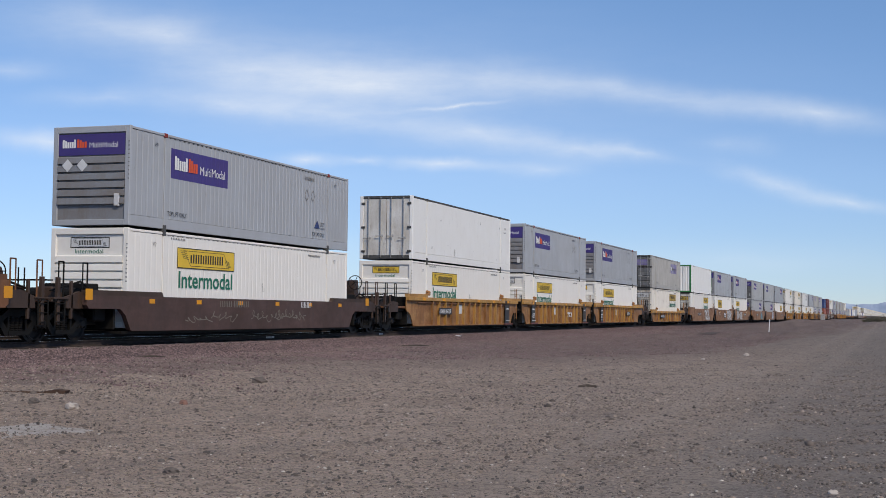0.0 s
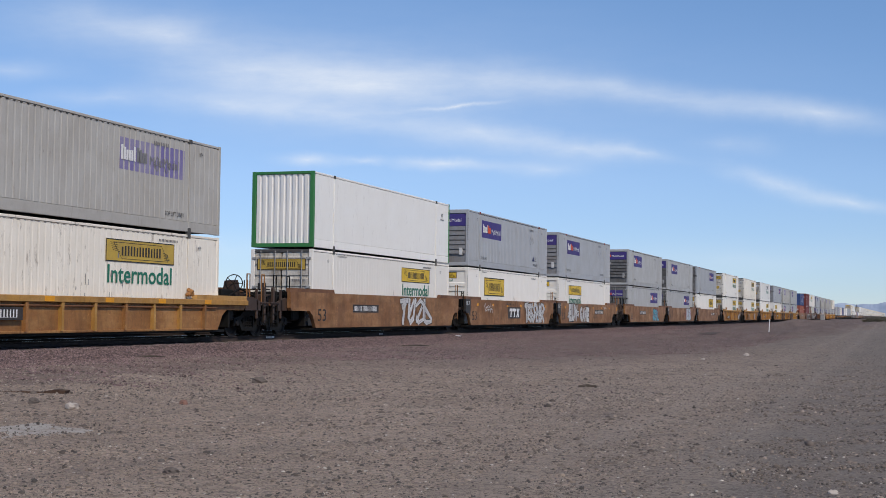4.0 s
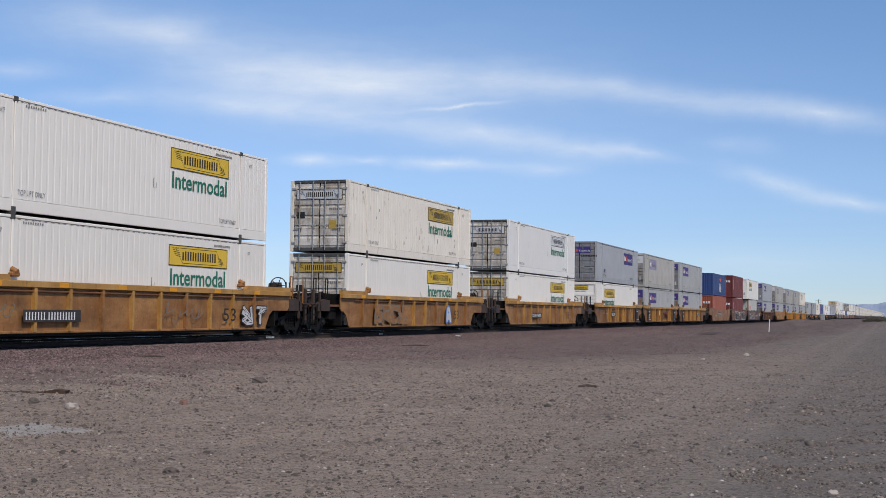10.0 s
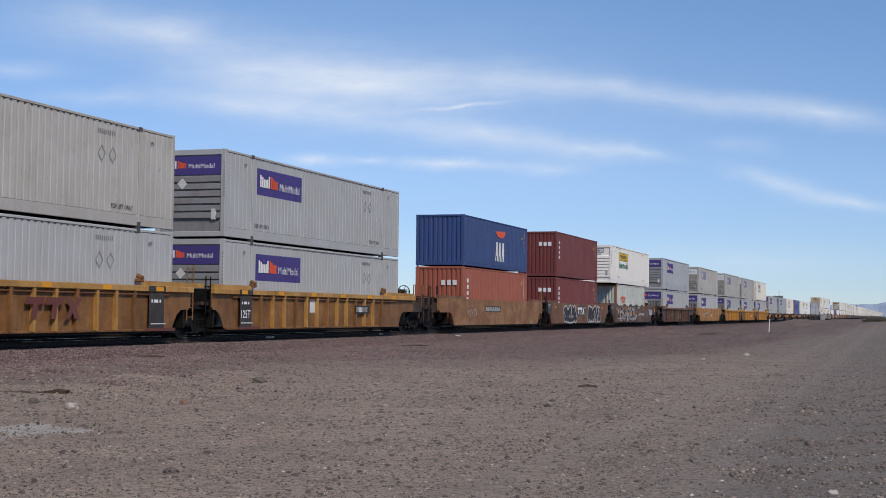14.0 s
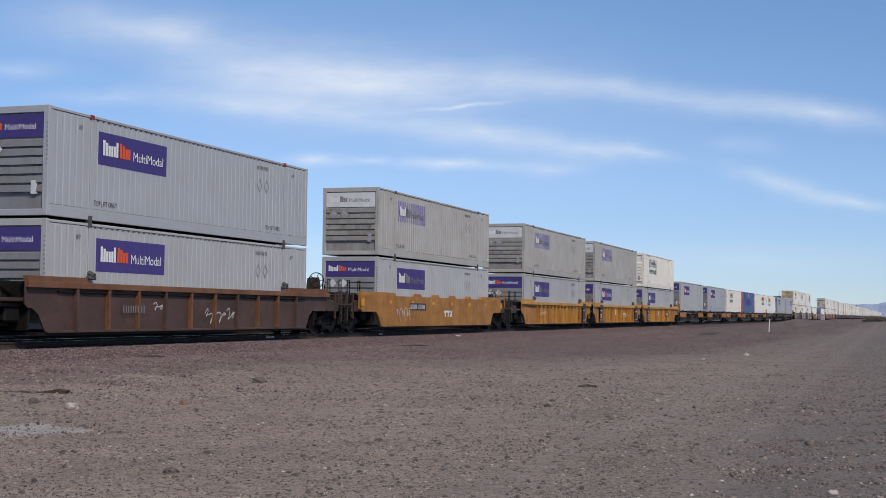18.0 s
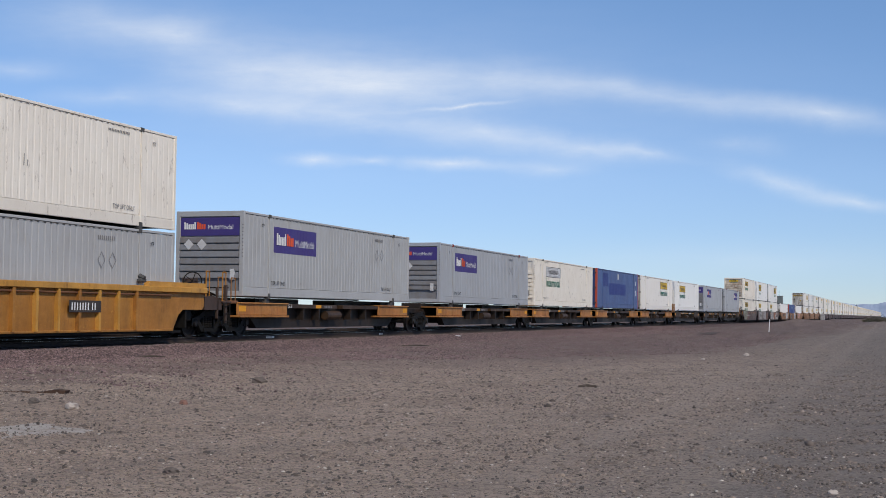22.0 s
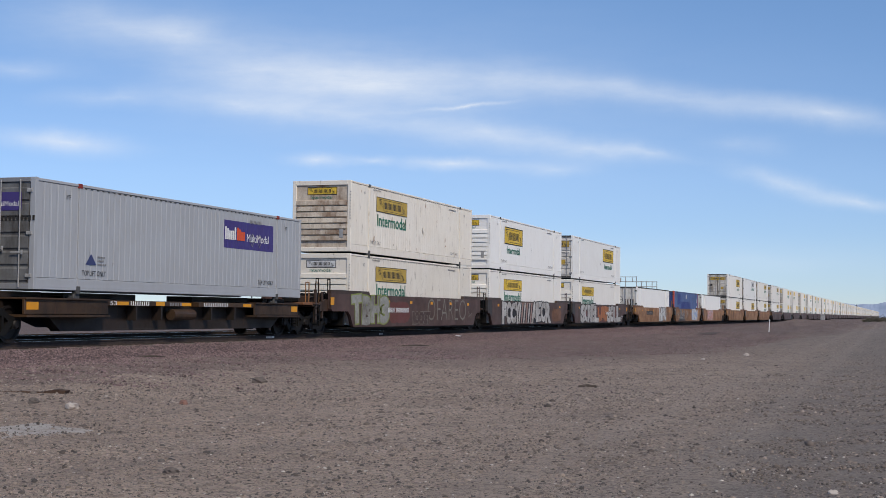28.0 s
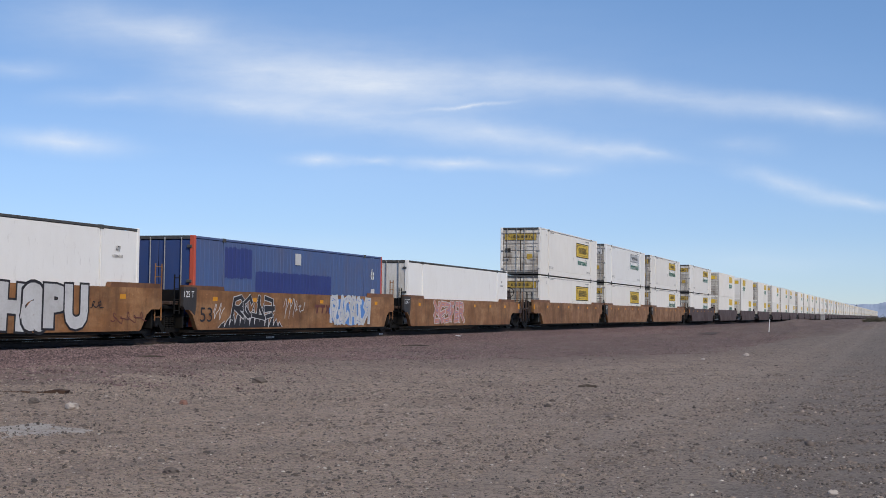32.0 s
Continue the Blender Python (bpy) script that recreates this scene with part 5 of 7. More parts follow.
# Each unit: where its load begins at the start of the clip, the car, its ends, the upper and the lower container.
UNITS = [
    (10.0, "smooth", CARRUST, "end", "end", "fn", "hn"),
    (33.51, "smooth", CARBROWN, "end", "end", "fn", "hw"),
    (57.22, "ribbed", TTXORANGE, "end", "art", "rw", "hn"),
    (76.57, "ribbed", TTXORANGE, "art", "art", "fn", "hw"),
    (96.00, "ribbed", TTXORANGE, "art", "end", "fn", "hn"),
    (119.40, "ribbed", TTXORANGE, "end", "end", "od", "cd"),
    (142.91, "smooth", TTXTAN, "end", "art", "gw", "hd"),
    (162.17, "smooth", TTXTAN, "art", "art", "fn", "hf"),
    (181.45, "smooth", TTXTAN, "art", "end", "fn", "hn"),
    (205.00, "smooth", TTXTAN, "end", "art", "fk", "fg"),
    (224.40, "smooth", TTXTAN, "art", "art", "fk", "fg"),
    (243.81, "smooth", TTXTAN, "art", "end", "fd", "he"),
    (267.15, "ribbed", TTXORANGE, "end", "end", "hd", "hd"),
    (290.68, "ribbed", TTXORANGE, "end", "end", "cd", "hd"),
    (314.08, "ribbed", TTXORANGE, "end", "end", "sd", "hd"),
    (337.26, "ribbed", TTXDULL, "end", "art", "fc", "hn"),
    (356.65, "ribbed", TTXDULL, "art", "art", "on", "fp"),
    (376.06, "ribbed", TTXDULL, "art", "end", "fp", "fp"),
    (399.60, "smooth", TTXTAN, "end", "art", "nv", "rd"),
    (419.05, "smooth", CARRUST, "art", "art", "mr", "mr"),
    (438.48, "smooth", CARMAROON, "art", "end", "hw", "oc"),
    (461.93, "ribbed", CARBROWN, "end", "end", "fn", "fp"),
    (485.35, "smooth", TTXYELLOW, "end", "end", "on", "pn"),
    (508.80, "ribbed", TTXYELLOW, "end", "art", "on", "pn"),
    (528.14, "ribbed", TTXYELLOW, "art", "art", "on", "fp"),
    (547.58, "ribbed", TTXYELLOW, "art", "end", "cn", "pn"),
    (568.27, "spine", None, "end", 2.0, "fp", ""),
    (588.71, "spine", None, 0, 0.5, "fn", ""),
    (606.40, "spine", None, 0, 0.5, "cn", ""),
    (624.10, "spine", None, 0, 0.5, "bl", ""),
    (641.85, "spine", None, 0, "end", "hd", ""),
    (660.00, "spine", None, "end", 2.1, "sw", ""),
    (680.68, "spine", None, 0, 0.7, "fn", ""),
    (699.05, "spine", None, 0, "end", "fd", ""),
    (719.91, "smooth", CARBROWN, "end", "art", "cr", "co"),
    (739.31, "smooth", CARBROWN, "art", "art", "sn", "hn"),
    (758.80, "smooth", CARBROWN, "art", "end", "se", "hn"),
    (782.45, "smooth", TTXTAN, "end", "art", "", "rw"),
    (801.80, "smooth", TTXTAN, "art", "art", "", "bl"),
    (821.15, "smooth", TTXTAN, "art", "end", "", "rw"),
    (844.67, "smooth", TTXTAN, "end", "art", "he", "he"),
    (864.10, "smooth", TTXTAN, "art", "art", "sd", "he"),
    (883.60, "smooth", TTXTAN, "art", "end", "hd", "hd"),
    (907.00, "smooth", CARBROWN, "end", "end", "hd", "hd"),
]
CAR_LABEL = {TTXTAN: "tan-orange steel well car with worn paint", TTXORANGE: "orange ribbed steel well car, dusty and chipped", TTXDULL: "brown-orange ribbed steel well car, grimy",
             TTXYELLOW: "yellow-orange steel well car with light wear", CARBROWN: "dark brown steel well car, grimy",
             CARMAROON: "maroon-brown steel well car covered in spray paint",
             CARRUST: "rusty brown steel well car covered in spray paint"}
CARS, LOADS = [], {}
LOW_SIDED = {1: 1.25, 5: 1.21, 37: 1.50, 38: 1.50, 39: 1.50}   # tops of the sides that differ


def build_train():
    for s, style, mat, lead, rear, upper, lower in UNITS:
        if style == "spine":
            car = put(spine_car("low black and orange spine car on the rails", lead, rear, len(CARS) > 30), s)
            LOADS[len(CARS), LOW] = load(upper, s, ON_SPINE, KINDS[upper])
        else:
            boards = style == "ribbed" and "art" in (lead, rear)
            car = put(well_car(CAR_LABEL[mat], style, mat, lead, rear, boards, top=LOW_SIDED.get(len(CARS), 1.57), high=0.20 if len(CARS) == 1 else 0.33, reflect=not (mat == TTXTAN and len(CARS) < 20 and len(CARS) not in (7, 8) or len(CARS) in (21, 23, 24, 25))), s)
            for kind, z in ((lower, LOW), (upper, HIGH)):
                if kind:
                    short = kind in ("nv", "rd", "mr", "oc")
                    LOADS[len(CARS), z] = load(kind, s + (FORTY if short else 0.0), z, KINDS[kind])
        CARS.append(car)


def mark_cars():
    """The writing and spray paint that sets the cars apart."""
    c = CARS
    number_board(c[1], 5.2, 0.98, w=2.3, board=False, ink=SPRAYDULL)
    number_board(c[1], 11.4, 1.00, w=1.2, board=False, ink=LETTERWHITE)
    for x, w, h, seed in ((3.0, 1.6, 0.25, 3), (4.6, 1.9, 0.42, 91), (7.4, 2.2, 0.46, 92), (9.4, 1.6, 0.50, 93), (10.8, 1.0, 0.40, 94)):
        scribble(c[1], x, 0.46, w, h, seed, SPRAYDULL)
    number_board(c[2], 3.2, 0.78, -1.52, 1.9)
    block_mark(c[3], 9.6, 0.62, -1.53, False)
    number_board(c[4], 10.6, 0.78, -1.52, 1.6)
    number_board(c[5], 3.4, 0.58, -1.52, 2.2)
    for i in (2, 3, 4, 16, 17, 24, 25):
        part("sticker", plate(0.5, 0.46), PANELWHITE, c[i], at=on_side(6.6, -1.408, 0.82))
    for i in (6, 7, 8, 9, 10, 11, 20, 38):
        part("writing", lettering("53", 0.78, 0.46), SPRAYBLACK, c[i], at=on_side(0.08, -1.510, 0.50))
    for i in (3, 4, 13, 14, 15, 23, 24):
        part("writing", lettering("53", 0.70, 0.42), SPRAYBLACK, c[i], at=on_side(12.95, -1.5185, 0.56))
    number_board(c[6], 3.5, 0.84)
    wild_piece(c[6], 8.8, 12.9, 0.28, 1.54, 4, SPRAYWHITE, SPRAYBLACK, "tall white sprayed letters", 11, SPRAYSHADE, rim=0.03)
    block_mark(c[7], 6.75, 0.58, size=1.6)
    scribble(c[7], 2.2, 0.95, 1.5, 0.50, 5, SPRAYWHITE)
    scribble(c[7], 2.3, 0.78, 1.4, 0.45, 55, SPRAYWHITE)
    scribble(c[7], 6.2, 1.25, 1.7, 0.28, 56, ENDBROWN)
    wild_piece(c[7], 10.4, 14.6, 0.30, 1.55, 7, SPRAYWHITE, SPRAYBLACK, "wide crowded white sprayed letters with black rims", 12, SPRAYSHADE, fat=0.13, over=1.5)
    letter_piece(c[8], 2.15, 4.30, 0.36, 1.55, "EUW", SPRAYWHITE, SPRAYBLACK, "white sprayed letters with black rims", 13, over=1.3, shade=SPRAYSHADE)
    wild_piece(c[8], 1.65, 2.2, 0.62, 1.12, 1, SPRAYWHITE, SPRAYBLACK, "small white sprayed bubble", 61)
    wild_piece(c[8], 4.3, 4.85, 0.62, 1.12, 1, SPRAYWHITE, SPRAYBLACK, "small white sprayed bubble", 62)
    letter_piece(c[8], 5.35, 8.0, 0.32, 1.36, "GAME", SPRAYWHITE, SPRAYBLACK, "white sprayed word with dark rims", 2, over=1.05, shade=SPRAYSHADE)
    scribble(c[8], 6.0, 1.30, 1.6, 0.24, 63, ENDBROWN)
    scribble(c[8], 9.3, 0.52, 1.2, 0.26, 64, ENDBROWN)
    scribble(c[8], 13.0, 1.22, 0.9, 0.2, 65, SPRAYWHITE)
    number_board(c[8], 10.0, 0.86, w=2.9)
    number_board(c[9], 4.1, 0.88)
    part("graffiti", blot(3.3, 1.15, 51), SPRAYRED, c[9], "red sprayed ground", at=on_side(10.05, -1.503, 0.30))
    wild_piece(c[9], 10.2, 13.2, 0.32, 1.40, 5, SPRAYTEAL, SPRAYBLACK, "teal sprayed letters on a red ground", 14, SPRAYWHITE)
    part("writing", lettering("A", 0.2, 0.25), SPRAYBLACK, c[9], at=on_side(7.4, -1.506, 0.95))
    part("graffiti", blot(3.9, 1.1, 53), SPRAYRED, c[10], "thin red sprayed haze", at=on_side(9.9, -1.5035, 0.40))
    letter_piece(c[10], 10.65, 13.5, 0.32, 1.52, "BUER", SPRAYCHALK, SPRAYBLACK, "pale blue and white sprayed letters with dark rims", 15, over=1.22, tilt=3, shade=SPRAYBLUE)
    block_mark(c[10], 8.5, 0.68, board=False, ink=OLDRED, size=1.15)
    scribble(c[10], 1.2, 0.85, 0.8, 0.5, 66, ENDBROWN)
    number_board(c[11], 10.3, 0.86)
    scribble(c[11], 14.6, 0.95, 0.8, 0.3, 6, SPRAYWHITE)
    part("writing", lettering("53", 0.86, 0.42), SPRAYBLACK, c[12], at=on_side(12.7, -1.5185, 0.52))
    number_board(c[12], 2.2, 0.52, -1.52, 2.5)
    scribble(c[12], 0.7, 0.62, 1.3, 0.5, 7, SPRAYDULL, -1.41)
    wild_piece(c[12], 14.0, 15.7, 0.36, 1.05, 2, SPRAYWHITE, SPRAYBLACK, "two small white sprayed shapes", 16, SPRAYBLACK, y=-1.52, over=0.95)
    scribble(c[12], 9.0, 0.45, 2.4, 0.7, 90, SPRAYDULL, -1.52)
    wild_piece(c[13], 2.4, 6.2, 0.36, 1.2, 4, TTXORANGE, SPRAYDULL, "faint sprayed letters in pale outline", 17, y=-1.52)
    graffiti(c[13], 11.8, 0.34, 0.6, 0.9, 18, 1, SPRAYWHITE, SPRAYBLUE, "small white and blue sprayed shape", y=-1.52)
    number_board(c[14], 4.3, 0.60, -1.52, 2.3)
    number_board(c[15], 4.2, 0.72, -1.52, 1.7)
    scribble(c[15], 1.9, 0.7, 1.5, 0.5, 8, SPRAYWHITE, -1.41)
    block_mark(c[16], 8.3, 0.50, -1.53, False, OLDRED, size=1.9)
    number_board(c[17], 10.8, 0.80, -1.52, 1.5)
    number_board(c[18], 5.2, 0.92)
    scribble(c[18], 2.0, 0.6, 1.6, 0.6, 9, SPRAYWHITE)
    block_mark(c[19], 6.85, 0.76, size=1.6)
    graffiti(c[19], 3.2, 0.30, 3.6, 1.14, 19, 5, SPRAYBLACK, SPRAYWHITE, "black sprayed letters with white rims")
    graffiti(c[19], 10.4, 0.30, 3.9, 1.14, 20, 6, SPRAYBLACK, SPRAYWHITE, "black sprayed letters with white rims")
    wild_piece(c[20], 2.3, 9.2, 0.34, 1.56, 7, SPRAYSILVER, SPRAYBLACK, "large smeared black and white sprayed letters", 21, SPRAYBLACK, fat=0.10, rim=0.11, over=1.45)
    part("paint_patch", blot(2.4, 0.30, 71), TTXTAN, c[20], "tan paint-over", at=on_side(3.3, -1.526, 1.24))
    part("paint_patch", blot(1.7, 0.34, 72), TTXTAN, c[20], "tan paint-over", at=on_side(7.6, -1.526, 0.82))
    scribble(c[20], 1.3, 1.0, 0.7, 0.4, 73, SPRAYWHITE)
    scribble(c[20], 1.3, 0.45, 1.0, 0.16, 74, SPRAYWHITE)
    scribble(c[20], 9.6, 1.28, 1.2, 0.24, 75, SPRAYWHITE)
    for x in (1.4, 5.0, 7.6):
        part("reflector", plate(0.48, 0.18), REFLECT, c[20], at=on_side(x, -1.532, 0.86 if x > 2 else 0.95))
    number_board(c[20], 10.2, 0.80, board=False)
    letter_piece(c[20], 15.2, 16.4, 0.86, 1.30, "FLEKS", SPRAYCHALK, SPRAYBLUE, "small blue and white sprayed word", 76, over=1.0)
    number_board(c[21], 3.4, 0.78, -1.52, 1.5, False, LETTERGREY)
    scribble(c[21], 5.2, 0.72, 0.7, 0.45, 22, SPRAYWHITE, -1.41)
    scribble(c[21], 8.3, 0.4, 2.2, 0.6, 23, SPRAYWHITE, -1.41)
    scribble(c[22], 1.7, 0.42, 1.9, 0.9, 24, SPRAYWHITE)
    number_board(c[22], 3.4, 0.96, w=2.2)
    block_mark(c[22], 8.0, 0.62, board=False)
    number_board(c[23], 3.1, 0.80, -1.52, 1.5, False)
    block_mark(c[24], 9.2, 0.62, -1.53, False)
    number_board(c[25], 10.4, 0.78, -1.52, 1.5)
    part("graffiti", blot(2.9, 1.0, 41), OLDRED, c[34], "faded red sprayed ground", at=on_side(3.7, -1.503, 0.36))
    letter_piece(c[34], -0.2, 3.9, 0.34, 1.54, "TBH3", SPRAYDUSK, SPRAYGREEN, "grey sprayed letters with yellow-green rims", 25, over=1.05)
    number_board(c[34], 3.75, 0.86, y=-1.522, board=False)
    tag_word(c[34], 6.8, 0.34, 2.4, 0.56, "ROCKET", fill=CARBROWN, edge=SPRAYDULL)
    part("graffiti", lettering("OFAREO", 5.8, 1.02, -0.016), SPRAYDULL, c[34], "tall thin pale sprayed letters", at=on_side(8.85, -1.508, 0.50))
    scribble(c[34], 15.0, 0.5, 0.6, 0.5, 44, SPRAYDULL)
    part("graffiti", blot(9.9, 1.2, 42), SPRAYBLACK, c[35], "black sprayed ground of the letters", at=on_side(2.2, -1.503, 0.28))
    letter_piece(c[35], 1.85, 5.3, 0.28, 1.56, "POCY", SPRAYPALE, SPRAYBLACK, "huge pale sprayed letters along the side", 28, over=1.36, tilt=3)
    for i in range(6):
        part("sprayed_stripe", once("stripe", lambda: Shape().poly([(0, 0, 0), (0.26, 0, 0), (0.62, 1.2, 0), (0.30, 1.2, 0)], [(0, 1, 2, 3)]).mesh("stripe")), SPRAYPINK if i % 2 else SPRAYPALE, c[35], at=on_side(5.1 + 0.50 * i, -1.512, 0.30))
    letter_piece(c[35], 8.15, 12.5, 0.28, 1.56, "AEOR", SPRAYPALE, SPRAYBLACK, "huge pale sprayed letters along the side", 5, over=1.36, tilt=3)
    part("sprayed_ground", blot(2.6, 0.9, 81), CARRUST, c[35], at=on_side(12.9, -1.503, 0.34))
    part("graffiti", blot(13.0, 1.2, 43), OLDRED, c[36], "dark red sprayed ground of the letters", at=on_side(1.5, -1.503, 0.28))
    letter_piece(c[36], 1.6, 7.1, 0.28, 1.56, "SCREL", SPRAYPALE, SPRAYBLACK, "huge silver sprayed letters with black rims", 29, over=1.36, tilt=3)
    wild_piece(c[36], 7.0, 10.5, 0.28, 1.54, 3, SPRAYORANGE, SPRAYBLACK, "rust-orange sprayed letters", 30, fat=0.2, over=1.5)
    letter_piece(c[36], 10.3, 15.1, 0.28, 1.54, "SOUL", SPRAYSILVER, ENDBROWN, "huge silver-grey sprayed letters", 31, over=1.36, tilt=3)
    number_board(c[36], 9.7, 0.86, y=-1.524, board=False)
    scribble(c[36], 15.6, 0.45, 0.6, 0.4, 45, SPRAYWHITE)
    number_board(c[37], 3.05, 0.88, w=3.1, ink=LETTERGREY)
    letter_piece(c[37], 9.5, 13.2, 0.32, 1.56, "HaPU", SPRAYWHITE, SPRAYBLACK, "white sprayed word with double dark rims", 7, over=1.16, tilt=4)
    scribble(c[37], 13.4, 0.75, 0.6, 0.5, 46, SPRAYBLACK)
    scribble(c[37], 14.4, 0.40, 1.8, 0.45, 47, OLDRED)
    scribble(c[38], 0.9, 0.5, 0.7, 0.7, 48, SPRAYWHITE)
    flames(c[38], 1.3, 6.0, 0.30, 1.58, 13, 33, SPRAYBLACK, SPRAYWHITE)
    wild_piece(c[38], 2.2, 5.2, 0.55, 1.40, 4, SPRAYBLACK, SPRAYWHITE, "black sprayed letters with white rims", 34, fat=0.09, rim=0.03)
    scribble(c[38], 6.1, 0.55, 0.9, 0.85, 34, SPRAYWHITE)
    scribble(c[38], 7.0, 0.60, 0.8, 0.80, 35, SPRAYWHITE)
    block_mark(c[38], 8.6, 0.74, board=False, ink=OLDRED, size=1.1)
    part("graffiti", blot(4.0, 1.15, 52), SPRAYBLUE, c[38], "blue sprayed ground", at=on_side(10.1, -1.503, 0.30))
    wild_piece(c[38], 10.2, 14.2, 0.34, 1.52, 6, SPRAYWHITE, SPRAYCHALK, "crowded white sprayed letters on a blue haze", 35, SPRAYBLUE)
    wild_piece(c[39], 3.0, 7.6, 0.36, 1.46, 6, SPRAYSALMON, SPRAYWHITE, "salmon sprayed letters with white rims", 36, SPRAYBLUE)


def mark_loads():
    """What sets single containers apart: emblems, scuffs and stains."""
    for unit, z, x in ((1, HIGH, 12.9), (7, HIGH, 12.6), (15, HIGH, 2.4), (33, LOW, 2.3)):
        box, y = LOADS[unit, z], -HALF - 0.004
        badge = part("emblem", once("badge", lambda: Shape().poly([(0, 0, 0), (0.52, 0, 0), (0.34, 0.22, 0), (0.26, 0.30, 0), (0.17, 0.20, 0)], [(0, 1, 2, 3, 4)]).mesh("badge")), EMBLEM, box, "small dark blue emblem", at=on_side(x, y, 0.72))
        for k, w in enumerate((0.36, 0.30, 0.42)):
            part("writing", bars([w * 0.16] * 5, 0.045, w * 0.05), LETTERGREY, badge, at=(0.58, 0.20 - 0.10 * k, 0))
    rng = random.Random(8)
    for unit, z, x0, x1, n in ((5, LOW, 8.0, 12.6, 14), (3, LOW, 5.8, 8.5, 6), (13, HIGH, 2.0, 14.0, 12), (28, LOW, 1.0, 14.5, 10), (34, HIGH, 0.6, 15.0, 12), (30, LOW, 1.0, 14.5, 10), (2, HIGH, 2.0, 15.0, 9)):
        for k in range(n):
            w, h = rng.uniform(0.03, 0.09), rng.uniform(0.05, 0.26)
            blotch = Shape().poly([(0, 0, 0), (w, 0.1 * h, 0), (w * 0.8, h, 0), (w * 0.2, h * 0.9, 0)], [(0, 1, 2, 3)])
            part("scuff", blotch, LETTERGREY if unit != 34 else RUSTPOST, LOADS[unit, z], at=on_side(rng.uniform(x0, x1), -HALF - 0.004, rng.choice((rng.uniform(0.35, 0.9), rng.uniform(0.4, 2.6)))))


def far_train():
    """The white double-stacked tail of the train, far down the line."""
    s, i = 930.5, 0
    first_car, first_door, first_nose = far_car("brown steel well car far down the line", CARBROWN), far_box(WHITE_DOOR, "door"), far_box(WHITE_NOSE, "nose")
    made = [False, False, False]
    while s < 2120:
        for n, (ob, z) in enumerate(((first_car, 0.0), (first_door, 0.36), (first_nose if i % 4 == 1 else first_door, 0.36 + TALL))):
            k = 0 if ob is first_car else (1 if ob is first_door else 2)
            put(copy_thing(ob, Matrix()) if made[k] else ob, s, z)
            made[k] = True
        i += 1
        s += 23.5 if i % 3 == 0 or i < 4 else 19.4


def motions():
    """The train rolls by, slowing a little."""
    times = [2.0 * k for k in range(17)]
    for ob, s, z in TRAIN:
        walk(ob, [(t, pose(s - 24.1846 * t + 0.00922 * t * t, TRACK_Y, RAIL + z)) for t in times])
    right = STAND.to_3x3() @ Vector((1, 0, 0))
    for cloud, speed in CLOUDS:
        walk(cloud, [(t, Matrix.Translation(right * speed * t) @ CLOUD_STAND) for t in (0.0, 16.0, 32.0)])

# ---- ground ----
def ground_height(x, y):
    """The lie of the land: level near the camera, rising a little towards the track."""
    z = 0.22 * np.clip((y - 9.0) / 9.0, 0, 1) ** 1.5
    z = z - 0.22 * np.clip((y - 26.0) / 10.0, 0, 1)
    z = z + 0.10 * np.exp(-((x - 95) / 22) ** 2 - ((y - 14.5) / 2.6) ** 2)
    z = z + 0.75 * np.exp(-((x - 330) / 90) ** 2 - ((y - 13.5) / 4.0) ** 2)
    z = z + 0.5 * np.exp(-((x - 320) / 40) ** 2 - ((y - 4.0) / 3.5) ** 2)
    bank = np.clip((y + 0.037 * x - 9.9) / 1.6, 0, 1) * np.clip((x - 70) / 30, 0, 1) * np.clip((18.0 - y) / 4.0, 0, 1) * np.clip((420 - x) / 200, 0, 1)
    z = z + bank * (0.22 + 0.09 * np.sin(0.19 * x + 0.8 * y) + 0.07 * np.sin(0.47 * x - 0.6 * y + 1.0))
    z = z + 0.60 * np.exp(-((x - 215) / 36) ** 2 - ((y - 15.2) / 2.6) ** 2)
    return z


def roughness(x, y):
    return (0.016 * np.sin(1.9 * x + 1.3 * np.sin(0.7 * y)) * np.sin(1.4 * y + 0.9 * np.sin(0.9 * x))
            + 0.010 * np.sin(4.3 * x + 2.0 * np.sin(2.1 * y)) * np.sin(3.7 * y + 1.1))


def grid_mesh(name, xs, ys, height):
    gx, gy = np.meshgrid(xs, ys, indexing="ij")
    co = np.stack([gx, gy, height(gx, gy)], -1).reshape(-1, 3)
    i = np.arange(len(xs) * len(ys)).reshape(len(xs), len(ys))
    quads = np.stack([i[:-1, :-1], i[1:, :-1], i[1:, 1:], i[:-1, 1:]], -1).reshape(-1, 4)
    me = bpy.data.meshes.new(name)
    me.from_pydata(co.tolist(), [], quads.tolist())
    me.polygons.foreach_set("use_smooth", np.ones(len(quads), bool))
    return me


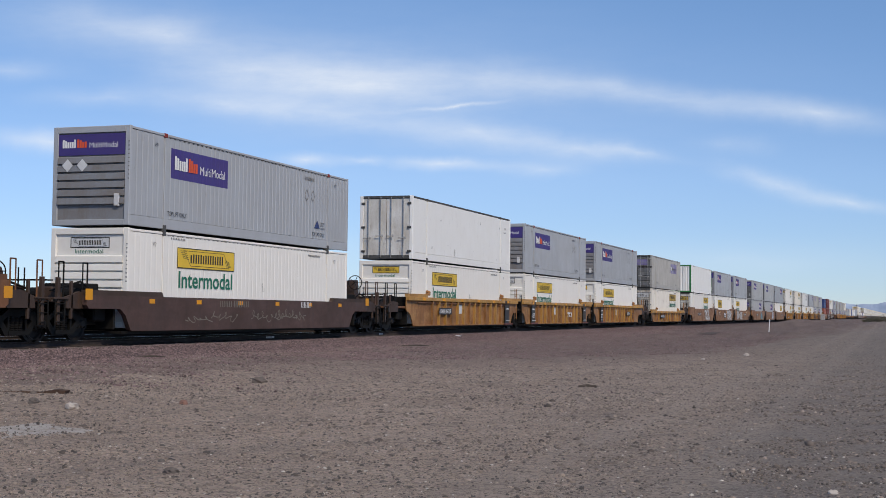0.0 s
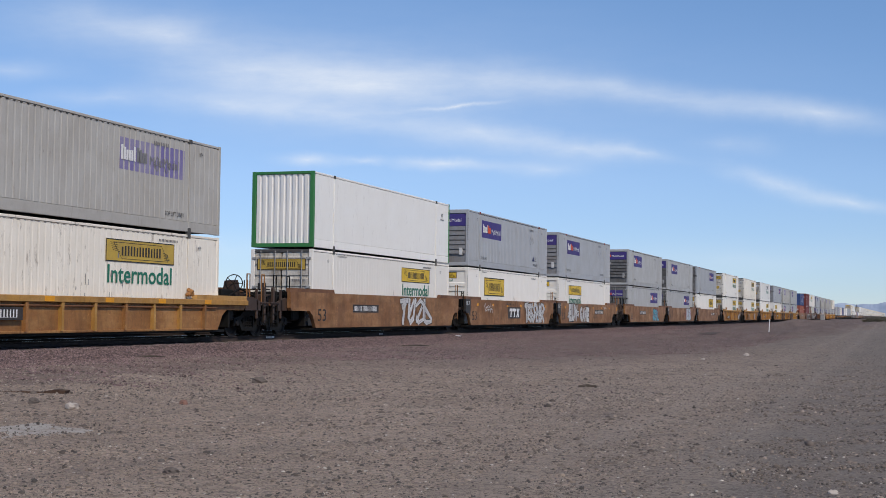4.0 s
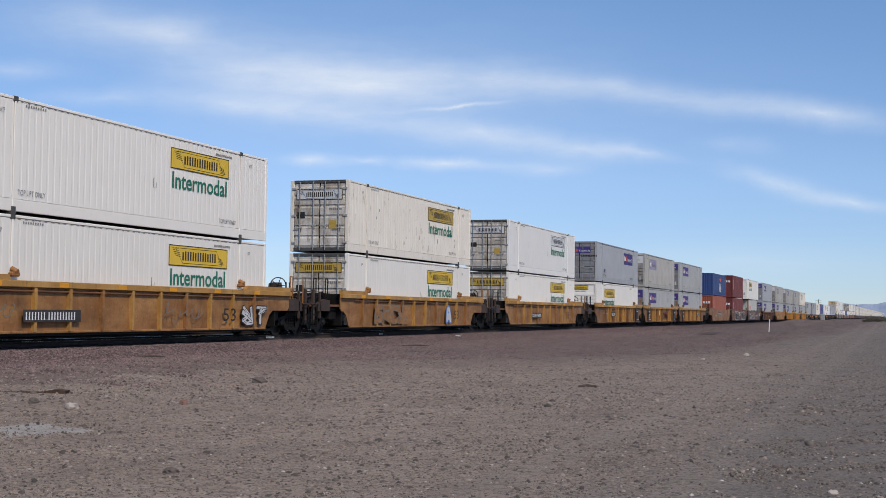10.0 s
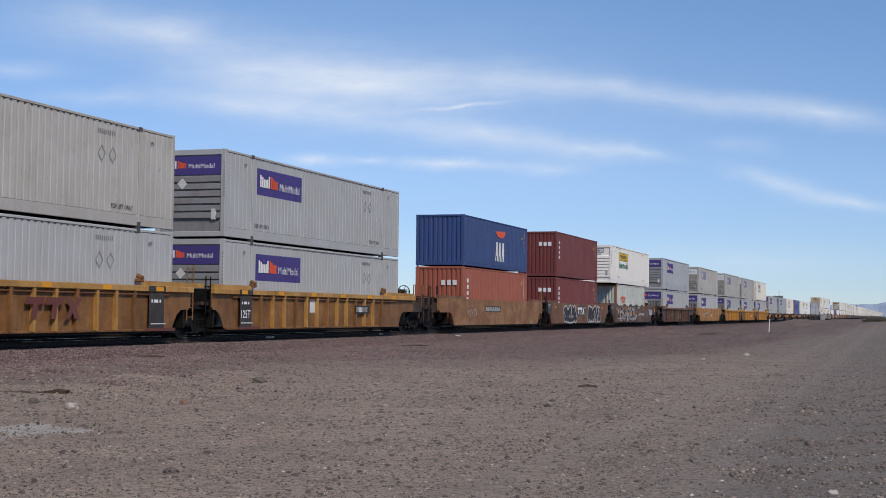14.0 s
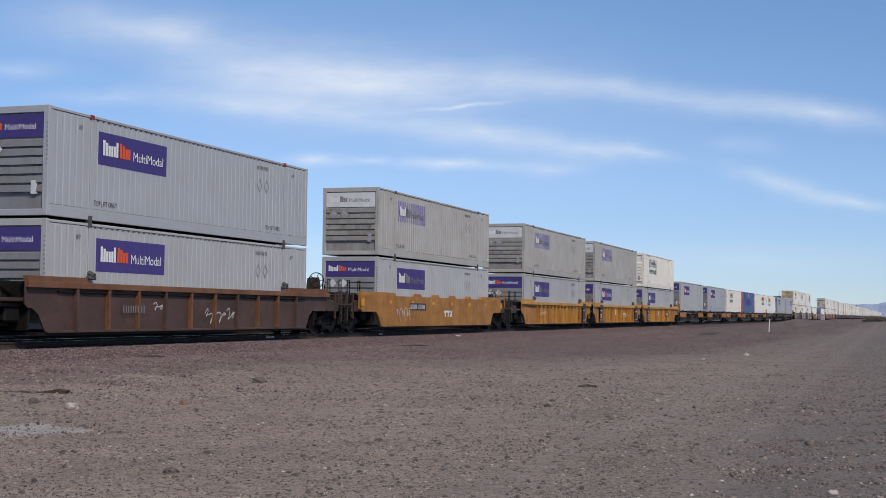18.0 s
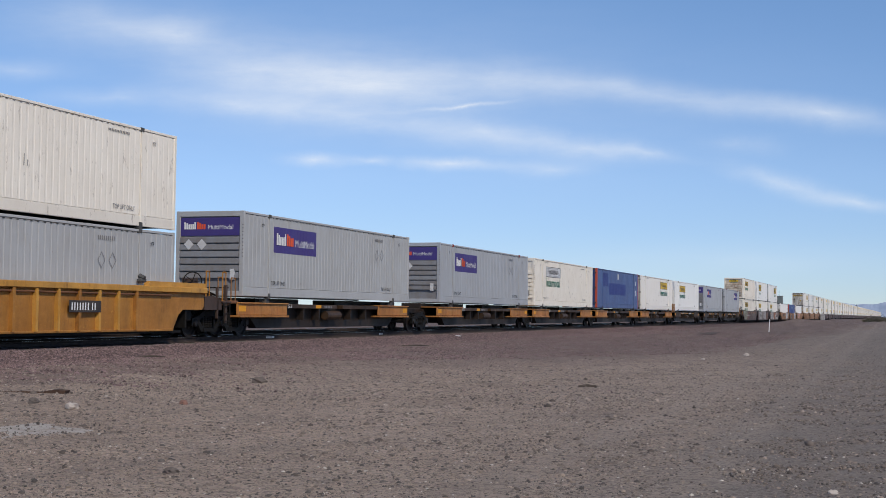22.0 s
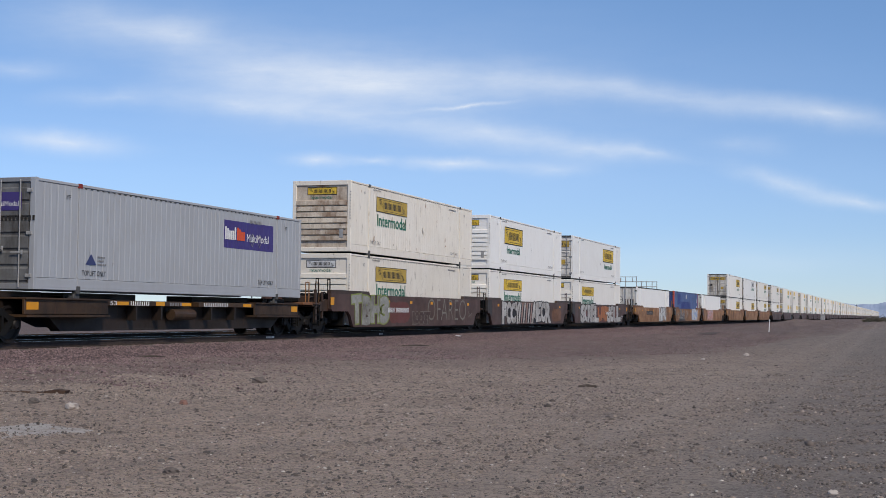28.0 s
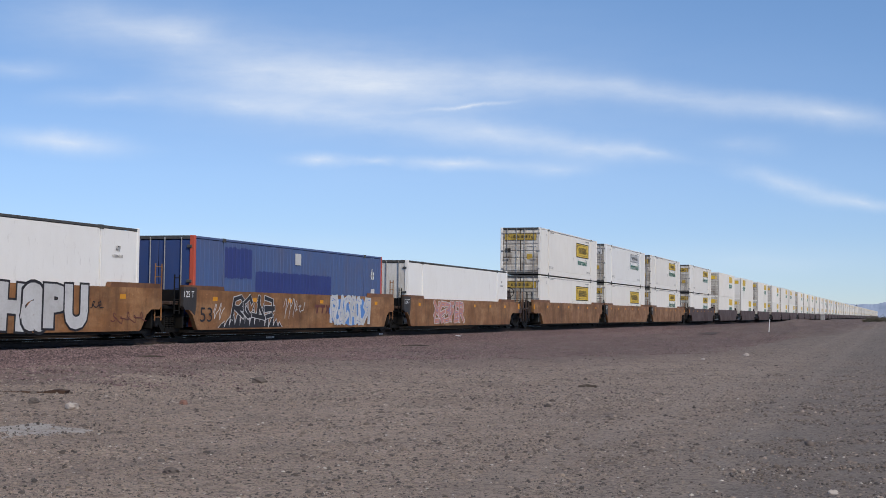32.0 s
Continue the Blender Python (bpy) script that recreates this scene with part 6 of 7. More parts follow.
def ground_material():
    n = Nodes("gravelly_desert_dirt")
    v = n.coord((1, 1, 1))
    dirt = n.mix(n.ramp(n.noise(v, 0.35, 5, 0.6), 0.35, 0.68), rgb(0.338, 0.259, 0.203), rgb(0.419, 0.328, 0.260))
    dirt = n.mix(n.math("MULTIPLY", n.ramp(n.noise(v, 3.2, 6, 0.7), 0.45, 0.7), 0.5), dirt, rgb(0.171, 0.135, 0.117))
    cell = n.add("TexVoronoi", Scale=26.0)
    n.link(v, cell.inputs["Vector"])
    shade = n.add("HueSaturation", Saturation=0.25)
    n.link(cell.outputs["Color"], shade.inputs["Color"])
    grit = n.ramp(n.noise(v, 38, 3, 0.7), 0.40, 0.62)
    dirt = n.mix(n.math("MULTIPLY", grit, 0.35), dirt, shade.outputs["Color"], "OVERLAY")
    sep = n.add("SeparateXYZ")
    n.link(v, sep.inputs[0])
    # maroon ballast spilt towards the track, with a ragged edge
    edge = n.math("ADD", sep.outputs["Y"], n.math("ADD", n.math("MULTIPLY", n.noise(v, 0.22, 4, 0.6), 4.0), n.math("MULTIPLY", n.noise(v, 6.0, 8, 0.8), 5.0)))
    red = n.ramp(n.math("MULTIPLY", edge, 0.05), 0.96, 1.22)
    dirt = n.mix(n.math("MULTIPLY", red, 0.8), dirt, rgb(0.167, 0.110, 0.101))
    # a spilt heap of ballast beyond the bend of the shoulder
    spill = n.add("Mapping", vector_type="TEXTURE")
    spill.inputs["Location"].default_value, spill.inputs["Scale"].default_value = (74, 13.5, 0), (80, 12.5, 1000)
    n.link(v, spill.inputs["Vector"])
    heap = n.add("TexGradient", gradient_type="QUADRATIC_SPHERE")
    n.link(spill.outputs[0], heap.inputs["Vector"])
    heaped = n.ramp(n.math("ADD", heap.outputs["Fac"], n.math("MULTIPLY", n.noise(v, 3.0, 8, 0.8), 0.40)), 0.32, 0.62)
    dirt = n.mix(n.math("MULTIPLY", heaped, 0.92), dirt, rgb(0.167, 0.113, 0.104))
    # darker, browner ground farther on
    farther = n.math("ADD", sep.outputs["X"], n.math("MULTIPLY", n.noise(v, 0.06, 5, 0.6), 120.0))
    dirt = n.mix(n.math("MULTIPLY", n.ramp(n.math("MULTIPLY", farther, 0.004), 0.32, 0.70), 0.94), dirt, rgb(0.135, 0.099, 0.083))
    # a pale swept road that bends away, and the reddish bank behind it
    bend = n.math("SUBTRACT", n.math("ADD", sep.outputs["Y"], n.math("MULTIPLY", sep.outputs["X"], 0.037)), 9.7)
    bend = n.math("ADD", bend, n.math("MULTIPLY", n.math("SUBTRACT", n.noise(n.coord((0.12, 0.5, 1)), 0.6, 6, 0.65), 0.5), 3.0))
    out = n.ramp(n.math("MULTIPLY", sep.outputs["X"], 0.01), 0.42, 0.75)
    swept = n.math("MULTIPLY", n.ramp(n.math("MULTIPLY", bend, 0.1), 0.0, 0.05, rgb(1, 1, 1), rgb(0, 0, 0)), out)
    dirt = n.mix(n.math("MULTIPLY", swept, 0.75), dirt, rgb(0.215, 0.175, 0.147))
    bank = n.math("MULTIPLY", n.ramp(n.math("MULTIPLY", bend, 0.1), 0.03, 0.12), out)
    ruddy = n.mix(n.ramp(n.noise(n.coord((0.10, 0.9, 1)), 0.8, 7, 0.7), 0.40, 0.62), rgb(0.105, 0.068, 0.060), rgb(0.200, 0.140, 0.120))
    dirt = n.mix(n.math("MULTIPLY", bank, 0.80), dirt, ruddy)
    # greyer gravel of the road along the line, darkest at its near edge
    lane = n.math("ADD", sep.outputs["Y"], n.math("MULTIPLY", n.math("SUBTRACT", n.noise(v, 0.25, 5, 0.65), 0.5), 7.0))
    dirt = n.mix(n.math("MULTIPLY", n.ramp(n.math("MULTIPLY", lane, 0.1), 0.20, 0.75, rgb(1, 1, 1), rgb(0, 0, 0)), 0.55), dirt, rgb(0.293, 0.243, 0.200))
    dirt = n.mix(n.math("MULTIPLY", n.ramp(n.math("MULTIPLY", lane, 0.1), 0.10, 0.36, rgb(1, 1, 1), rgb(0, 0, 0)), 0.75), dirt, rgb(0.176, 0.155, 0.137))
    # patches of denser dark gravel
    patch = n.ramp(n.noise(n.coord((0.55, 1.0, 1.0)), 0.75, 7, 0.70), 0.50, 0.66)
    dirt = n.mix(n.math("MULTIPLY", patch, 0.42), dirt, rgb(0.135, 0.112, 0.100))
    # two wheel tracks of finer, paler dust along the road
    for shift in (0.0, 1.65):
        line = n.math("SUBTRACT", sep.outputs["Y"], n.math("ADD", n.math("MULTIPLY", sep.outputs["X"], 0.009), 1.72 + shift))
        line = n.math("ADD", line, n.math("MULTIPLY", n.math("SUBTRACT", n.noise(v, 0.5, 5, 0.6), 0.5), 0.7))
        rut = n.ramp(n.math("ABSOLUTE", line), 0.05, 0.42, rgb(1, 1, 1), rgb(0, 0, 0))
        dirt = n.mix(n.math("MULTIPLY", rut, 0.32), dirt, rgb(0.315, 0.265, 0.222))
    # grains; the dark cells also stand in for the shadows of small stones
    for scale, depth in ((22.0, 0.52), (48.0, 0.50)):
        grain = n.add("TexVoronoi", Scale=scale)
        n.link(v, grain.inputs["Vector"])
        gsep = n.add("SeparateColor")
        n.link(grain.outputs["Color"], gsep.inputs[0])
        lump = n.math("MULTIPLY", n.ramp(gsep.outputs[0], 0.66, 0.88), depth)
        dirt = n.mix(lump, dirt, rgb(0.077, 0.061, 0.054))
        bright = n.math("MULTIPLY", n.ramp(gsep.outputs[1], 0.90, 0.99), depth * 0.7)
        dirt = n.mix(bright, dirt, rgb(0.396, 0.333, 0.279))
    height = n.math("ADD", n.noise(v, 15.0, 8, 0.75), n.math("MULTIPLY", n.noise(v, 45.0, 4, 0.7), 0.5))
    for scale, gain in ((34.0, 0.7),):
        knob = n.add("TexVoronoi", Scale=scale)
        n.link(v, knob.inputs["Vector"])
        height = n.math("SUBTRACT", height, n.math("MULTIPLY", knob.outputs["Distance"], gain))
    n.bump(height, 0.85, 0.022)
    return n.done(dirt, 0.95)


def stone_material(name, dark, light, warm=0.15):
    n = Nodes(name)
    geo = n.add("NewGeometry")
    col = n.ramp(geo.outputs["Random Per Island"], 0.0, 1.0, rgb(*dark), rgb(*light))
    col = n.mix(n.math("MULTIPLY", n.ramp(n.noise(n.coord(), 12, 3), 0.4, 0.6), warm), col, rgb(0.2, 0.13, 0.10))
    n.bump(n.noise(n.coord(), 40, 3), 0.4, 0.01)
    return n.done(col, 0.9)


def rock_template(rng, n_lat=2, n_lon=5):
    pts = [(0, 0, 1.0)]
    for i in range(1, n_lat):
        for j in range(n_lon):
            a, b = math.pi * i / n_lat, math.tau * (j + 0.5 * (i % 2)) / n_lon
            pts.append((math.sin(a) * math.cos(b), math.sin(a) * math.sin(b), math.cos(a)))
    pts.append((0, 0, -1.0))
    pts = np.array(pts) * rng.uniform(0.72, 1.12, (len(pts), 1))
    faces = [(0, 1 + j, 1 + (j + 1) % n_lon) for j in range(n_lon)]
    for i in range(n_lat - 2):
        for j in range(n_lon):
            a, b = 1 + i * n_lon + j, 1 + i * n_lon + (j + 1) % n_lon
            faces += [(a, a + n_lon, b + n_lon), (a, b + n_lon, b)]
    last = len(pts) - 1
    faces += [(last, last - n_lon + (j + 1) % n_lon, last - n_lon + j) for j in range(n_lon)]
    return pts, np.array(faces)


def scatter(name, label, places, sizes, material, rng, flat=0.6, rings=2):
    """Many loose stones in one mesh."""
    temps = [rock_template(rng, rings) for _ in range(6)]
    verts, faces, k = [], [], 0
    pick = rng.integers(0, 6, len(places))
    for t, (pts, fc) in enumerate(temps):
        sel = np.nonzero(pick == t)[0]
        if not len(sel):
            continue
        a = rng.uniform(0, math.tau, len(sel))
        sc = sizes[sel][:, None] * np.stack([rng.uniform(0.8, 1.3, len(sel)), rng.uniform(0.6, 1.0, len(sel)), np.full(len(sel), flat) * rng.uniform(0.7, 1.2, len(sel))], -1)
        p = pts[None] * sc[:, None, :]
        c, s = np.cos(a)[:, None], np.sin(a)[:, None]
        p = np.stack([p[..., 0] * c - p[..., 1] * s, p[..., 0] * s + p[..., 1] * c, p[..., 2]], -1) + places[sel][:, None, :]
        verts.append(p.reshape(-1, 3))
        faces.append((fc[None] + (np.arange(len(sel)) * len(pts))[:, None, None] + k).reshape(-1, 3))
        k += len(sel) * len(pts)
    me = bpy.data.meshes.new(name)
    me.from_pydata(np.concatenate(verts).tolist(), [], np.concatenate(faces).tolist())
    me.materials.append(material)
    if rings > 2:
        me.polygons.foreach_set("use_smooth", np.ones(len(me.polygons), bool))
    return tagged(new(name, me), label, "stones", kind="stuff")


def ballast_height(x, y):
    """The heaped bed of the track, across it."""
    a = np.abs(y - TRACK_Y)
    z = np.where(a < 1.75, RAIL - 0.20, RAIL - 0.20 - (a - 1.75) * 0.20)
    return z + 0.02 * np.sin(7.0 * x + 3 * np.sin(2.3 * y)) * np.sin(6.1 * y + 1.7 * x)


def lay_ground():
    xs = np.unique(np.round(np.concatenate([np.linspace(-4800, -60, 30), np.linspace(-60, 5, 30), np.arange(5, 70, 0.16), np.arange(70, 260, 1.2), np.geomspace(260, 4900, 50)]), 3))
    ys = np.unique(np.round(np.concatenate([-np.geomspace(4900, 12, 24), np.linspace(-12, 2, 12), np.arange(2, 27, 0.16), np.geomspace(27, 4900, 40)]), 3))

    def height(x, y):
        near = np.clip((320 - np.abs(x)) / 60, 0, 1) * np.clip((60 - np.abs(y)) / 20, 0, 1)
        return ground_height(x, y) + roughness(x, y) * near
    ob = new("ground", grid_mesh("ground", xs, ys, height))
    ob.data.materials.append(ground_material())
    tagged(ob, "brown gravelly desert dirt, packed and dusty", "ground", kind="structure")
    bed_x = np.unique(np.concatenate([np.linspace(-1500, -20, 40), np.arange(-20, 110, 0.22), np.linspace(110, 400, 160), np.linspace(400, 3300, 60)]))
    bed_y = TRACK_Y + np.linspace(-3.6, 3.6, 37)
    bed = new("track_ballast", grid_mesh("track_ballast", bed_x, bed_y, ballast_height))
    n = Nodes("maroon_ballast_bed")
    v = n.coord()
    cell = n.add("TexVoronoi", Scale=22.0)
    n.link(v, cell.inputs["Vector"])
    tone = n.add("SeparateColor")
    n.link(cell.outputs["Color"], tone.inputs[0])
    col = n.mix(tone.outputs[0], rgb(0.040, 0.027, 0.027), rgb(0.205, 0.142, 0.137))
    n.bump(n.math("SUBTRACT", 1.0, cell.outputs["Distance"]), 1.0, 0.06)
    bed.data.materials.append(n.done(col, 0.95))
    tagged(bed, "maroon crushed-stone track bed", "ballast", kind="structure")
    rear_y = TRACK_Y + SPACING + np.linspace(-SPACING / 2 - 0.55, 3.6, 12)
    rear = new("rear_track_ballast", grid_mesh("rear_track_ballast", np.linspace(-1500, 3300, 400), rear_y, lambda x, y: ballast_height(x, np.maximum(y - SPACING, TRACK_Y - 1.6)) - 0.01))
    rear.data.materials.append(bed.data.materials[0])
    tagged(rear, "crushed-stone bed of the second track behind the train", "ballast", kind="structure")


def lay_track():
    profile = [(-0.07, 0.0), (0.07, 0.0), (0.065, 0.02), (0.012, 0.04), (0.010, 0.12), (0.035, 0.135), (0.036, 0.165), (0.028, 0.172), (-0.028, 0.172), (-0.036, 0.165), (-0.035, 0.135), (-0.010, 0.12), (-0.012, 0.04), (-0.065, 0.02)]
    for y in (TRACK_Y - 0.7525, TRACK_Y + 0.7525, TRACK_Y + SPACING - 0.7525, TRACK_Y + SPACING + 0.7525):
        me = Shape().prism([(y + a, RAIL - 0.172 + z) for a, z in profile], -1500, 3300, "x").mesh("rail")
        me.materials.append(RAILSIDE)
        me.materials.append(RAILHEAD)
        for p in me.polygons:
            if p.normal.z > 0.8 and p.center.z > RAIL - 0.02:
                p.material_index = 1
        rail = tagged(new("rail", me), "long steel rail with rusty sides and a polished head", "rail", kind="structure")
        if y < TRACK_Y:
            for x, w in ((43.6, 0.62), (54.6, 0.45)):
                part("paint_mark", plate(w, 0.07), PANELWHITE, rail, at=on_side(x, y - 0.016, RAIL - 0.115))
                part("paint_mark", bars([0.06] * 4, 0.05, 0.04), LETTERGREY, rail, at=on_side(x + 0.06, y - 0.020, RAIL - 0.105))
    n = Nodes("weathered_tie_wood")
    v = n.coord((1, 8, 8))
    tie_mat = n.done(n.mix(n.ramp(n.noise(v, 3, 6, 0.7), 0.3, 0.7), rgb(0.07, 0.058, 0.052), rgb(0.16, 0.135, 0.12)), 0.9)
    bed = bpy.data.objects["track_ballast"]
    tie = once("tie", lambda: Shape().bar(-0.115, 0.115, -1.37, 1.37, -0.10, 0.0, 0.012))
    clip = once("clip", lambda: Shape().bar(-0.10, 0.10, -0.16, 0.16, 0.0, 0.022, 0.006))
    for i in range(120):
        x = 14 + 0.56 * i
        part("tie", tie, tie_mat, bed, at=(x, TRACK_Y, RAIL - 0.178))
        part("tie_plate", clip, RAILSIDE, bed, at=(x, TRACK_Y - 0.7525, RAIL - 0.178))


def strew():
    rng = np.random.default_rng(7)
    grey = stone_material("mixed_desert_pebbles", (0.085, 0.070, 0.060), (0.36, 0.292, 0.242), 0.08)
    maroon = stone_material("maroon_ballast_stones", (0.040, 0.027, 0.029), (0.270, 0.188, 0.190))
    coarse = stone_material("coarse_mixed_gravel", (0.036, 0.031, 0.029), (0.37, 0.305, 0.262), 0.05)
    pale = stone_material("pale_quartz_pebbles", (0.40, 0.36, 0.32), (0.58, 0.53, 0.48), 0.05)
    clod = stone_material("brown_clods", (0.062, 0.052, 0.047), (0.25, 0.202, 0.172), 0.05)
    dark = stone_material("dark_basalt_pebbles", (0.045, 0.040, 0.038), (0.125, 0.108, 0.098), 0.03)

    def field(n, far, near=11.0):
        """Places in the wedge of ground before the camera, denser close by."""
        d = near * (far / near) ** rng.uniform(0, 1, n)
        a = rng.uniform(radians(-4), radians(41), n)
        x, y = d * np.cos(a), d * np.sin(a)
        keep = y < 19.2
        for shift in (0.0, 1.65):       # the wheels have swept two tracks
            keep &= (np.abs(y - 0.009 * x - 1.72 - shift) > 0.24) | (rng.uniform(0, 1, n) < 0.5)
        x, y = x[keep], y[keep]
        return np.stack([x, y, ground_height(x, y) + roughness(x, y)], -1)
    p = field(84000, 42)
    fine = scatter("grit", "fine grey-brown grit strewn over the dirt", p, rng.lognormal(-4.95, 0.42, len(p)).clip(0.004, 0.022), grey, rng, 0.75)
    fine.data.polygons.foreach_set("use_smooth", np.ones(len(fine.data.polygons), bool))
    p = field(11000, 60)
    scatter("pebbles", "grey-brown pebbles strewn over the dirt", p, rng.lognormal(-4.25, 0.42, len(p)).clip(0.008, 0.05), grey, rng, 0.65, 3)
    p = field(30000, 90)
    a, r = rng.uniform(0, math.tau, 170), rng.uniform(0, 1, 170) ** 0.6
    q = np.stack([14.2 + 1.3 * r * np.cos(a), 10.3 + 1.0 * r * np.sin(a)], -1)
    p = np.concatenate([p, np.column_stack([q, np.full(len(q), 0.03)])])
    scatter("dark_pebbles", "dark stones strewn over the dirt", p, rng.lognormal(-4.65, 0.50, len(p)).clip(0.004, 0.06), dark, rng, 0.7, 3)
    p = field(46000, 130, 14.0)
    clump = np.sin(0.55 * p[:, 0] + 1.3 * np.sin(0.9 * p[:, 1])) * np.sin(0.8 * p[:, 1] + 0.9 * np.sin(0.35 * p[:, 0]))
    p = p[clump + rng.uniform(-1.0, 1.0, len(p)) > -0.1]
    scatter("clods", "brown clods and stones on the dirt", p, rng.lognormal(-4.15, 0.50, len(p)).clip(0.008, 0.08), clod, rng, 0.62, 3)
    p = field(44000, 110, 22.0)
    scatter("coarse_gravel", "coarse brown gravel on the packed dirt", p, rng.lognormal(-3.95, 0.40, len(p)).clip(0.012, 0.06), coarse, rng, 0.75)
    p = field(3200, 90)
    scatter("pale_pebbles", "pale stones strewn over the dirt", p, rng.lognormal(-4.6, 0.40, len(p)), pale, rng, 0.7, 3)
    n = 72000
    x = 22 + 110 * rng.uniform(0, 1, n) ** 1.7
    y = rng.uniform(18.4, 21.5, n)
    z = np.maximum(ballast_height(x, y), ground_height(x, y))
    scatter("ballast_stones", "maroon crushed stones on the shoulder of the track", np.stack([x, y, z], -1), rng.uniform(0.014, 0.040, n), maroon, rng, 0.8)
    n = 26000
    x = 36 + 64 * rng.uniform(0, 1, n) ** 1.25
    y = 17.5 - rng.uniform(0, 1, n) ** 1.2 * np.clip((x - 30) * 0.42, 0, 10.5)
    scatter("spread_ballast", "maroon ballast spread over the dirt", np.stack([x, y, ground_height(x, y)], -1), rng.uniform(0.014, 0.042, n), maroon, rng, 0.75)
    n = 24000
    x = 22 + 110 * rng.uniform(0, 1, n) ** 1.6
    y = 18.5 - rng.exponential(2.2, n) - 1.5 * np.exp(-((x - 95) / 22) ** 2) * rng.uniform(0, 2, n)
    scatter("spilt_stones", "maroon stones spilt below the track", np.stack([x, y, ground_height(x, y)], -1), rng.lognormal(-3.85, 0.42, n).clip(0.008, 0.07), maroon, rng, 0.7)


def lone_things():
    rng = np.random.default_rng(3)

    def rock(x, y, size, mat, label, squash=0.7):
        pts, faces = rock_template(rng, 6, 10)
        pts = pts * np.array([1.15, 0.9, squash]) * size
        s = Shape().poly((pts + [0, 0, size * squash * 0.55]).tolist(), faces.tolist())
        ob = tagged(new("rock", coat(s.mesh("rock"), mat)), label, "rock", "lone rocks")
        ob.matrix_basis = pose(x, y, float(ground_height(np.array(x), np.array(y))) - 0.01, 0, 0, 40 * x)
    dull = stone_material("dull_brown_rock", (0.10, 0.085, 0.075), (0.13, 0.11, 0.10))
    pale = stone_material("pale_tan_rock", (0.42, 0.37, 0.33), (0.50, 0.45, 0.41))
    red = stone_material("reddish_rock", (0.20, 0.10, 0.08), (0.24, 0.13, 0.10))
    for x, y, size, mat, label in ((24.75, 12.4, 0.15, dull, "rounded grey-brown rock on the dirt"), (11.15, 6.48, 0.075, dull, "dark half-buried rock on the dirt"),
                                   (17.35, 11.8, 0.10, pale, "pale tan rock on the dirt"), (19.1, 10.9, 0.075, red, "reddish stone on the dirt"), (17.8, 12.8, 0.09, dull, "dark stone beside the pale patch"),
                                   (52.75, 5.64, 0.11, pale, "pale flat rock beside the dirt road"), (47.0, 6.5, 0.07, pale, "pale rock on the gravel"), (12.25, 0.57, 0.05, pale, "small pale stone on the grey gravel")):
        rock(x, y, size, mat, label)
    wood = steel("rusty_brown_scrap", (0.10, 0.062, 0.045), 0.9)
    grey_wood = steel("dry_grey_stick", (0.09, 0.075, 0.065), 0.95)
    scrap = thing("scrap_plank", "rust-brown splintered plank with a thin rod on the dirt", "debris", m=pose(19.5, 13.8, 0.07, 0, 0, -71))
    part("plank", Shape().prism([(-0.02, 0.0), (0.36, 0.0), (0.39, 0.07), (0.20, 0.09), (0.02, 0.06)], -0.14, 0.14), wood, scrap)
    part("rod", Shape().rod((-0.85, 0.05, 0.02), (-0.4, 0.0, 0.04), 0.014, 6).rod((-0.4, 0.0, 0.04), (0.0, 0.0, 0.03), 0.014, 6), wood, scrap)
    for x, y, l, turn in ((27.76, 6.24, 0.40, -60), (48.9, 17.8, 1.1, -50), (32.0, 19.3, 0.8, -50)):
        stick = Shape().rod((-l / 2, 0, 0.03), (0, 0.04, 0.05), 0.025, 6, 0.03).rod((0, 0.04, 0.05), (l / 2, 0, 0.035), 0.03, 6, 0.012)
        ob = tagged(new("stick", coat(stick.mesh("stick"), grey_wood)), "dry dark stick lying on the ground", "stick", "sticks")
        ob.matrix_basis = pose(x, y, float(ground_height(np.array(x), np.array(y))) - 0.01, 0, 0, turn)
    # a pale crust of dried silt
    n = Nodes("pale_silt_crust")
    v = n.coord()
    silt = n.mix(n.ramp(n.noise(v, 3.5, 7, 0.7), 0.38, 0.62), rgb(0.30, 0.262, 0.228), rgb(0.44, 0.410, 0.382))
    silt = n.mix(n.math("MULTIPLY", n.ramp(n.noise(v, 16, 5, 0.75), 0.55, 0.64), 0.6), silt, rgb(0.13, 0.108, 0.092))
    crust_mat = n.done(silt, 0.85)
    s, k, rough_edge = Shape(), 120, random.Random(5)
    ring = [(1.0 + 0.16 * math.sin(3 * a + 1) + 0.09 * math.sin(7 * a) + 0.07 * math.sin(17 * a + 2) + rough_edge.uniform(-0.06, 0.06)) for a in (math.tau * i / k for i in range(k))]
    pts = [(0, 0, 0.022)] + [(1.45 * r * g * math.cos(math.tau * i / k), 0.85 * r * g * math.sin(math.tau * i / k), h) for g, h in ((0.7, 0.016), (1.0, -0.03)) for i, r in enumerate(ring)]
    s.poly(pts, [(0, 1 + i, 1 + (i + 1) % k) for i in range(k)] + [(1 + i, 1 + k + i, 1 + k + (i + 1) % k, 1 + (i + 1) % k) for i in range(k)])
    crust = tagged(new("silt_patch", coat(s.mesh("silt_patch"), crust_mat)), "pale grey dried silt patch on the dirt", "silt patch", kind="structure")
    crust.matrix_basis = pose(14.25, 10.45, 0.006, 0, 0, 35)
    post = thing("marker_post", "slim white marker post beside the track", "post", m=pose(104.5, 9.49, float(ground_height(np.array(104.5), np.array(9.49))) - 0.03))
    part("pole", Shape().rod((0, 0, 0), (0.0, -0.04, 0.92), 0.034, 8), LETTERWHITE, post)
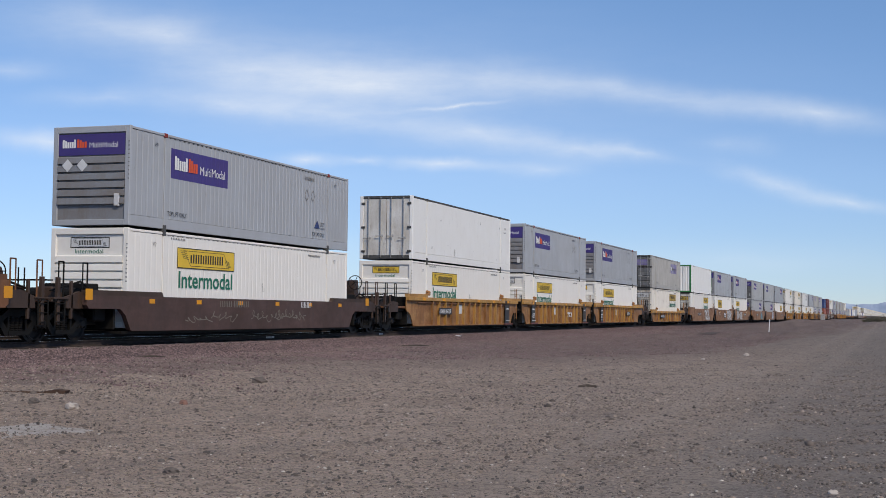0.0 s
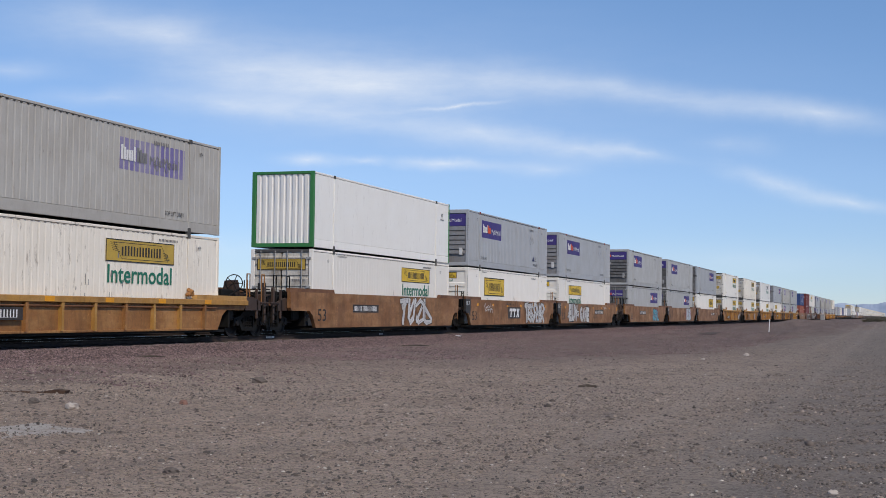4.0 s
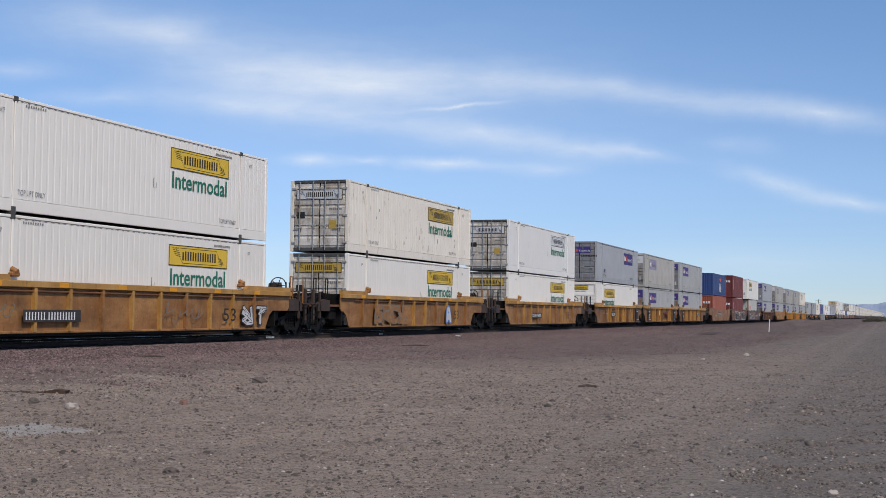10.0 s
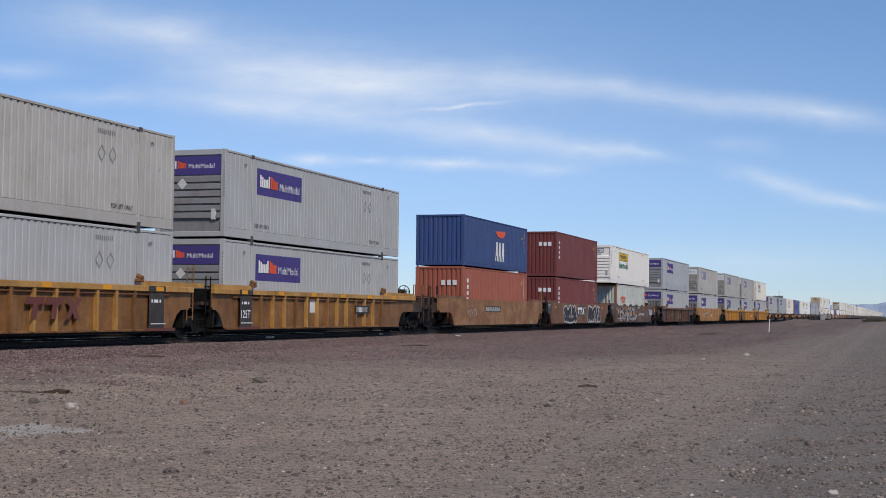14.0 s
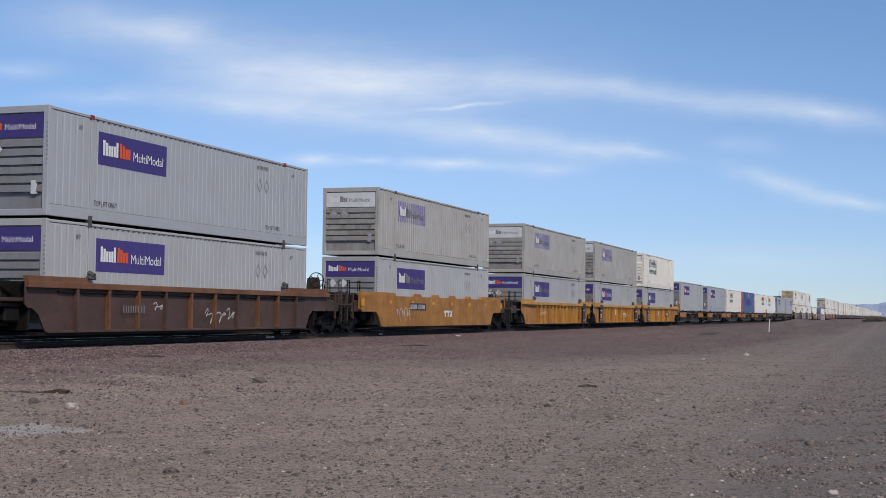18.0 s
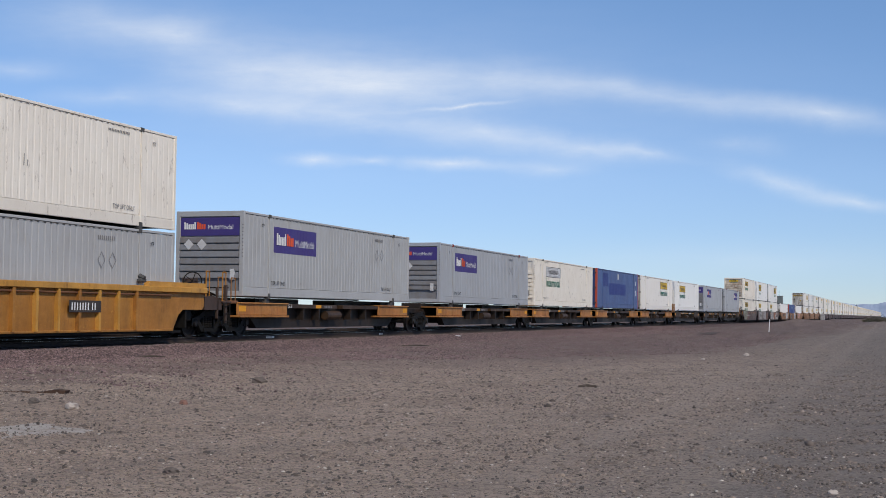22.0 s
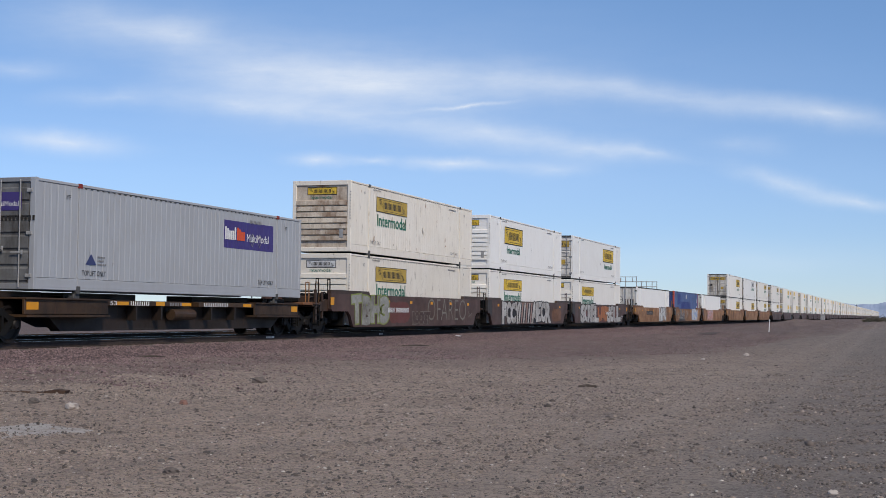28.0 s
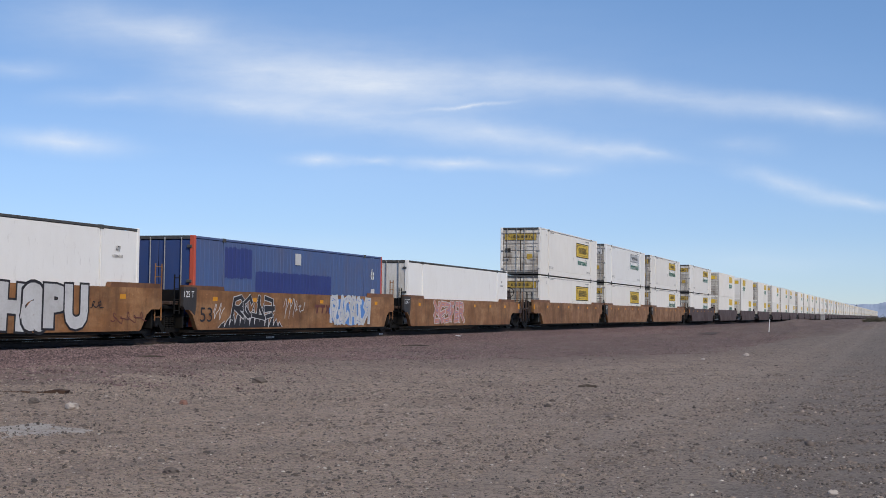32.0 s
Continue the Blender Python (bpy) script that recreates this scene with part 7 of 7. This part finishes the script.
    part("cap", Shape().rod((0.0, -0.04, 0.92), (0.0, -0.042, 0.99), 0.042, 8), LETTERWHITE, post)
    # a flat dark grey patch that follows the lie of the land
    ash = blot(7.0, 1.1, 77)
    ash.v = [(x, y, float(ground_height(np.array(89 + x), np.array(11.8 + y))) + 0.03) for x, y, z in ash.v]
    tagged(new("ash_patch", coat(ash.mesh("ash_patch"), steel("dark_grey_patch", (0.135, 0.105, 0.096), 0.95))), "dark grey patch on the maroon ground", "ash patch", kind="structure").location = (89, 11.8, 0)
    # plate on the ballast
    scrap2 = new("scrap_plate", coat(Shape().bar(-0.3, 0.3, -0.1, 0.1, 0.0, 0.03).mesh("scrap_plate"), PANELWHITE))
    tagged(scrap2, "pale scrap plate lying on the ballast", "debris")
    scrap2.matrix_basis = pose(61.5, 20.2, 0.40, 8, 0, 10)


def shrub(x, y, z, size, seed):
    """A dry desert shrub: bare stems and many small leaf clumps."""
    rng = np.random.default_rng(seed)
    bush = thing("desert_shrub", "dark grey-green dry desert shrub beside the dirt road", "shrub", "shrubs", pose(x, y, z))
    stems, leaves = Shape(), Shape()
    for i in range(14):
        a, tip = rng.uniform(0, math.tau), rng.uniform(0.5, 1.0) * size
        end = Vector((math.cos(a) * tip * 0.9, math.sin(a) * tip * 0.9, tip * rng.uniform(0.35, 0.95)))
        stems.rod((0, 0, -0.05), end * 0.5 + Vector((0, 0, 0.1)), 0.03, 5, 0.02).rod(end * 0.5 + Vector((0, 0, 0.1)), end, 0.02, 5, 0.008)
        for k in range(40):
            c = end * rng.uniform(0.35, 1.05) + Vector(rng.normal(0, 0.13 * size, 3).tolist())
            c.z = max(c.z, 0.02)
            u, w = Vector(rng.normal(0, 1, 3).tolist()).normalized() * 0.10, Vector(rng.normal(0, 1, 3).tolist()).normalized() * 0.06
            leaves.poly([c - u, c + w, c + u, c - w], [(0, 1, 2, 3)])
    part("stems", stems, steel("dry_stem_bark", (0.10, 0.08, 0.06), 0.95), bush)
    tagged(part("leaves", leaves, paint("dusty_leaves", (0.085, 0.085, 0.055), 0.3), bush), kind="stuff")


def line_side():
    """What stands along the track far off."""
    for x, y, size, seed in ((300, 4.6, 1.5, 1), (312, 6.4, 1.3, 2), (335, 6.0, 1.7, 3), (352, 8.2, 1.2, 4), (290, 2.4, 1.3, 5), (320, 3.2, 1.6, 6)):
        shrub(x, y, float(ground_height(np.array(x), np.array(y))), size, seed)
    wood = steel("weathered_pole_wood", (0.07, 0.06, 0.055), 0.95)
    for x, y, tall in ((640, 36.0, 9.5), (1000, 30.0, 10.5), (820, 52.0, 8.0)):
        pole = thing("utility_pole", "weathered dark utility pole beyond the track", "pole", "utility poles", pose(x, y, 0.0))
        part("mast", Shape().rod((0, 0, -0.2), (0, 0, tall), 0.18, 8, 0.12), wood, pole)
        for z in (tall - 0.5, tall - 1.4):
            part("crossarm", Shape().bar(-0.07, 0.07, -1.4, 1.4, z - 0.07, z + 0.07), wood, pole)
    yard = thing("substation_gantry", "pale galvanised steel gantry of a substation beyond the track", "gantry", m=pose(340, 58.7, 0.0))
    for y in (0.0, 1.2, 2.6, 3.9, 5.2, 8.0, 11.0, 14.6, 18.2):
        part("post", Shape().bar(-0.09, 0.09, y - 0.08, y + 0.08, -0.3, 10.0 if y < 4 else 11.2, 0.02), GALV, yard)
    part("beam", Shape().bar(-0.08, 0.08, 5.0, 18.4, 11.0, 11.16, 0.02), GALV, yard)
    part("beam", Shape().bar(-0.08, 0.08, 0.0, 14.6, 9.75, 9.92, 0.02), GALV, yard)
    part("beam", Shape().bar(-0.08, 0.08, 0.0, 5.2, 8.5, 8.66, 0.02), GALV, yard)
    for y in (6.2, 9.6, 12.4):
        part("insulator", Shape().rod((0, y, 9.9), (0, y, 10.9), 0.12, 8, 0.07), GALV, yard)
    part("equipment_box", Shape().bar(-0.4, 0.4, 9.2, 9.9, 9.92, 10.8, 0.05), GALV, yard)
    block = thing("tower_block", "grey-green plant tower with a short mast beyond the track", "tower", m=pose(600, 50.6, 0.0))
    part("wall", Shape().bar(-1.9, 1.9, -1.9, 1.9, -0.2, 10.0, 0.06), paint("grey_green_cladding", (0.16, 0.20, 0.20), 0.3), block)
    part("roof", Shape().bar(-2.05, 2.05, -2.05, 2.05, 10.0, 10.25, 0.04), GALV, block)
    part("mast", Shape().rod((0, -0.4, 10.2), (0, -0.4, 12.4), 0.10, 6, 0.06), CASTING, block)
    box = thing("relay_cabinet", "pale grey signal cabinet beside the track", "cabinet", m=pose(330, 17.6, float(ground_height(np.array(330.0), np.array(17.6)))))
    part("body", Shape().bar(-0.5, 0.5, -0.45, 0.45, 0.0, 1.45, 0.03), GALV, box)
    part("roof", Shape().prism([(-0.6, 1.45), (0.6, 1.45), (0.5, 1.56), (-0.5, 1.56)], -0.55, 0.55), GALV, box)
    part("door", Shape().bar(-0.42, 0.42, -0.47, -0.44, 0.1, 1.35, 0.01), PANELWHITE, box)


# ---- sky and distance ----
def distance():
    # the haze of the distance is put into the rock's blue colour
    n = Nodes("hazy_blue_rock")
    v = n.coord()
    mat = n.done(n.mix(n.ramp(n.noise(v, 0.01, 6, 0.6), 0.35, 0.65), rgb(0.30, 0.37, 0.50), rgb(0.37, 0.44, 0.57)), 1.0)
    xs, rng = np.linspace(-1, 1, 120), np.random.default_rng(11)
    for name, x0, y0, wide, high, seed in (("mountains", 4700, 40, 300, 66, 1), ("mountains", 4600, 900, 500, 26, 2), ("mountains", 4500, -700, 520, 60, 3)):
        r = 0.62 + 0.10 * np.sin(4 * xs + seed) + 0.06 * np.sin(11 * xs + 2 * seed) + 0.025 * np.sin(27 * xs + seed) + 0.008 * rng.uniform(-1, 1, len(xs))
        top = high * np.clip(r, 0.1, None) * np.clip((1 - np.abs(xs)) * 3, 0, 1)
        pts, faces = [], []
        for i, u in enumerate(xs):
            y = y0 + u * wide
            pts += [(x0 - 150, y, -5), (x0 - 60 + 15 * math.sin(17 * u), y, top[i] * 0.55), (x0, y, top[i]), (x0 + 80, y, -5)]
        for i in range(len(xs) - 1):
            faces += [(4 * i + j, 4 * i + 4 + j, 4 * i + 5 + j, 4 * i + 1 + j) for j in range(3)]
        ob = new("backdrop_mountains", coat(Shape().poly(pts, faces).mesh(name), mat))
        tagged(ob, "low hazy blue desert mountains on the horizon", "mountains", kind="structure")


CLOUD_STAND = STAND @ Matrix.Translation((0, 0, -4300))
CLOUDS = []


def cirrus(name, label, streaks, strength, speed, seed):
    """A thin veil of ice cloud; u and v count from the middle of the view in thousandths of the distance."""
    n = Nodes(name)
    v = n.coord((1 / 4.3, 1 / 4.3, 1))
    warp = n.add("TexNoise", Scale=0.010, Detail=7.0, Roughness=0.62)
    n.link(v, warp.inputs["Vector"])
    off = n.add("VectorMath", operation="MULTIPLY_ADD")
    n.link(warp.outputs["Color"], off.inputs[0])
    off.inputs[1].default_value = (56, 20, 0)
    off.inputs[2].default_value = (-28, -10, 0)
    moved = n.add("VectorMath", operation="ADD")
    n.link(v, moved.inputs[0])
    n.link(off.outputs[0], moved.inputs[1])
    total = None
    for u, w, long, thick, lean, gain in streaks:
        m = n.add("Mapping", vector_type="TEXTURE")
        m.inputs["Location"].default_value = (u, w, 0)
        m.inputs["Rotation"].default_value = (0, 0, radians(lean))
        m.inputs["Scale"].default_value = (long, thick, 1)
        n.link(moved.outputs[0], m.inputs["Vector"])
        flat = n.add("VectorMath", operation="MULTIPLY")
        flat.inputs[1].default_value = (1, 1, 0)
        n.link(m.outputs[0], flat.inputs[0])
        g = n.add("TexGradient", gradient_type="QUADRATIC_SPHERE")
        n.link(flat.outputs[0], g.inputs["Vector"])
        got = n.math("MULTIPLY", g.outputs["Fac"], gain)
        total = got if total is None else n.math("ADD", total, got)
    wisps = n.ramp(n.noise(n.coord((1 / 4.3 * 0.30, 1 / 4.3, 1), rot=(0, 0, 0.10)), 0.022, 8, 0.60), 0.28, 0.70)
    threads = n.ramp(n.noise(n.coord((1 / 4.3 * 0.16, 1 / 4.3, 1), rot=(0, 0, 0.16)), 0.075, 6, 0.60), 0.30, 0.72)
    veil = n.math("ADD", n.math("ADD", n.math("MULTIPLY", wisps, 0.66), n.math("MULTIPLY", threads, 0.24)), 0.30)
    alpha = n.math("MINIMUM", n.math("MULTIPLY", total, veil), 0.85)
    glow = n.add("Emission", Color=rgb(0.88, 0.93, 1.0), Strength=strength)
    clear = n.add("BsdfTransparent")
    mixer = n.add("MixShader")
    n.link(alpha, mixer.inputs[0])
    n.link(clear.outputs[0], mixer.inputs[1])
    n.link(glow.outputs[0], mixer.inputs[2])
    n.link(mixer.outputs[0], n.tree.nodes["Material Output"].inputs["Surface"])
    s = Shape().poly([(-3000, -200, 0), (3000, -200, 0), (3000, 1500, 0), (-3000, 1500, 0)], [(0, 1, 2, 3)])
    ob = new("backdrop_cirrus", coat(s.mesh(name), n.mat))
    tagged(ob, label, "clouds", kind="structure")
    ob.matrix_basis = CLOUD_STAND
    CLOUDS.append((ob, speed))


lay_ground()
lay_track()
distance()
cirrus("cirrus_veil", "thin white cirrus streaks and low haze drifting in a blue sky",
       [(-251, 167, 160, 40, -6, 0.46), (-200, 158, 55, 18, -8, 0.40), (-318, 136, 72, 13, -5, 0.36), (-94, 125, 202, 53, -3, 0.52), (-52, 123, 127, 32, -3, 0.34), (-149, 132, 101, 25, -2, 0.28),
        (36, 127, 135, 28, -4, 0.40), (-255, 111, 84, 13, -3, 0.34), (-162, 108, 118, 15, -5, 0.36), (154, 114, 181, 18, -5, 0.52), (281, 100, 118, 17, -7, 0.56), (-69, 96, 127, 18, -8, 0.38),
        (28, 85, 127, 20, -10, 0.44), (104, 75, 97, 16, -7, 0.50), (142, 71, 51, 8, -8, 0.32), (-97, 67, 46, 8, -3, 0.75), (-59, 65, 21, 6, 0, 0.50), (-2, 64, 70, 8, -1, 0.80),
        (74, 61, 55, 9, 0, 0.40), (-291, 81, 84, 15, -6, 0.66), (247, 50, 89, 14, -14, 0.60), (302, 36, 67, 10, -8, 0.52), (213, 78, 55, 13, 0, 0.28), (8, 105, 66, 3, 6, 0.60),
        # the last three paint low horizon haze into the same glowing sheet
        (-35, 114, 464, 127, -4, 0.22), (215, -8, 260, 26, 0, 0.16), (-180, 0, 300, 20, 0, 0.20), (-300, -60, 600, 62, 0, 0.15)],
       0.95, 1.2, 1)
build_train()
mark_cars()
mark_loads()
far_train()
lone_things()
line_side()
strew()
motions()
